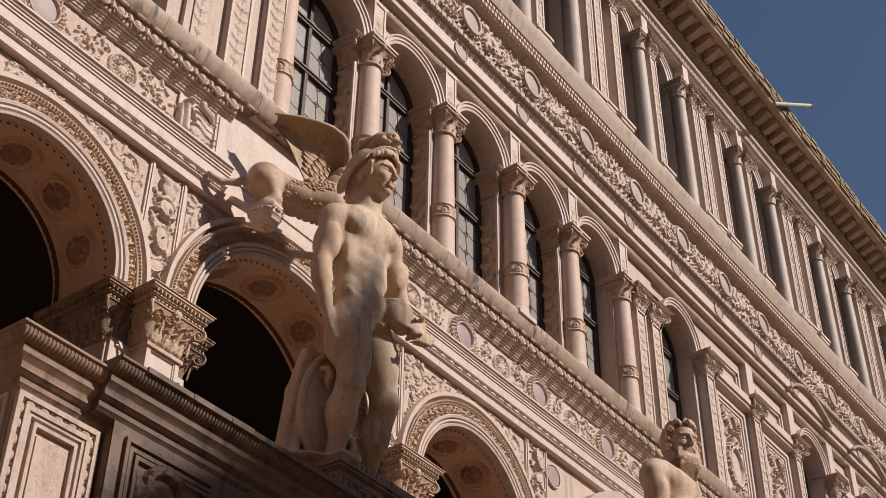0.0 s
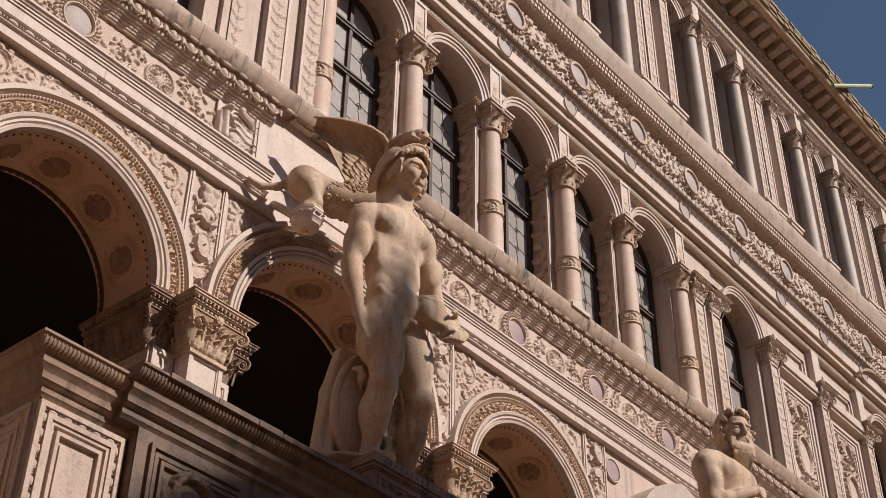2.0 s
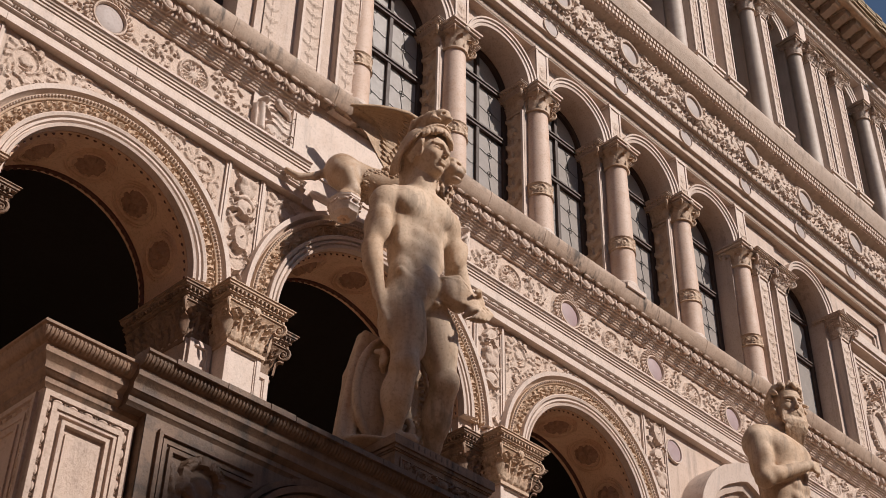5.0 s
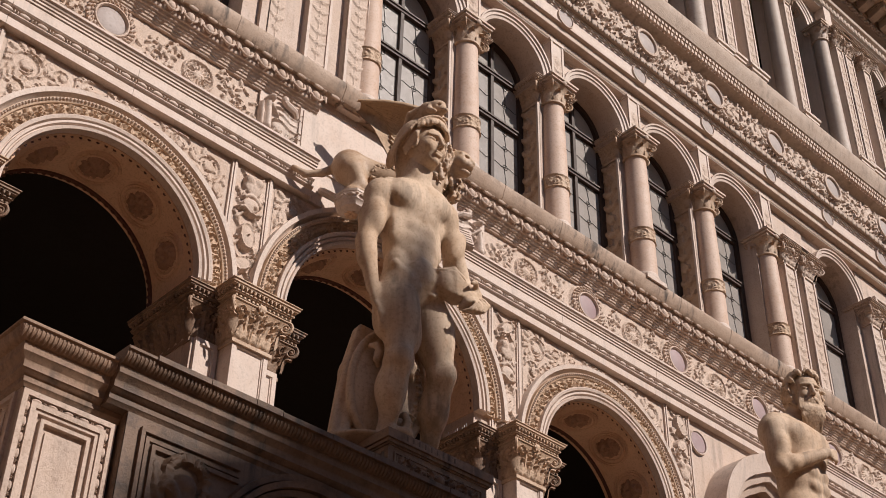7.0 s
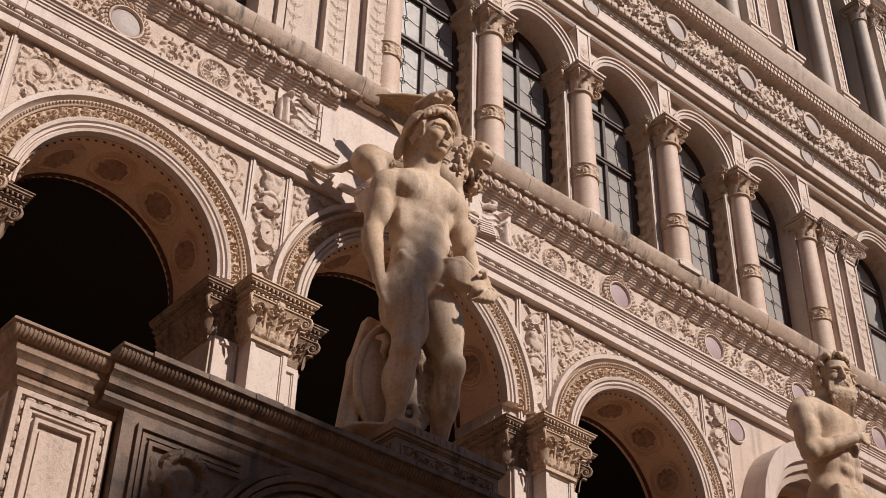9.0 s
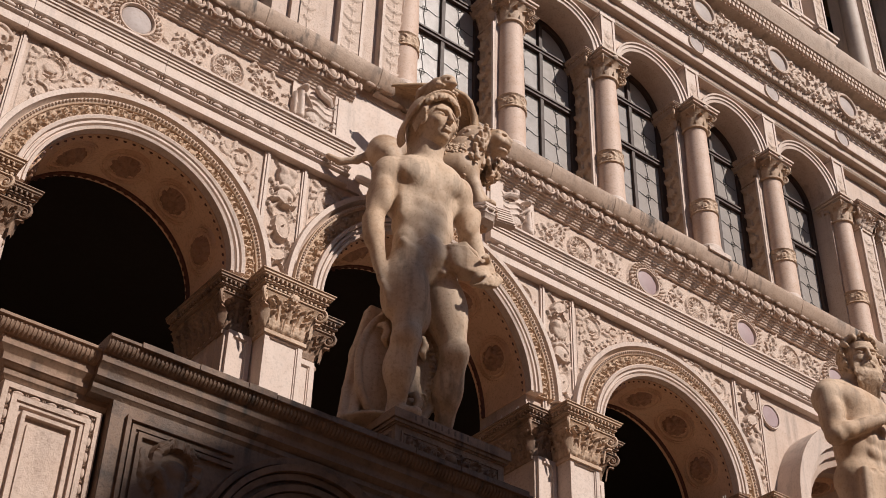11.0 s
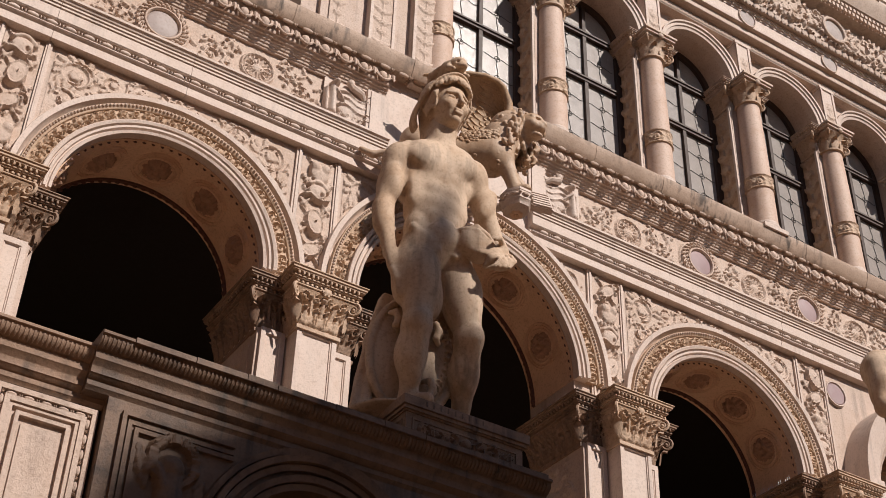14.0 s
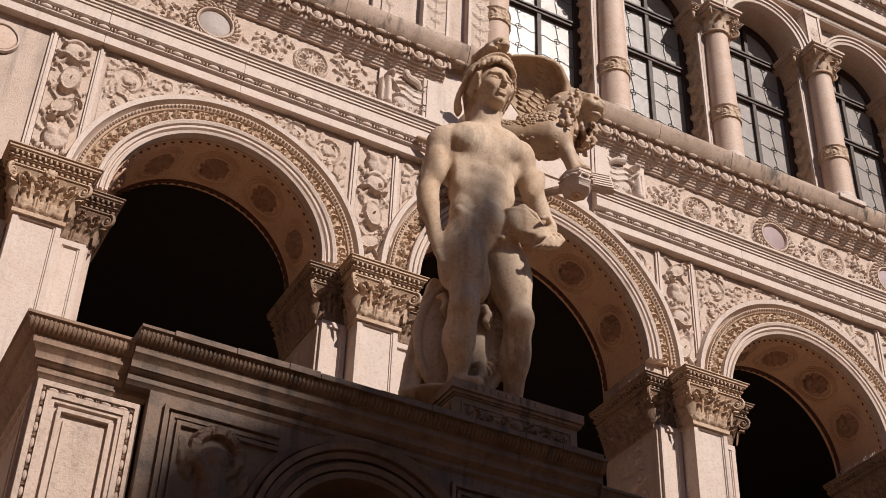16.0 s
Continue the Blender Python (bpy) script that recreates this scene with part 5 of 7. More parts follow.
for mx in MED2:
    t = thing("medallion", "small grey marble disc in a carved ring", "medallion", "medallions of the upper frieze")
    b = Buf()
    b.lathe([(0.0, 0.02), (0.12, 0.018), (0.19, 0.0)], 0, 0, 28)
    b.obj("disc", GREYDISC, t).matrix_basis = pose(0, 0, 0, 90, 0, 0)
    b = Buf()
    b.lathe([(0.18, -0.01), (0.185, 0.05), (0.20, 0.06), (0.225, 0.05), (0.235, -0.01)], 0, 0, 28)
    b.obj("rim", CARVED, t).matrix_basis = pose(0, 0, 0, 90, 0, 0)
    t.matrix_basis = pose(mx, 0.085, 18.31) @ Matrix.Diagonal((1.18, 0.8, 1.18, 1))
    if mx > 1:
        t = thing("half_roundel", "grey marble half roundel set over the string course", "roundel", "half roundels over the windows")
        b = Buf()
        b.lathe([(0.0, 0.01), (0.15, 0.008), (0.16, -0.01)], 0, 0, 20)
        b.obj("disc", GREYDISC, t).matrix_basis = pose(0, 0, 0, 90, 0, 0)
        b = Buf()
        b.lathe([(0.158, -0.01), (0.16, 0.02), (0.175, 0.02), (0.18, -0.01)], 0, 0, 20)
        b.obj("rim", CARVED, t).matrix_basis = pose(0, 0, 0, 90, 0, 0)
        t.matrix_basis = pose(mx - 0.02, 0.275, 17.70)
b = Buf()
b.prism([(0.62, 18.64), (0.16, 18.64), (0.14, 18.66), (0.10, 18.70), (-0.02, 18.72), (-0.03, 18.73), (-0.03, 18.92), (-0.06, 18.93), (-0.08, 18.96), (-0.10, 18.97), (-0.12, 19.02), (-0.17, 19.16), (-0.20, 19.26), (-0.20, 19.33), (0.62, 19.42)], X0, X1)
corn2 = tagged(b.obj("trim_upper_cornice", CORNICE), "brown overhanging cornice with dentils", "cornice", kind="structure")
b = Buf()
u = -4.0
while u < 34:
    b.box(u, u + 0.055, -0.085, -0.02, 18.74, 18.82)
    b.box(u + 0.03, u + 0.085, -0.095, -0.02, 18.845, 18.915)
    u += 0.092
tagged(b.obj("dentil_course", CARVED, corn2, "row of small dentils"), kind="stuff")

# segmental pediments
for ga in (16.68, 20.02, 23.36, 26.7, 30.04):
    t = thing("pediment", "low curved stone pediment over a window", "pediment", "pediments")
    r = 1.6
    cz = 17.92 - r
    a = math.acos((r - 0.40) / r)
    b = Buf()
    b.arch([(r - 0.10, 0.40), (r - 0.09, 0.25), (r - 0.06, 0.24), (r - 0.05, 0.18), (r - 0.01, 0.16), (r, 0.16), (r, 0.42), (r - 0.10, 0.42)], ga + 1.22, cz, math.pi / 2 - a, math.pi / 2 + a, 24)
    b.obj("moulding", CORNICE, t)

# ---- top storey ----
wall = Buf()
wall.box(X0, X1, 0.55, 1.0, 19.4, 20.0)
TOP = [0.65 + 4.6 * k for k in range(9)]
ZS3, TW, TR = 23.55, 1.68, 0.64
wall.box(X0, TOP[0] - 0.12, 0.45, 1.0, 20.0, 25.0)
wall.box(TOP[-1] + 4.48, X1, 0.45, 1.0, 20.0, 25.0)
for tx in TOP:
    for k in (0, 1):
        wall.arched_wall(tx - 0.12 + TW * k, tx - 0.12 + TW * (k + 1), 20.0, 25.0, 0.42, 0.70, tx - 0.12 + TW * (k + 0.5), TR, ZS3)
    wall.box(tx - 0.12 + 2 * TW, tx + 4.48, 0.45, 1.0, 20.0, 25.0)
tagged(wall.obj("wall_top", WHITE, sharp=30), "pale stone wall of the top storey with paired round openings", "wall", kind="structure")
proto = column(19.42, 23.5, 0.17, GREYCOL, False, CARVED, "column", "slim grey marble column with leafy capital", 0.22)
placed = False
for tx in TOP[1:]:
    for k in (0, 1):
        archlet(tx - 0.12 + TW * (k + 0.5), TR, ZS3, 0.40, 0.16)
        m = pose(tx + 1.37 + 1.81 * k, 0.28, 0)
        if placed:
            copy_thing(proto, m)
        else:
            proto.matrix_basis = m
            placed = True
        px = tx + 1.72 + 1.90 * k
        pilaster(px, 0.12, 19.4, 23.5, 0.26, "pilasters of the top storey", 0.5, 0.14)
        t = thing("strip", "short plain strip over a top capital", "pilaster", "strips of the top storey")
        b = Buf()
        b.box(px - 0.13, px + 0.13, 0.2, 0.44, 23.5, 24.42)
        b.obj("block", WHITE, t)
        t = thing("roundel", "small ringed rosette under a top arch", "roundel", "roundels of the top arches")
        b = Buf()
        for rr_, w_ in ((0.11, 0.012), (0.06, 0.012)):
            b.lathe([(rr_ + w_, -0.004), (rr_, 0.016), (rr_ - w_, -0.004)], 0, 0, 20)
        b.ball((0, 0, 0.005), (0.035, 0.035, 0.025), 8, 5)
        b.obj("rings", ROSETTE, t)
        a = math.pi * 0.25
        t.matrix_basis = Matrix.Translation((tx - 0.12 + TW * (k + 0.5) + TR * math.cos(a), 0.56, ZS3 + TR * math.sin(a))) @ Matrix(((-math.sin(a), 0, -math.cos(a)), (0, 1, 0), (math.cos(a), 0, -math.sin(a)))).to_4x4()
    for dx, y in ((-0.62, 0.12), (0.04, 0.10)):
        pilaster(tx + dx, y, 19.4, 23.5, 0.3, "pilasters of the top storey", 0.55)
b = Buf()
b.prism([(0.55, 24.38), (0.24, 24.38), (0.22, 24.42), (0.18, 24.44), (0.18, 24.56), (0.10, 24.60), (0.08, 24.66), (0.22, 24.68), (0.22, 24.98), (0.10, 25.0), (0.06, 25.05), (0.02, 25.06), (0.02, 25.14), (0.55, 25.2)], X0, X1)
ent3 = tagged(b.obj("trim_top_entablature", WHITE), "pale moulded entablature under the eaves", "entablature", kind="structure")
b = Buf()
u = 2.0
while u < 40:
    acanthus(b, (u, 0.17, 24.45), (0, -1), 0.14, 0.05, 0.01, 0.02)
    b.ball((u, 0.04, 25.03), (0.05, 0.04, 0.045), 6, 4)
    b.ball((u + 0.07, 0.05, 24.98), (0.035, 0.03, 0.03), 6, 4)
    u += 0.14
tagged(b.obj("leaf_row", CARVED, ent3, "row of small leaves and beads"), kind="stuff")
b = Buf()
b.prism([(0.5, 25.16), (0.0, 25.18), (-0.02, 25.31), (-0.47, 25.31), (-0.48, 25.24), (-0.54, 25.22), (-0.60, 25.24), (-0.64, 25.30), (-0.64, 25.33), (0.5, 25.4)], X0, X1)
tagged(b.obj("trim_eaves", OCHRE), "ochre stone eaves cornice", "eaves", kind="structure")
b = Buf()
b.prism([(-0.17, 0.12), (-0.18, 0.02), (-0.15, -0.03), (-0.09, -0.02), (-0.04, -0.07), (0.06, -0.10), (0.14, -0.13), (0.25, -0.14), (0.25, 0.12)], -0.10, 0.10)
b.prism([(-0.21, 0.125), (-0.21, 0.085), (0.25, 0.085), (0.25, 0.125)], -0.125, 0.125)
BRACKET = b.obj("eaves_bracket", CORNICE)
BRACKET.matrix_basis = pose(1.0, -0.28, 25.18)
tagged(BRACKET, "brown stone bracket under the eaves", "bracket", "brackets under the eaves")
u = 1.44
while u < 40:
    copy_thing(BRACKET, pose(u, -0.28, 25.18))
    u += 0.44
b = Buf()
b.box(X0, X1, -0.66, 4.0, 25.32, 25.36)
tagged(b.obj("roof", TILE), "weathered brick and tile roof edge", "roof", kind="structure")
u, rr = 2.0, random.Random(6)
b = Buf()
while u < 40:
    w = rr.uniform(0.2, 0.45)
    for row in range(4):
        h = rr.uniform(-0.03, 0.03)
        b.box(u + h, u + w - 0.018 + h, -0.69 - 0.015 * row + rr.uniform(-0.02, 0.02), -0.2, 25.34 + 0.085 * row, 25.41 + 0.085 * row + (rr.uniform(-0.01, 0.03) if row == 3 else 0))
    u += w
tagged(b.obj("brick_edging", TILE), "rough weathered bricks along the roof edge", "roof edge", kind="stuff")
t = thing("drain_pipe", "pale green drain spout jutting from the roof edge", "pipe")
b = Buf()
b.tube([(16.5, -0.70, 25.10), (18.36, -1.0, 26.30)], 0.055, 12)
b.obj("spout", PIPE, t)
b = Buf()
b.tube([(18.35, -0.998, 26.293), (18.40, -1.006, 26.326)], 0.065, 12)
b.obj("mouth", LEAD, t, "dark open end")


# ---- the parapet of the great stair ----
PAR_Z = 6.36


COURSES = [(0.165, 0.0), (0.175, -0.012), (0.175, -0.026), (0.158, -0.032), (0.150, -0.07), (0.118, -0.102), (0.098, -0.108), (0.095, -0.118), (0.095, -0.165), (0.088, -0.172), (0.062, -0.20), (0.058, -0.208), (0.058, -0.25), (0.050, -0.256), (0.034, -0.275), (0.020, -0.283), (0.020, -0.318), (0.012, -0.325), (0.0, -0.345)]


def parapet_profile(y, z):
    """Cornice section: y is the wall's face, z the top."""
    return [(y + 0.7, z)] + [(y - o, z + d) for o, d in COURSES] + [(y + 0.7, z - 0.345)]


def tongues(t, xa, xb, y, z):
    """The fluted moulding under the top slab."""
    b = Buf()
    x = xa
    while x < xb:
        b.tube([(x, y - 0.152, z - 0.034), (x, y - 0.150, z - 0.06), (x, y - 0.135, z - 0.084), (x, y - 0.112, z - 0.104)], [0.010, 0.012, 0.0115, 0.008], 6)
        x += 0.029
    # only the long run takes the darker colour that holds its cast shade
    tagged(b.obj("fluting", BROWNED if xa < -3.4 else SHADED_STAIN, t, "row of small flutes"), kind="stuff")


def bead_string(t, pts):
    """Beads and reels along a line of points."""
    b = Buf()
    for a, c in zip(pts[:-1], pts[1:]):
        a, c = Vector(a), Vector(c)
        n = max(1, round((c - a).length / 0.105))
        d = (c - a) / n
        rot = d.to_track_quat("Z", "Y").to_matrix()
        for k in range(n):
            p = a + d * (k + 0.5)
            b.ball(p, (0.015, 0.015, 0.034), 8, 6, rot)
            for o in (-0.006, 0.006):
                b.ball(p + d * 0.5 + d.normalized() * o, (0.013, 0.013, 0.005), 8, 4, rot)
    tagged(b.obj("beading", ISTRIAN, t), kind="stuff")


end_block = thing("parapet_end_block", "sunlit stone end block of the stair parapet with beaded panel", "parapet")
xa, xb, yf, zt = -3.88, -3.24, -2.70, 6.30
b = Buf()
b.box(xa, xb, yf + 0.02, -1.7, 0, zt - 0.34)
b.obj("body", ISTRIAN, end_block)
b = Buf()
rings = [(o, zt + d) for o, d in COURSES]
b.add([q for o, z in rings for q in ((xb + 0.2, yf - o, z), (xa - o, yf - o, z), (xa - o, -1.7, z), (xb + 0.2, -1.7, z))], [(4 * k + i, 4 * k + (i + 1) % 4, 4 * k + 4 + (i + 1) % 4, 4 * k + 4 + i) for k in range(len(rings) - 1) for i in range(4)] + [(0, 1, 2, 3)])
b.obj("cornice", BROWNED, end_block)
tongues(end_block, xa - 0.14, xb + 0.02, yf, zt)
b = Buf()
for o0, o1, y in ((0.0, 0.035, -0.02), (0.065, 0.10, -0.02), (0.10, 0.125, -0.008), (0.15, 0.175, -0.012)):
    b.box(xa + o0, xa + o1, yf + y, yf + 0.03, 3.0, zt - 0.36 - o0)
    b.box(xb - o1, xb - o0, yf + y, yf + 0.03, 3.0, zt - 0.36 - o0)
    b.box(xa + o1, xb - o1, yf + y, yf + 0.03, zt - 0.36 - o1, zt - 0.36 - o0)
b.box(xa + 0.2, xb - 0.2, yf + 0.006, yf + 0.03, 3.0, zt - 0.58)
b.obj("panel_moulding", ISTRIAN, end_block)
bead_string(end_block, [(xa + 0.05, yf, 4.0), (xa + 0.05, yf, zt - 0.41), (xb - 0.05, yf, zt - 0.41), (xb - 0.05, yf, 4.0)])
b = Buf()
for o0, o1, y in ((0.0, 0.035, 0.02), (0.10, 0.13, 0.008), (0.16, 0.19, 0.012)):
    b.box(xa - y, xa + 0.02, yf + 0.06 + o0, yf + 0.06 + o1, 3.0, zt - 0.36 - o0)
    b.box(xa - y, xa + 0.02, yf + 0.06 + o1, -1.75, zt - 0.36 - o1, zt - 0.36 - o0)
b.obj("side_moulding", ISTRIAN, end_block)
bead_string(end_block, [(xa, yf + 0.13, 4.0), (xa, yf + 0.13, zt - 0.42), (xa, -1.8, zt - 0.42)])

# cast shade is put into this run's stone; the sunlit end block stays pale
parapet = thing("stair_parapet", "stone parapet of the stair, shade put into its dark colour, with arched niche and drip-stained cornice", "parapet")
xa, xb, yf, zt = -3.22, 0.02, -2.80, PAR_Z
AX, AZ, AR = -1.74, 5.22, 0.56
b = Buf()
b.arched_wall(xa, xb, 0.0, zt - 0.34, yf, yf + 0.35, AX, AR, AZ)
b.obj("wall", SHADED_STAIN, parapet, sharp=30)
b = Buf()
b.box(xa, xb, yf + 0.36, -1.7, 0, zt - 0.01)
b.obj("core", SHADED_STAIN, parapet, sharp=30)
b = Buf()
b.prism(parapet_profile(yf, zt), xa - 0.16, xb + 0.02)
b.obj("cornice", SHADED_STAIN, parapet)
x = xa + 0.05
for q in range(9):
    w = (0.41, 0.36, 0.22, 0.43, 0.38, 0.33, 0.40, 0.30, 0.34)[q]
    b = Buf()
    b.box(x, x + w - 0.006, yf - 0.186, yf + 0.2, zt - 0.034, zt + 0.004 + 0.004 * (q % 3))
    b.obj("slab", SHADED_STAIN, parapet)
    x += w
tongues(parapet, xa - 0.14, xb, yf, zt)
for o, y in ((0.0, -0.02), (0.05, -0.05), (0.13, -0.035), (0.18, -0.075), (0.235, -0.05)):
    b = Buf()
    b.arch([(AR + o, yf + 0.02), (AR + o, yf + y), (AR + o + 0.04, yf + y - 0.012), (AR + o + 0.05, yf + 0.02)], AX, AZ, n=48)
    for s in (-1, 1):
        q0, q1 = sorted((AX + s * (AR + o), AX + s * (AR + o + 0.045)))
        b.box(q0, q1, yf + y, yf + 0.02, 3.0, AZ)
    b.obj("arch_ring", SHADED_STAIN, parapet, "ringed arch moulding")
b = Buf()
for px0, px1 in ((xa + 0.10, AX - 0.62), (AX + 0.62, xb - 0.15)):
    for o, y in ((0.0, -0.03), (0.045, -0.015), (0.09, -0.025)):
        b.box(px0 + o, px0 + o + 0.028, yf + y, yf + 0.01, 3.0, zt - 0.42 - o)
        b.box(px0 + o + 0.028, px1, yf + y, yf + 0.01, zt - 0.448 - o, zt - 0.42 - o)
b.obj("spandrel_moulding", SHADED_STAIN, parapet)
rl = Relief(0.5, 0.72, 0.012, 41)
rl.ring(0.27, 0.52, 0.15, 0.035, 0.05)
for k in range(6):
    rl.ring(0.27, 0.52, 0.115 + 0.012 * k, 0.007, 0.07)
rl.disc(0.26, 0.47, 0.09, 0.12)
rl.stroke([(0.26 + 0.03 * i / 30, 0.42 - 0.4 * i / 30) for i in range(31)], 0.08, 0.13, 0.10)
rl.stroke([(0.22 - 0.12 * i / 20, 0.34 + 0.12 * math.sin(i / 8)) for i in range(21)], 0.05, 0.03, 0.10)
rl.leaf(0.12, 0.3, 1.9, 0.3, 0.06, 0.06)
rl.leaf(0.4, 0.25, 1.0, 0.28, 0.06, 0.05)
link_mesh("spandrel_carving", *rl.mesh(lambda U, V, H: (-3.02 + U, yf - 0.55 * H, 5.18 + V)), SHADED_STAIN, parapet, "winged carving with a ringed halo", 60)
b = Buf()
b.box(AX - 0.08, AX + 0.12, yf + 0.16, yf + 0.34, 5.0, 5.5)
b.box(AX - 0.10, AX + 0.14, yf + 0.14, yf + 0.34, 5.5, 5.56)
b.obj("niche_block", SIMA, parapet)
low = thing("low_parapet", "lower stained parapet running on beside the stair, shade put into its dark colour", "parapet")
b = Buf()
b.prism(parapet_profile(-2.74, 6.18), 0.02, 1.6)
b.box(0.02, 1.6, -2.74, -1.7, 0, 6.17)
b.obj("wall", SHADED_STAIN, low)
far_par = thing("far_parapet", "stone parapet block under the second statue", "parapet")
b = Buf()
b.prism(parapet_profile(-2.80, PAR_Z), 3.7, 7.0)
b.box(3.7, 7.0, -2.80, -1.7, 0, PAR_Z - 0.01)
b.obj("wall", SHADED_STAIN, far_par)


def pedestal(cx):
    t = thing("pedestal", "square stone pedestal with carved scroll panel, set on the parapet", "pedestal", "statue pedestals")
    xa, xb, ya, yb, za, zb = cx - 0.50, cx + 0.50, -2.84, -1.85, PAR_Z, 6.71
    b = Buf()
    b.box(xa, xb, ya, yb, za, zb - 0.1)
    b.box(xa - 0.02, xb + 0.02, ya - 0.02, yb, za, za + 0.025)
    b.obj("block", BROWNED, t)
    b = Buf()
    for o, p, q in ((0.01, zb - 0.115, zb - 0.10), (0.025, zb - 0.10, zb - 0.075), (0.04, zb - 0.072, zb)):
        b.box(xa - o, xb + o, ya - o, yb + o, p, q)
    b.obj("top_slab", BROWNED, t)
    b = Buf()
    for o, y in ((0.05, 0.012), (0.075, 0.006)):
        b.box(xa + o, xb - o, ya - y, ya + 0.01, zb - 0.12 - o, zb - 0.105 - o)
        b.box(xa + o, xa + o + 0.015, ya - y, ya + 0.01, za + 0.03, zb - 0.12 - o)
        b.box(xb - o - 0.015, xb - o, ya - y, ya + 0.01, za + 0.03, zb - 0.12 - o)
        b.box(xa - y, xa + 0.01, ya + o, yb - o, zb - 0.12 - o, zb - 0.105 - o)
        b.box(xa - y, xa + 0.01, ya + o, ya + o + 0.015, za + 0.03, zb - 0.12 - o)
    b.obj("panel_moulding", BROWNED, t)
    rl = Relief(0.82, 0.15, 0.008, 21)
    for s in (-1, 1):
        for q in range(3):
            rl.spiral(0.41 + s * (0.12 + 0.11 * q), 0.075, 0.055, 1.5 + q, s * (-1) ** q, 0.01, 0.025, 5)
        rl.rosette(0.41 + s * 0.37, 0.09, 0.045, 0.025, 6)
    rl.disc(0.41, 0.08, 0.045, 0.035)
    link_mesh("carving", *rl.mesh(lambda U, V, H: (xa + 0.09 + U, ya - 0.003 - H, za + 0.035 + V)), BROWNED, t, "", 60)
    # worn lettering on the slab's edge, too worn to read
    b = Buf()
    for q in range(9):
        x = xa + 0.14 + 0.06 * q
        b.box(x, x + 0.012, ya - 0.043, ya - 0.039, zb - 0.052, zb - 0.014)
    tagged(b.obj("worn_lettering", SHADED_STAIN, t), kind="stuff")
    return t


pedestal(-0.63)
pedestal(4.66)

# ---- statues ----
def statue(name, label, *fields):
    vs, fs = [], []
    for f in fields:
        v, q = f.mesh()
        n = len(vs)
        vs += [tuple(p) for p in v]
        fs += [tuple(n + i for i in w) for w in q]
    ob = link_mesh(name, vs, fs, STATUE, None, "", 0)
    ob.data.shade_smooth()
    return tagged(ob, label, "statue", "statues of the stair")


def head(f, c, d, s=1.0, nod=0.0):
    """A plain classical head at c that faces the way d, bowed by nod degrees."""
    d = Vector((d[0], d[1], 0)).normalized()
    e = Vector((-d.y, d.x, 0))
    yaw = math.degrees(math.atan2(d.y, d.x))
    cn, sn = math.cos(radians(nod)), math.sin(radians(nod))
    up = Vector((0, 0, cn)) + sn * d
    d = cn * d - Vector((0, 0, sn))
    c = Vector(c)
    turn = (0, nod, yaw)

    def at(a, l, u):
        return tuple(c + s * (a * d + l * e + u * up))

    def egg(a, l, u, r, k, cut=False):
        f.egg(at(a, l, u), tuple(s * q for q in r), k, turn, cut)
    egg(-0.01, 0, 0.04, (0.185, 0.155, 0.19), 0.03)
    egg(0.05, 0, -0.06, (0.125, 0.112, 0.165), 0.05)
    egg(0.125, 0, -0.188, (0.042, 0.045, 0.034), 0.04)
    for q in (-1, 1):
        egg(0.168, q * 0.062, 0.022, (0.044, 0.048, 0.031), 0.014, True)
        egg(0.140, q * 0.060, 0.018, (0.026, 0.036, 0.020), 0.004)
        f.limb(at(0.146, q * 0.030, 0.034), at(0.132, q * 0.092, 0.026), 0.008 * s, 0.007 * s, 0.006)
        f.limb(at(0.172, q * 0.022, 0.062), at(0.135, q * 0.105, 0.060), 0.016 * s, 0.012 * s, 0.012)
        egg(0.125, q * 0.075, -0.055, (0.04, 0.04, 0.04), 0.04)
        egg(0.02, q * 0.15, -0.02, (0.04, 0.016, 0.055), 0.010)
        egg(0.03, q * 0.162, -0.02, (0.018, 0.012, 0.028), 0.006, True)
        egg(0.192, q * 0.017, -0.062, (0.016, 0.012, 0.012), 0.008)
    f.limb(at(0.170, 0, 0.06), at(0.216, 0, -0.048), 0.014 * s, 0.020 * s, 0.012)
    f.limb(at(0.176, -0.030, -0.112), at(0.176, 0.030, -0.112), 0.013 * s, 0.013 * s, 0.006)
    f.limb(at(0.170, -0.024, -0.137), at(0.170, 0.024, -0.137), 0.016 * s, 0.016 * s, 0.006)
    f.limb(at(0.194, -0.036, -0.1245), at(0.194, 0.036, -0.1245), 0.006 * s, 0.006 * s, 0.003, True)
    return at, yaw


f = Field((-1.72, -3.42, 6.66), (0.12, -2.02, 10.36), 0.0145)
# torso
f.egg((-0.90, -2.70, 8.90), (0.305, 0.205, 0.30), 0.10, (0, -10, 0))
f.egg((-0.895, -2.72, 8.52), (0.265, 0.18, 0.29), 0.09)
f.egg((-0.885, -2.735, 9.06), (0.27, 0.13, 0.14), 0.08, (0, -10, 0))
f.egg((-0.87, -2.72, 8.16), (0.272, 0.195, 0.20), 0.09, (0, 8, 0))
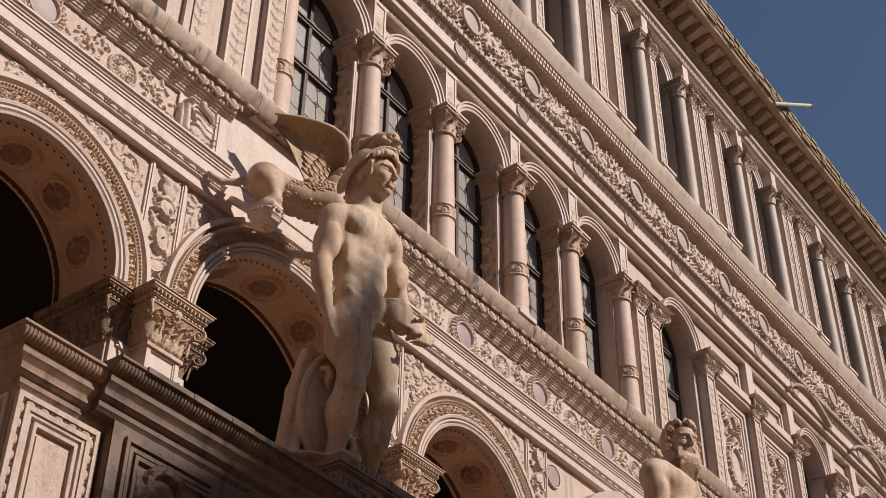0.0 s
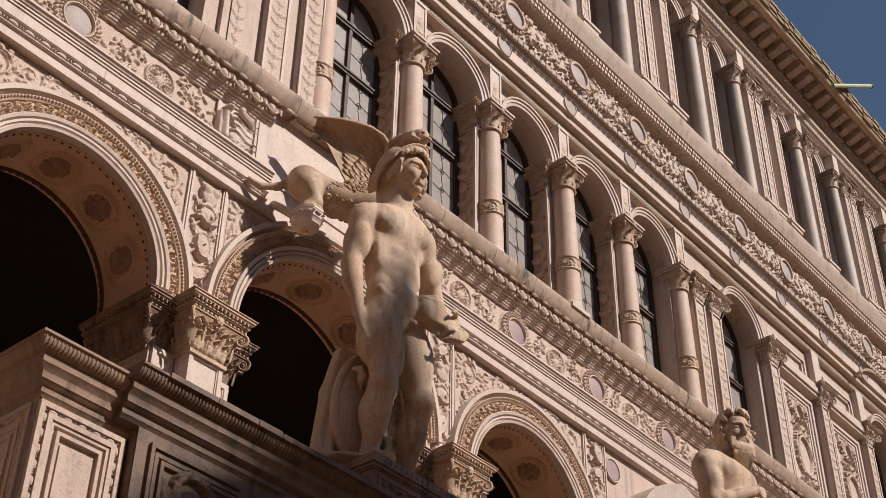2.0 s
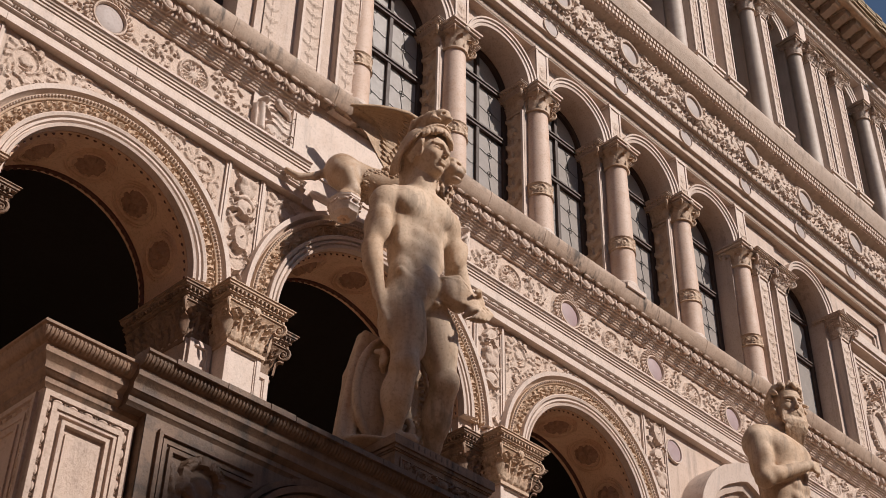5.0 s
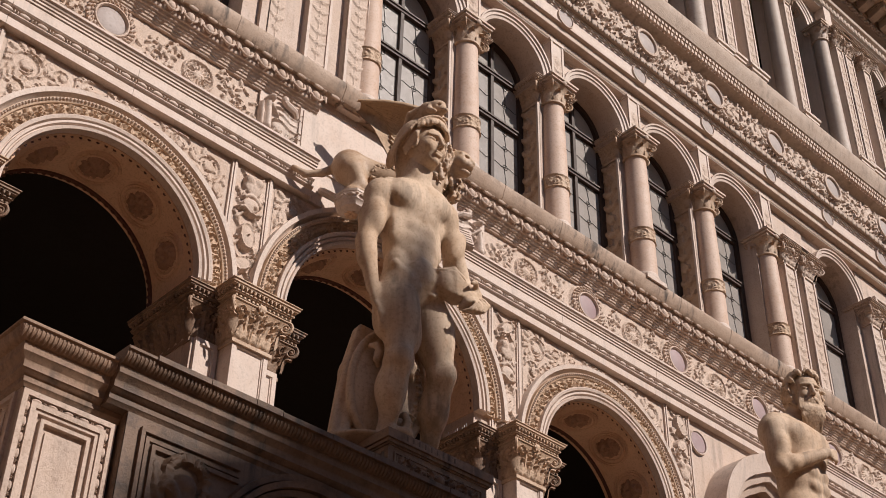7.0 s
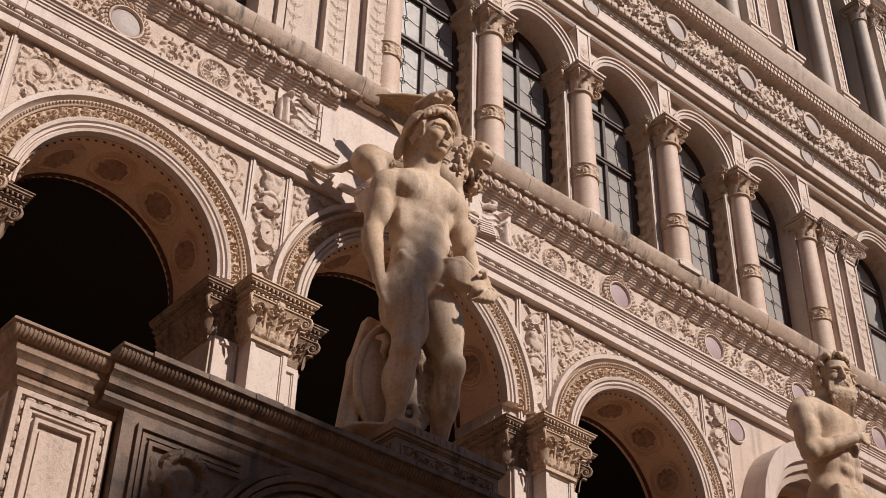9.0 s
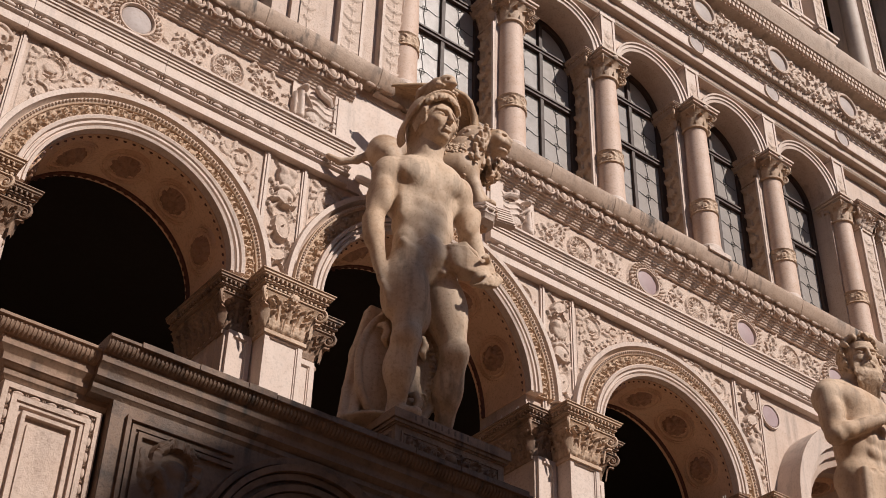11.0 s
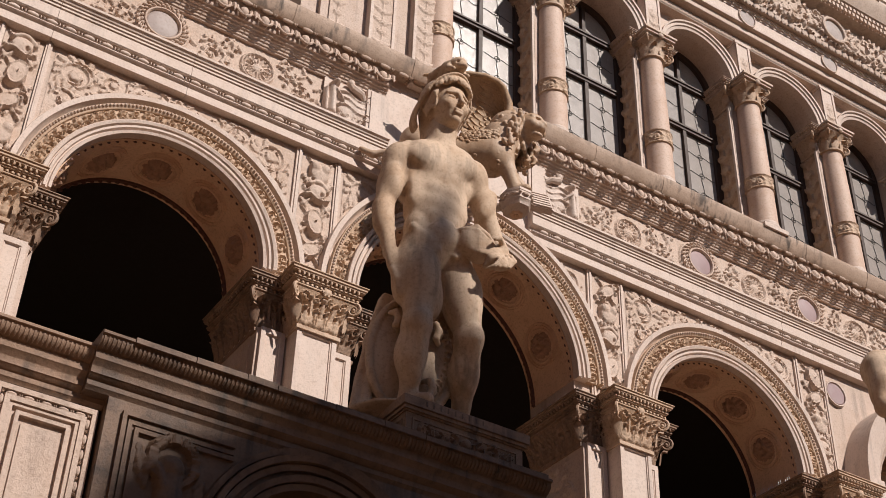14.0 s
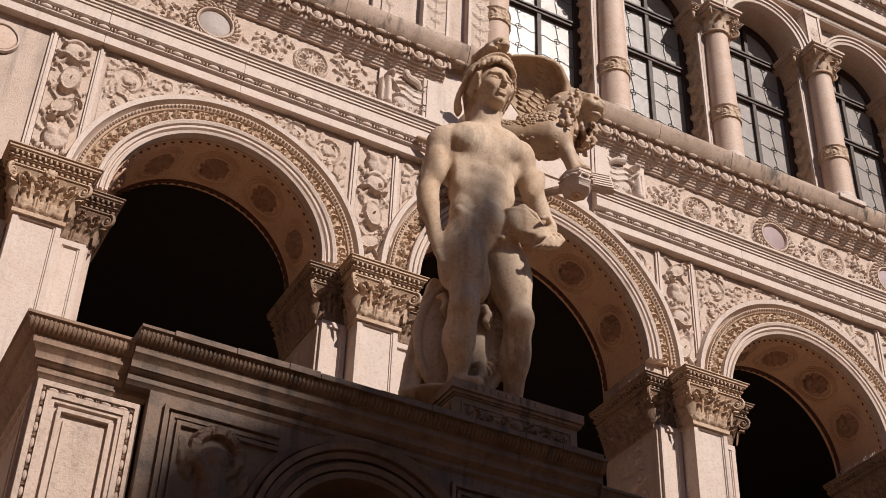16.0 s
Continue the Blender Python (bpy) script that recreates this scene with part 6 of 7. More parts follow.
for s, z in ((-1, 8.93), (1, 9.00)):
    f.egg((-0.885 + s * 0.153, -2.822, z), (0.182, 0.10, 0.118), 0.035, (0, -s * 18 - 8, 0))
    f.egg((-0.885 + s * 0.27, -2.66, z - 0.10), (0.08, 0.14, 0.24), 0.05, (0, s * 10, 0))
    f.egg((-0.885 + s * 0.14, -2.79, z + 0.10), (0.16, 0.10, 0.13), 0.08, (0, -s * 8 - 8, 0))
    f.limb((-0.885 + s * 0.03, -2.81, z + 0.17), (-0.885 + s * 0.30, -2.75, z + 0.19), 0.026, 0.024, 0.03)
    for q in range(3):
        f.egg((-0.895 + s * 0.070, -2.845, 8.66 - 0.135 * q), (0.076, 0.048, 0.070), 0.04)
        f.egg((-0.895 + s * 0.21, -2.79, 8.72 - 0.085 * q), (0.055, 0.018, 0.032), 0.07, (0, s * 28, 0))
    f.egg((-0.885 + s * 0.20, -2.755, 8.29), (0.08, 0.10, 0.11), 0.06)
    f.limb((-0.88 + s * 0.27, -2.83, 8.23), (-0.88 + s * 0.08, -2.91, 8.03), 0.028, 0.020, 0.04)
f.egg((-0.885, -2.895, 8.22), (0.13, 0.05, 0.13), 0.05)
f.egg((-0.893, -2.945, 8.325), (0.016, 0.016, 0.018), 0.008, cut=True)
f.limb((-0.887, -2.925, 8.98), (-0.893, -2.91, 8.40), 0.008, 0.006, 0.02, cut=True)
# neck and head
f.limb((-0.885, -2.70, 9.05), (-0.868, -2.78, 9.42), 0.135, 0.112, 0.06)
f.limb((-1.15, -2.66, 9.03), (-0.89, -2.68, 9.24), 0.085, 0.07, 0.08)
f.limb((-0.60, -2.68, 9.15), (-0.84, -2.69, 9.27), 0.085, 0.07, 0.08)
for s in (-0.06, 0.05):
    f.limb((-0.875 + s * 0.35, -2.835, 9.12), (-0.845 + s * 1.8, -2.78, 9.42), 0.022, 0.026, 0.03)
body = f
f = Field((-1.30, -3.28, 9.25), (-0.38, -2.42, 10.20), 0.0085)
f.limb((-0.875, -2.72, 9.27), (-0.868, -2.78, 9.42), 0.118, 0.112, 0.05)
at, yaw = head(f, (-0.868, -2.83, 9.585), (0.08, -0.997), 1.0, 4)
rr = random.Random(3)
for k in range(15):
    a = -1.15 + 2.3 * k / 14
    e = rr.choice((-1, 1)) * 0.02
    p = [(0.150 + 0.022 * g, 0.20 - 0.055 * g, e * g) for g in (0.0, 0.6, 1.0)]
    f.chain([at(r * math.cos(a) + 0.012, (r + 0.01) * math.sin(a) + w_, u + 0.025 - 0.05 * abs(a) ** 2) for r, u, w_ in p], [0.024, 0.022, 0.009], 0.005)
for q in (-1, 1):
    for k in range(13):
        g = k / 12
        f.chain([at(0.055 - 0.10 * g, q * 0.148, 0.11 - 0.10 * g), at(0.05 - 0.12 * g, q * 0.172, 0.065 - 0.12 * g), at(0.06 - 0.12 * g, q * 0.158, 0.025 - 0.14 * g)], [0.020, 0.021, 0.008], 0.004)
# helmet: bowl behind the head, raised brim round the face, neck guard and crest
f.egg(at(-0.085, 0, 0.13), (0.20, 0.195, 0.215), 0.02, (0, 0, yaw))
f.limb(at(-0.17, 0, 0.1), at(-0.19, 0, -0.20), 0.16, 0.10, 0.05)
for wide, back, rad in ((0.226, -0.002, 0.009), (0.218, 0.020, 0.013), (0.208, 0.044, 0.016), (0.199, 0.070, 0.018), (0.19, 0.097, 0.02)):
    ring = [at(0.09 - back - 0.075 * math.cos(2 * t) - 0.30 * max(0, 0.25 - math.sin(t)), wide * math.cos(t), 0.03 + (wide + 0.02) * math.sin(t)) for t in (math.pi * (-0.26 + 1.52 * k / 36) for k in range(37))]
    f.chain(ring, [rad] * 37, 0.016)
f.chain([at(0.15, 0, 0.38), at(0.10, 0, 0.42), at(0.0, 0, 0.43), at(-0.12, 0, 0.38), at(-0.22, 0, 0.27), at(-0.28, 0, 0.10)], [0.05, 0.07, 0.085, 0.075, 0.06, 0.03], 0.03)
f.limb(at(0.17, 0, 0.365), at(0.215, 0, 0.345), 0.038, 0.022, 0.02)
f.egg(at(0.13, 0, 0.43), (0.06, 0.055, 0.045), 0.02, (0, 0, yaw))
for q in (-1, 1):
    f.chain([at(0.07, q * 0.06, 0.42), at(0.09, q * 0.085, 0.36), at(0.15, q * 0.075, 0.32)], [0.03, 0.028, 0.02], 0.012)
    f.chain([at(-0.05, q * 0.07, 0.44), at(-0.13, q * 0.10, 0.40), at(-0.20, q * 0.09, 0.30)], [0.03, 0.03, 0.015], 0.012)
    f.egg(at(0.165, q * 0.045, 0.405), (0.018, 0.014, 0.014), 0.006, cut=True)
for k in range(34):
    t = rr.random()
    f.chain([at(0.12 - 0.30 * t, rr.uniform(-0.06, 0.06), 0.455 - 0.10 * t * t + rr.uniform(-0.03, 0.02)), at(0.07 - 0.30 * t, rr.uniform(-0.07, 0.07), 0.46 - 0.12 * t * t)], [0.022, 0.010], 0.006)
face, f = f, body
# his right arm hanging
f.egg((-1.215, -2.68, 8.97), (0.135, 0.14, 0.155), 0.04)
f.limb((-1.25, -2.69, 8.92), (-1.335, -2.68, 8.42), 0.105, 0.078, 0.05)
f.egg((-1.285, -2.745, 8.67), (0.072, 0.075, 0.16), 0.04)
f.egg((-1.30, -2.625, 8.68), (0.07, 0.065, 0.16), 0.04)
f.limb((-1.335, -2.68, 8.42), (-1.285, -2.74, 7.96), 0.082, 0.052, 0.04)
f.egg((-1.345, -2.70, 8.30), (0.078, 0.08, 0.15), 0.04)
f.egg((-1.26, -2.76, 7.86), (0.055, 0.042, 0.10), 0.03, (0, -20, 0))
for k in range(4):
    f.chain([(-1.285 + 0.033 * k, -2.79, 7.80), (-1.265 + 0.038 * k, -2.82, 7.70), (-1.225 + 0.034 * k, -2.80, 7.59)], [0.020, 0.018, 0.013], 0.008)
f.chain([(-1.20, -2.80, 7.88), (-1.13, -2.83, 7.80), (-1.12, -2.83, 7.74)], [0.023, 0.02, 0.016], 0.012)
# his left arm, bent to gather the cloth
f.egg((-0.545, -2.72, 9.07), (0.135, 0.14, 0.155), 0.04)
f.limb((-0.51, -2.72, 9.02), (-0.285, -2.72, 8.44), 0.105, 0.076, 0.05)
f.egg((-0.42, -2.775, 8.80), (0.072, 0.072, 0.17), 0.04, (0, 21, 0))
f.egg((-0.37, -2.67, 8.74), (0.065, 0.065, 0.18), 0.05, (0, 21, 0))
f.limb((-0.285, -2.72, 8.44), (-0.41, -2.97, 8.22), 0.078, 0.054, 0.05)
f.egg((-0.45, -3.03, 8.15), (0.062, 0.055, 0.085), 0.025)
for k in range(4):
    f.chain([(-0.39 - 0.044 * k, -3.07, 8.11 - 0.014 * k), (-0.40 - 0.046 * k, -3.135, 8.02 - 0.016 * k), (-0.45 - 0.046 * k, -3.13, 7.94 - 0.012 * k), (-0.51 - 0.04 * k, -3.08, 7.92 - 0.01 * k)], [0.020, 0.020, 0.017, 0.012], 0.003)
f.chain([(-0.46, -3.06, 8.20), (-0.53, -3.12, 8.20), (-0.58, -3.13, 8.16)], [0.024, 0.021, 0.016], 0.008)
# the gathered cloth: a full bag with folds drawn towards the hand
f.egg((-0.69, -2.955, 8.19), (0.10, 0.085, 0.13), 0.03, (0, 12, 0))
f.egg((-0.635, -2.98, 8.09), (0.085, 0.075, 0.085), 0.03, (0, 20, 0))
for k in range(7):
    g = k / 6
    f.chain([(-0.785 + 0.05 * g, -2.955 - 0.04 * g, 8.29 - 0.20 * g), (-0.68 + 0.02 * g, -3.035, 8.26 - 0.20 * g), (-0.57, -3.055, 8.18 - 0.11 * g), (-0.48, -3.05, 8.13 - 0.03 * g)], [0.010, 0.022, 0.018, 0.014], 0.006)
f.chain([(-0.78, -2.93, 8.28), (-0.67, -3.01, 8.31), (-0.57, -3.01, 8.27), (-0.48, -2.98, 8.20)], [0.024, 0.028, 0.026, 0.022], 0.008)
f.chain([(-0.50, -3.05, 8.10), (-0.56, -3.06, 8.02), (-0.60, -3.02, 7.96)], [0.045, 0.04, 0.02], 0.02)
# legs
f.limb((-1.02, -2.74, 8.06), (-1.08, -2.86, 7.36), 0.175, 0.105, 0.07)
f.egg((-1.05, -2.86, 7.74), (0.14, 0.12, 0.28), 0.05)
f.egg((-0.95, -2.82, 7.62), (0.09, 0.10, 0.18), 0.04)
f.egg((-1.16, -2.76, 7.80), (0.085, 0.13, 0.26), 0.05)
f.egg((-1.085, -2.915, 7.34), (0.075, 0.07, 0.085), 0.025)
f.limb((-1.08, -2.95, 7.27), (-1.045, -2.80, 6.90), 0.03, 0.02, 0.04)
f.limb((-1.08, -2.84, 7.30), (-1.04, -2.70, 6.83), 0.112, 0.068, 0.06)
f.egg((-1.075, -2.76, 7.12), (0.118, 0.125, 0.19), 0.05)
f.limb((-1.03, -2.68, 6.78), (-0.96, -2.84, 6.745), 0.075, 0.05, 0.04)
f.limb((-0.70, -2.70, 8.08), (-0.585, -2.80, 7.44), 0.17, 0.105, 0.07)
f.egg((-0.64, -2.78, 7.78), (0.155, 0.155, 0.28), 0.07)
f.egg((-0.585, -2.865, 7.43), (0.075, 0.07, 0.085), 0.025)
f.limb((-0.58, -2.90, 7.36), (-0.51, -2.66, 6.92), 0.03, 0.02, 0.04)
f.limb((-0.585, -2.78, 7.38), (-0.50, -2.56, 6.86), 0.112, 0.068, 0.06)
f.egg((-0.555, -2.68, 7.18), (0.115, 0.125, 0.19), 0.05)
f.limb((-0.50, -2.54, 6.80), (-0.40, -2.70, 6.745), 0.075, 0.05, 0.04)
# oval shield leaning behind the legs
f.egg((-0.93, -2.53, 7.26), (0.37, 0.10, 0.54), 0.02, (0, 14, 0))
for k in range(44):
    a = 2 * math.pi * k / 44
    a2 = 2 * math.pi * (k + 1) / 44
    c14, s14 = math.cos(radians(14)), math.sin(radians(14))
    p = [(-0.93 + 0.365 * math.cos(t) * c14 + 0.535 * math.sin(t) * s14, -2.565, 7.26 - 0.365 * math.cos(t) * s14 + 0.535 * math.sin(t) * c14) for t in (a, a2)]
    f.limb(p[0], p[1], 0.030, 0.030, 0.010)
    q = [(-0.93 + 0.30 * math.cos(t) * c14 + 0.46 * math.sin(t) * s14, -2.605, 7.26 - 0.30 * math.cos(t) * s14 + 0.46 * math.sin(t) * c14) for t in (a, a2)]
    if k < 10 or k > 34:
        # engraved border of small scrolls on the far side
        f.limb(q[0], q[1], 0.008, 0.008, 0.004)
        for e in (0.24, 0.27):
            f.egg((-0.93 + (e + 0.01) * math.cos(a) * c14 + (e + 0.17) * math.sin(a) * s14, -2.615, 7.26 - e * math.cos(a) * s14 + (e + 0.16) * math.sin(a) * c14), (0.016, 0.012, 0.018), 0.004)
for sx, sz in ((-1.155, 7.43), (-0.80, 7.45), (-0.84, 6.94)):
    f.chain([(sx - 0.035, -2.64, sz + 0.08), (sx - 0.02, -2.70, sz + 0.06), (sx, -2.71, sz), (sx - 0.02, -2.70, sz - 0.06), (sx + 0.03, -2.66, sz - 0.08)], [0.022, 0.026, 0.028, 0.026, 0.02], 0.010)
    f.egg((sx + 0.03, -2.66, sz + 0.02), (0.035, 0.04, 0.06), 0.012)
# drapery falling behind to the block
f.chain([(-1.10, -2.38, 7.78), (-1.14, -2.36, 7.4), (-1.18, -2.36, 6.76)], [0.06, 0.10, 0.13], 0.03)
for k in range(8):
    x = -1.33 + 0.055 * k
    y = -2.43 - 0.045 * (k % 2)
    f.chain([(-1.13 + 0.025 * k, -2.43, 7.80), (x + 0.10, y, 7.4), (x + 0.03, y, 7.0), (x, y - 0.02, 6.74)], [0.03, 0.036, 0.040, 0.046], 0.010)
f.egg((-0.85, -2.45, 6.74), (0.5, 0.34, 0.05), 0.03)
statue("statue", "weathered marble statue of a helmeted youth with shield and drapery", f, face)

# the bearded statue on the far side of the stair
f = Field((3.85, -3.45, 6.66), (5.5, -2.0, 10.05), 0.0145)
cx = 4.62
f.egg((cx - 0.05, -2.72, 8.78), (0.38, 0.27, 0.36), 0.12)
f.egg((cx - 0.20, -2.86, 8.88), (0.21, 0.12, 0.15), 0.08)
f.egg((cx + 0.12, -2.86, 8.88), (0.20, 0.12, 0.15), 0.08)
f.limb((cx - 0.05, -2.70, 9.12), (cx - 0.36, -2.70, 9.02), 0.12, 0.12, 0.10)
f.limb((cx + 0.05, -2.70, 9.12), (cx + 0.33, -2.69, 9.02), 0.12, 0.12, 0.10)
f.egg((cx - 0.02, -2.72, 8.40), (0.31, 0.23, 0.30), 0.10)
f.egg((cx - 0.02, -2.72, 8.10), (0.33, 0.23, 0.22), 0.10)
for q in range(3):
    for s in (-1, 1):
        f.egg((cx - 0.02 + s * 0.08, -2.92, 8.30 + 0.15 * q), (0.075, 0.05, 0.07), 0.04)
f.limb((cx, -2.72, 9.0), (cx + 0.02, -2.80, 9.34), 0.16, 0.13, 0.08)
body = f
f = Field((4.18, -3.36, 8.72), (5.12, -2.45, 9.92), 0.0095)
f.limb((cx, -2.74, 9.15), (cx + 0.02, -2.80, 9.34), 0.145, 0.13, 0.05)
at, yaw = head(f, (cx + 0.03, -2.87, 9.45), (-0.46, -0.888), 1.04, 8)
for k in range(420):
    a, u = rr.uniform(0.0, 2 * math.pi), rr.uniform(-0.19, 0.24)
    front = math.cos(a)
    if front > 0.15 and u < 0.15 + 0.06 * front:
        continue
    q = math.sqrt(max(0.05, 1 - ((u - 0.04) / 0.235) ** 2))
    sw = rr.choice((-1, 1)) * rr.uniform(0.15, 0.4)
    f.chain([at(0.165 * q * math.cos(a) - 0.01, 0.15 * q * math.sin(a), u), at(0.215 * q * math.cos(a + 0.4 * sw), 0.20 * q * math.sin(a + 0.4 * sw), u + 0.012), at(0.232 * q * math.cos(a + sw), 0.215 * q * math.sin(a + sw), u - 0.022), at(0.21 * q * math.cos(a + 1.3 * sw), 0.20 * q * math.sin(a + 1.3 * sw), u - 0.05)], [0.019, 0.020, 0.016, 0.006], 0.004)
for k in range(90):
    l = rr.uniform(-0.125, 0.125)
    e, g = rr.uniform(-0.03, 0.03), rr.uniform(0.0, 1.0)
    f.chain([at(0.150 - 2.6 * l * l, l, -0.135 - 0.2 * g * (0.13 - abs(l)) + 1.0 * abs(l) * (0.4 + 0.6 * g)), at(0.188 - 1.6 * l * l, l * 0.95 + e, -0.20 - 0.05 * g), at(0.185 - g * 0.03, l * 0.85 - e, -0.27 - 0.07 * g), at(0.15 - 0.05 * g, l * 0.75 + e, -0.33 - 0.12 * g), at(0.11 - 0.05 * g, l * 0.7 - e, -0.38 - 0.2 * g)], [0.014, 0.018, 0.018, 0.015, 0.005], 0.003)
for q in (-1, 1):
    for k in range(4):
        f.chain([at(0.185, q * 0.010, -0.085 - 0.007 * k), at(0.178, q * 0.05, -0.098 - 0.010 * k), at(0.15, q * 0.10, -0.15 - 0.014 * k), at(0.15, q * 0.115, -0.20 - 0.02 * k)], [0.009, 0.013, 0.012, 0.005], 0.003)
face, f = f, body
f.egg((cx - 0.41, -2.71, 8.90), (0.15, 0.16, 0.19), 0.05)
f.limb((cx - 0.44, -2.72, 8.88), (cx - 0.50, -2.80, 8.42), 0.125, 0.095, 0.07)
f.egg((cx - 0.47, -2.82, 8.66), (0.088, 0.085, 0.17), 0.04)
f.egg((cx - 0.45, -2.70, 8.62), (0.08, 0.08, 0.17), 0.04)
f.limb((cx - 0.50, -2.80, 8.42), (cx - 0.10, -3.04, 8.62), 0.098, 0.062, 0.05)
f.egg((cx - 0.40, -2.88, 8.48), (0.12, 0.09, 0.08), 0.03, (0, -25, 0))
f.egg((cx - 0.02, -3.06, 8.66), (0.085, 0.055, 0.06), 0.03)
for k in range(4):
    f.chain([(cx + 0.03, -3.09, 8.70 - 0.032 * k), (cx + 0.10, -3.09, 8.71 - 0.034 * k), (cx + 0.14, -3.05, 8.70 - 0.034 * k)], [0.022, 0.020, 0.014], 0.008)
f.egg((cx + 0.36, -2.68, 8.95), (0.16, 0.16, 0.18), 0.06)
f.limb((cx + 0.40, -2.66, 8.9), (cx + 0.48, -2.5, 8.42), 0.13, 0.095, 0.06)
f.limb((cx + 0.48, -2.5, 8.42), (cx + 0.40, -2.55, 8.0), 0.095, 0.065, 0.05)
for k in range(12):
    a = k / 11
    f.chain([(cx - 0.3 + 0.6 * a, -2.92 - 0.05 * math.sin(a * 3.1), 8.05 - 0.05 * (k % 2)), (cx - 0.3 + 0.62 * a, -2.9, 7.7), (cx - 0.25 + 0.5 * a, -2.8, 7.0)], [0.05, 0.06, 0.06], 0.03)
for s in (-1, 1):
    f.limb((cx + s * 0.17, -2.70, 8.05), (cx + s * 0.2, -2.78, 7.38), 0.2, 0.125, 0.08)
    f.limb((cx + s * 0.2, -2.78, 7.36), (cx + s * 0.2, -2.64, 6.84), 0.12, 0.075, 0.06)
    f.limb((cx + s * 0.2, -2.62, 6.79), (cx + s * 0.26, -2.84, 6.75), 0.08, 0.055, 0.04)
f.egg((cx, -2.5, 6.74), (0.5, 0.38, 0.05), 0.03)
statue("statue", "weathered marble statue of a bearded man with bare torso", f, face)

# ---- the winged lion over the middle arch ----
f = Field((-0.1, -0.95, 11.3), (2.35, 0.62, 13.2), 0.014)
f.limb((0.55, 0.08, 12.0), (0.92, -0.14, 11.86), 0.20, 0.19, 0.08)
f.limb((0.92, -0.14, 11.86), (1.26, -0.36, 11.84), 0.19, 0.24, 0.08)
f.egg((0.52, 0.03, 11.95), (0.20, 0.18, 0.22), 0.06)
f.limb((0.50, -0.05, 11.86), (0.60, -0.08, 11.66), 0.14, 0.09, 0.05)
f.limb((0.60, -0.08, 11.66), (0.50, -0.05, 11.54), 0.085, 0.075, 0.04)
f.limb((0.50, -0.06, 11.52), (0.58, -0.16, 11.50), 0.075, 0.06, 0.03)
f.egg((0.62, -0.02, 11.86), (0.11, 0.13, 0.17), 0.06)
f.limb((1.34, -0.44, 11.98), (1.42, -0.47, 11.62), 0.12, 0.085, 0.05)
f.limb((1.42, -0.47, 11.62), (1.50, -0.50, 11.36), 0.08, 0.08, 0.04)
f.limb((1.50, -0.52, 11.34), (1.55, -0.62, 11.33), 0.075, 0.06, 0.03)
f.limb((1.46, -0.30, 11.90), (1.60, -0.32, 11.68), 0.10, 0.075, 0.05)
f.limb((1.60, -0.32, 11.68), (1.74, -0.36, 11.56), 0.075, 0.06, 0.04)
f.chain([(0.46, 0.12, 12.0), (0.30, 0.25, 11.88), (0.14, 0.36, 11.84), (0.02, 0.42, 11.9)], [0.06, 0.045, 0.04, 0.035], 0.03)
f.egg((1.38, -0.37, 12.10), (0.24, 0.23, 0.28), 0.08)
df = Vector((0.42, -0.89, -0.14)).normalized()
de = Vector((-df.y, df.x, 0)).normalized()
body = f
f = Field((1.02, -0.98, 11.85), (2.12, 0.10, 12.95), 0.0105)
f.egg((1.47, -0.41, 12.27), (0.25, 0.24, 0.27), 0.05)
hc = Vector((1.61, -0.54, 12.29))


def lh(a, l, u):
    return tuple(hc + a * df + l * de + Vector((0, 0, u)))


ly = math.degrees(math.atan2(df.y, df.x))
f.egg(lh(0.06, 0, 0.02), (0.17, 0.15, 0.17), 0.04, (0, 0, ly))
f.egg(lh(0.17, 0, -0.035), (0.09, 0.085, 0.07), 0.03, (0, 0, ly))
f.egg(lh(0.14, 0, -0.135), (0.075, 0.07, 0.04), 0.02, (0, 12, ly))
f.egg(lh(0.20, 0, -0.095), (0.075, 0.055, 0.018), 0.008, (0, 0, ly), True)
f.egg(lh(0.25, 0, 0.0), (0.025, 0.04, 0.028), 0.012, (0, 0, ly))
f.limb(lh(0.13, 0, 0.13), lh(0.235, 0, 0.02), 0.045, 0.03, 0.03)
for q in (-1, 1):
    f.limb(lh(0.16, q * 0.03, 0.10), lh(0.15, q * 0.11, 0.085), 0.03, 0.024, 0.02)
    f.egg(lh(0.20, q * 0.065, 0.055), (0.028, 0.034, 0.022), 0.014, (0, 0, ly), True)
    f.egg(lh(0.14, q * 0.11, -0.02), (0.06, 0.045, 0.06), 0.03, (0, 0, ly))
rr = random.Random(8)
for k in range(520):
    t = rr.random() ** 1.3
    c = Vector((1.55, -0.42, 12.32)).lerp(Vector((1.50, -0.44, 11.90)), t)
    d = Vector((rr.gauss(0, 1), rr.gauss(0, 1), rr.gauss(0, 1))).normalized()
    if d.dot(df) > 0.66 - 0.25 * t:
        continue
    p = c + (0.25 + 0.02 * t) * d
    sw = 0.03 * de * rr.choice((-1, 1))
    f.chain([tuple(p), tuple(p + Vector((0, 0, -0.045)) + 0.03 * d + sw), tuple(p + Vector((0, 0, -0.10)) + 0.01 * d), tuple(p + Vector((0, 0, -0.13)) - 0.01 * d + sw)], [0.021, 0.027, 0.022, 0.008], 0.002)
vs, fs = body.mesh()
v2, f2 = f.mesh()
n = len(vs)
vs = [tuple(p) for p in vs] + [tuple(p) for p in v2]
fs = [tuple(q) for q in fs] + [tuple(n + i for i in q) for q in f2]
w = Buf()


def curl(p, d, r):
    """A small tight curl of fur at p that stands out along d."""
    p, d = Vector(p), Vector(d).normalized()
    rot = d.to_track_quat("Z", "Y").to_matrix()
    w.ball(p, (r * 1.1, r * 0.85, r * 0.75), 7, 5, rot)


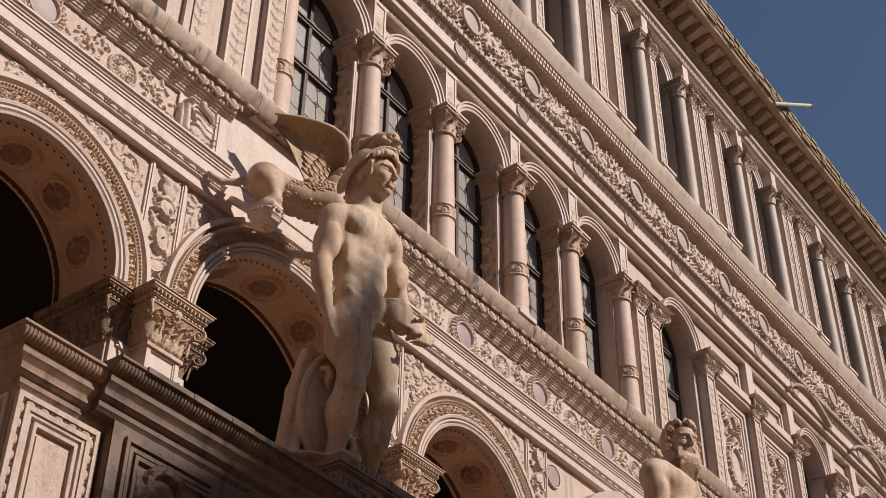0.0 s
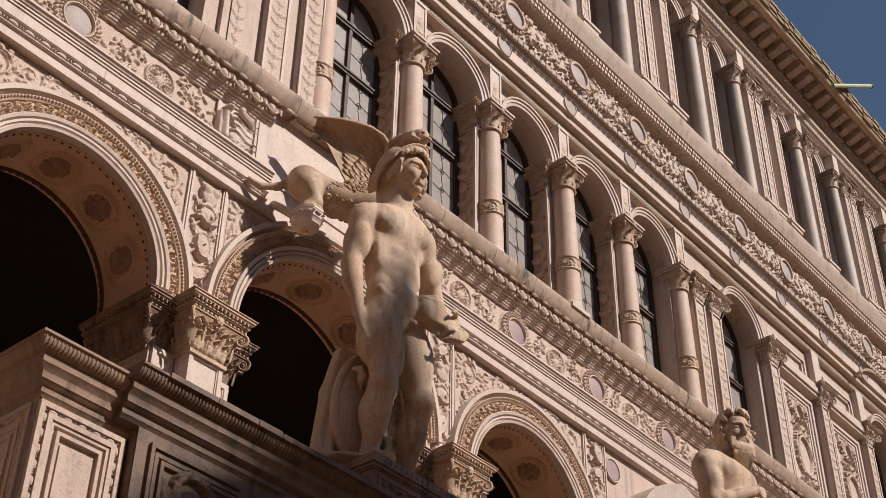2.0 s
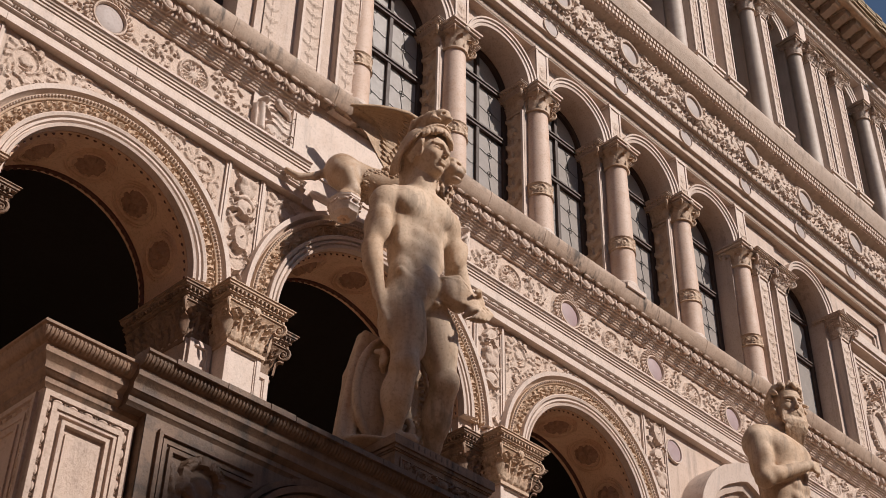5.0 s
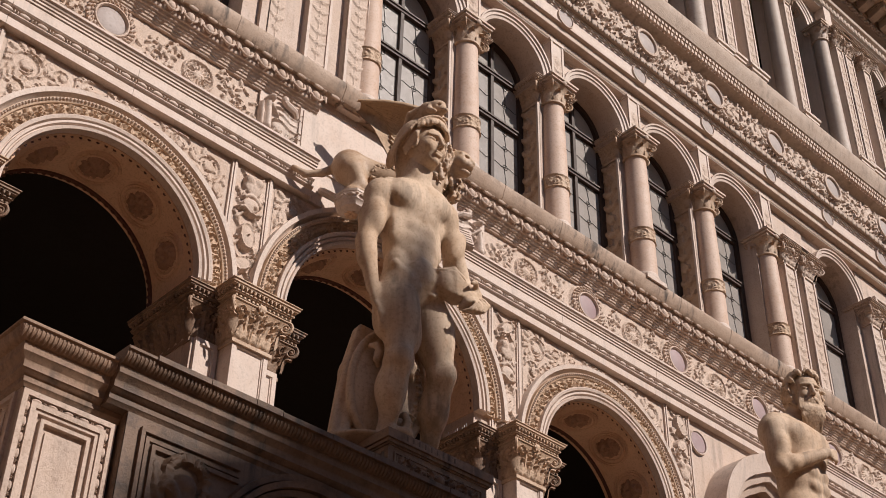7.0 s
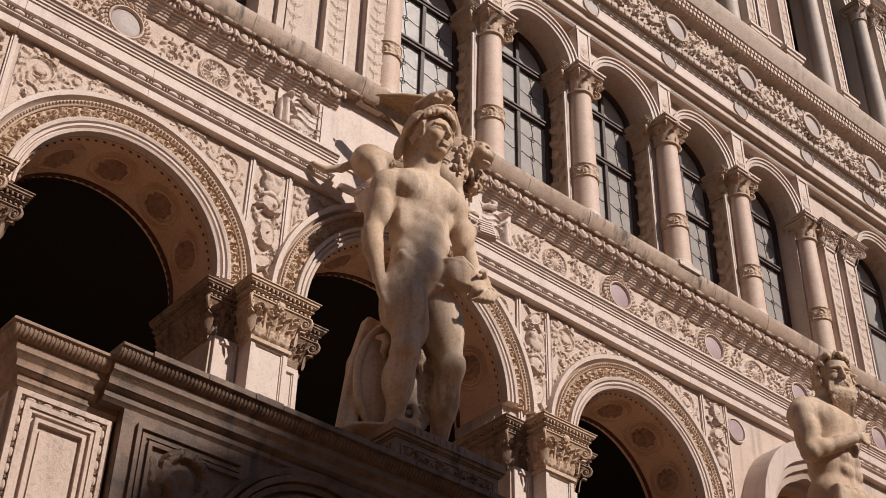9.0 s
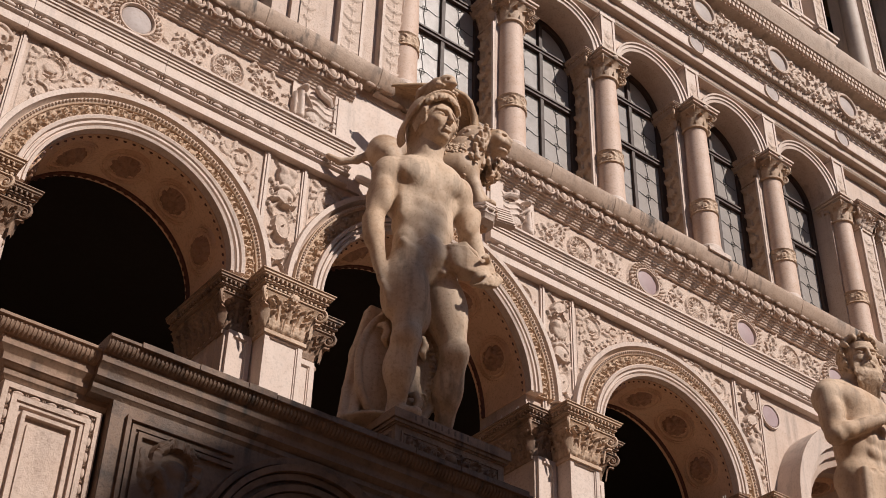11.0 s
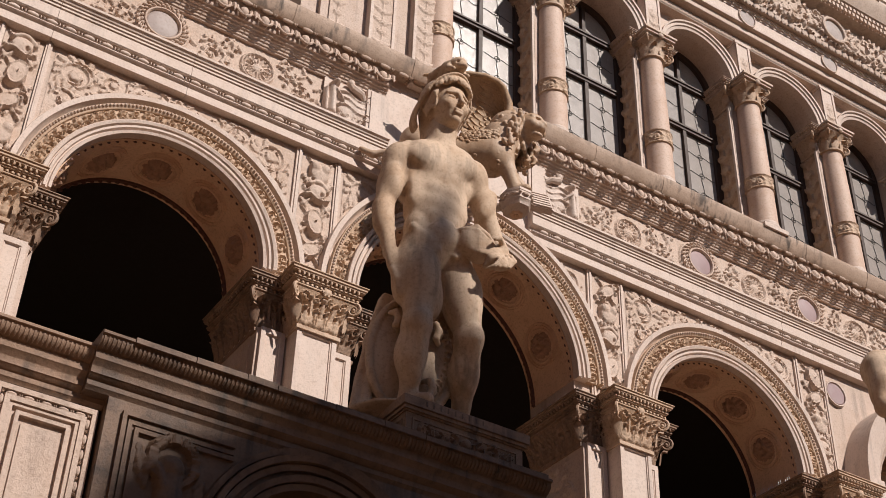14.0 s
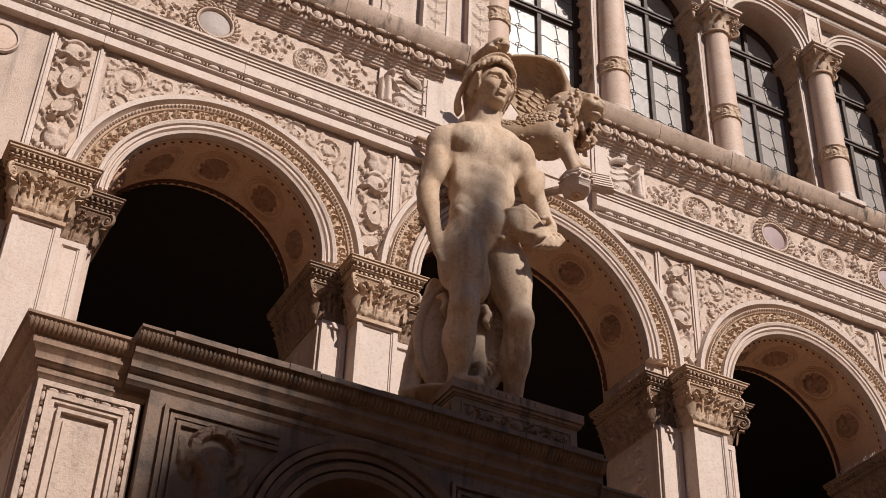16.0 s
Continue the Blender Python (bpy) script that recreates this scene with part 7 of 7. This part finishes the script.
for k in range(1300):
    t = rr.random() ** 0.8
    c = Vector((0.74, -0.02, 11.92)).lerp(Vector((1.32, -0.38, 11.94)), t)
    a = rr.uniform(math.pi * 0.95, 2.05 * math.pi) if t < 0.4 else rr.uniform(0.4 * math.pi, 2.5 * math.pi)
    d = Vector((-0.45 * math.cos(a), -0.85 * math.cos(a), math.sin(a)))
    if d.y > 0.55:
        continue
    p = c + (0.19 + 0.05 * t) * d
    if a > math.pi * 1.15 and a < 1.85 * math.pi:
        p.z -= rr.uniform(0.0, 0.10) * (0.4 + 0.6 * t)
    curl(p, d + 0.4 * Vector((rr.gauss(0, 1), rr.gauss(0, 1), rr.gauss(0, 1))), rr.uniform(0.022, 0.036))
nb = len(w.f)
lead = [Vector(q) for q in ((1.50, -0.36, 12.78), (1.36, -0.42, 12.98), (1.10, -0.36, 13.04), (0.80, -0.20, 13.02), (0.46, 0.02, 12.97))]
trail = [Vector(q) for q in ((1.36, -0.22, 12.10), (1.12, -0.10, 12.22), (1.0, -0.05, 12.44), (0.80, 0.0, 12.76), (0.47, 0.06, 12.94))]


def along(c, t):
    t = min(max(t, 0.0), 1.0) * (len(c) - 1)
    i = min(int(t), len(c) - 2)
    return c[i].lerp(c[i + 1], t - i)


def wing(u, v):
    """A point of the hollow wing: u from the shoulder to the tip, v from the top edge down."""
    p = along(lead, u).lerp(along(trail, u), v)
    return p + Vector((0.15, 0.10, 0.05)) * math.sin(math.pi * v) * (1 - 0.6 * u)


def plume(u0, v0, u1, v1, wd, tk, n=12):
    """A flat feather lying on the wing."""
    rows = []
    for i in range(n + 1):
        t = i / n
        u, v = u0 + (u1 - u0) * t, v0 + (v1 - v0) * t
        q = wd * (0.75 + 0.4 * math.sin(math.pi * t)) * math.sqrt(max(0.0, 1 - max(0.0, (t - 0.7) / 0.3) ** 2))
        o = wing(u, v)
        d = (wing(u + (u1 - u0) * 0.05, v + (v1 - v0) * 0.05) - o).normalized()
        nrm = (wing(u, v + 0.02) - o).cross(d).normalized()
        if nrm.y > 0:
            nrm = -nrm
        side = d.cross(nrm)
        lift = tk * (0.6 + 1.2 * t)
        rows += [o - side * q, o - side * q * 0.6 + nrm * lift, o + nrm * lift * 0.55, o + side * q * 0.6 + nrm * lift, o + side * q, o - nrm * tk]
    w.add(rows, [(i * 6 + k, i * 6 + (k + 1) % 6, (i + 1) * 6 + (k + 1) % 6, (i + 1) * 6 + k) for i in range(n) for k in range(6)])


for k in range(13):
    v = 0.04 + 0.07 * k
    plume(0.28 + rr.uniform(-0.03, 0.03), min(0.9, v * 0.9), 0.98 - 0.042 * k + rr.uniform(-0.02, 0.02), min(1.0, v * 1.08), 0.042 - 0.0008 * k, 0.007)
for k in range(9):
    v = 0.03 + 0.10 * k
    plume(0.14, v * 0.95, 0.50 - 0.01 * k + rr.uniform(-0.03, 0.03), v + 0.03, 0.048, 0.014, 9)
for j in range(4):
    for k in range(8):
        v = 0.03 + 0.115 * (k + 0.5 * (j % 2))
        plume(0.02 + 0.065 * j, v, 0.13 + 0.065 * j + rr.uniform(-0.01, 0.015), v + 0.04, 0.042, 0.020 - 0.002 * j, 7)
# the sheet behind the feathers and the thick front edge
nu, nv = 14, 10
w.add([wing(0.92 * i / nu, j / nv) + Vector((0, 0.012, 0.006)) for i in range(nu + 1) for j in range(nv + 1)], [(i * (nv + 1) + j, (i + 1) * (nv + 1) + j, (i + 1) * (nv + 1) + j + 1, i * (nv + 1) + j + 1) for i in range(nu) for j in range(nv)])
w.add([wing(0.92 * i / nu, j / nv) + Vector((0, 0.035, 0.02)) for i in range(nu + 1) for j in range(nv + 1)], [(i * (nv + 1) + j, i * (nv + 1) + j + 1, (i + 1) * (nv + 1) + j + 1, (i + 1) * (nv + 1) + j) for i in range(nu) for j in range(nv)])
w.tube([tuple(wing(t, 0.0)) for t in (0.95, 0.88, 0.75, 0.6, 0.45, 0.3, 0.2, 0.1, 0.0)] + [(1.50, -0.36, 12.55), (1.42, -0.36, 12.25)], [0.015, 0.02, 0.026, 0.03, 0.034, 0.038, 0.042, 0.046, 0.05, 0.06, 0.08], 10)
n, nf = len(vs), len(fs)
vs = [tuple(p) for p in vs] + [tuple(p) for p in w.v]
fs = [tuple(q) for q in fs] + [tuple(n + i for i in q) for q in w.f]
lion = link_mesh("lion_statue", vs, fs, LIONSTONE, None, "", 0)
lion.data.materials.append(WING)
lion.data.polygons.foreach_set("material_index", [0] * (nf + nb) + [1] * (len(fs) - nf - nb))
lion.data.shade_smooth()
lion.data.set_sharp_from_angle(angle=radians(50))
tagged(lion, "winged stone lion with curly ochre-stained mane on two brackets", "statue")


def console(cx, yf, zt, w):
    """A faceted bracket with a beaded edge and a rosette beneath."""
    t = thing("console", "faceted stone bracket with beaded edge and rosette beneath", "bracket", "brackets under the lion")
    b = Buf()
    yb = yf + 0.36
    pts = [(-w * 0.5, yb), (-w, yb - 0.1), (-w, yf + 0.12), (-w * 0.45, yf), (w * 0.45, yf), (w, yf + 0.12), (w, yb - 0.1), (w * 0.5, yb)]
    lv = ((1.0, zt), (1.0, zt - 0.03), (0.96, zt - 0.035), (0.96, zt - 0.13), (0.90, zt - 0.14), (0.82, zt - 0.2), (0.6, zt - 0.23), (0.32, zt - 0.25))
    n, ym = len(pts), yf + 0.18
    vs = [(cx + x * s, ym + (yy - ym) * s, z) for s, z in lv for x, yy in pts]
    fs = [(j * n + i, j * n + (i + 1) % n, (j + 1) * n + (i + 1) % n, (j + 1) * n + i) for j in range(len(lv) - 1) for i in range(n)]
    b.add(vs, fs + [tuple(range(n)), tuple(range((len(lv) - 1) * n, len(lv) * n))])
    b.tube([(cx, ym + 0.05, zt - 0.08), (cx, 0.54, zt + 0.45)], 0.05, 8)
    b.obj("block", WHITE, t)
    b = Buf()
    edge = [(cx + x * 0.98, yy - 0.006, zt - 0.08) for x, yy in pts]
    for a, c in zip(edge[:-1], edge[1:]):
        a, c = Vector(a), Vector(c)
        k = max(1, round((c - a).length / 0.13))
        rot = (c - a).to_track_quat("Z", "Y").to_matrix()
        for i in range(k):
            p = a + (c - a) * (i + 0.5) / k
            b.ball(p, (0.022, 0.022, 0.045), 8, 6, rot)
            b.ball(a + (c - a) * i / k, (0.02, 0.02, 0.012), 8, 4)
    tagged(b.obj("beading", CARVED, t), kind="stuff")
    b = Buf()
    yb = yf + 0.18
    for k in range(7):
        a = 2 * math.pi * k / 7
        b.ball((cx + 0.05 * math.cos(a), yb + 0.05 * math.sin(a), zt - 0.25), (0.03, 0.03, 0.016), 8, 4)
    b.ball((cx, yb, zt - 0.26), 0.024, 8, 5)
    b.obj("rosette", SOFFIT, t)


console(0.52, -0.24, 11.46, 0.17)
console(1.50, -0.68, 11.28, 0.165)
t = thing("stone_book", "open carved stone book under the lion's paw", "book")
b = Buf()
rot = Euler((radians(-20), 0, radians(-12))).to_matrix()
for k, (w0, h0, d0) in enumerate(((0.145, 0.14, 0.03), (0.13, 0.13, 0.05))):
    ps = [rot @ Vector((sx * w0, sy * d0, sz * h0)) + Vector((1.88, -0.40, 11.44)) for sx in (-1, 1) for sy in (-1, 1) for sz in (-1, 1)]
    b.add(ps, [(0, 1, 3, 2), (4, 6, 7, 5), (0, 4, 5, 1), (2, 3, 7, 6), (0, 2, 6, 4), (1, 5, 7, 3)])
b.obj("cover", WHITE, t)
b = Buf()
for k in range(5):
    z = -0.10 + 0.05 * k
    a, c = (rot @ Vector((s * 0.11, -0.055, z)) + Vector((1.88, -0.40, 11.44)) for s in (-1, 1))
    b.tube([a, c], 0.005, 4)
b.obj("worn_lines", CARVED, t)

# ---- the white pointed arch behind the bearded statue ----
t = thing("pointed_arch", "smooth white marble arch with pointed inner moulding", "arch")
PX, PZ = 8.86, 9.96


def ogive(x, h, w, tip, n=20):
    """Points of a round-shouldered arch with a blunt point, from left to right."""
    out = []
    for i in range(n + 1):
        a = math.pi * (1 - i / n)
        out.append((x + w * math.cos(a), PZ + h * math.sin(a) + tip * math.exp(-(math.cos(a) * 5) ** 2)))
    return out


for nm, h0, h1, y0, mat in (("outer_ring", 1.50, 1.22, 0.20, WHITE), ("middle_ring", 1.24, 1.10, 0.30, WHITE), ("inner_ring", 1.10, 0.98, 0.40, ISTRIAN)):
    b = Buf()
    A, B = ogive(PX, h0, h0 * 0.95, 0.10), ogive(PX, h1, h1 * 0.95, 0.10)
    n = len(A)
    vs = [(x, y0, z) for x, z in A] + [(x, y0 + 0.05, z) for x, z in B] + [(x, 0.62, z) for x, z in B] + [(x, 0.62, z) for x, z in A]
    b.add(vs, [(k * n + i, k * n + i + 1, ((k + 1) % 4) * n + i + 1, ((k + 1) % 4) * n + i) for k in range(4) for i in range(n - 1)])
    for s in (-1, 1):
        q = sorted((PX + s * h0 * 0.95, PX + s * h1 * 0.95))
        b.box(q[0], q[1], y0, 0.62, 6.0, PZ)
    b.obj(nm, mat, t, sharp=45)
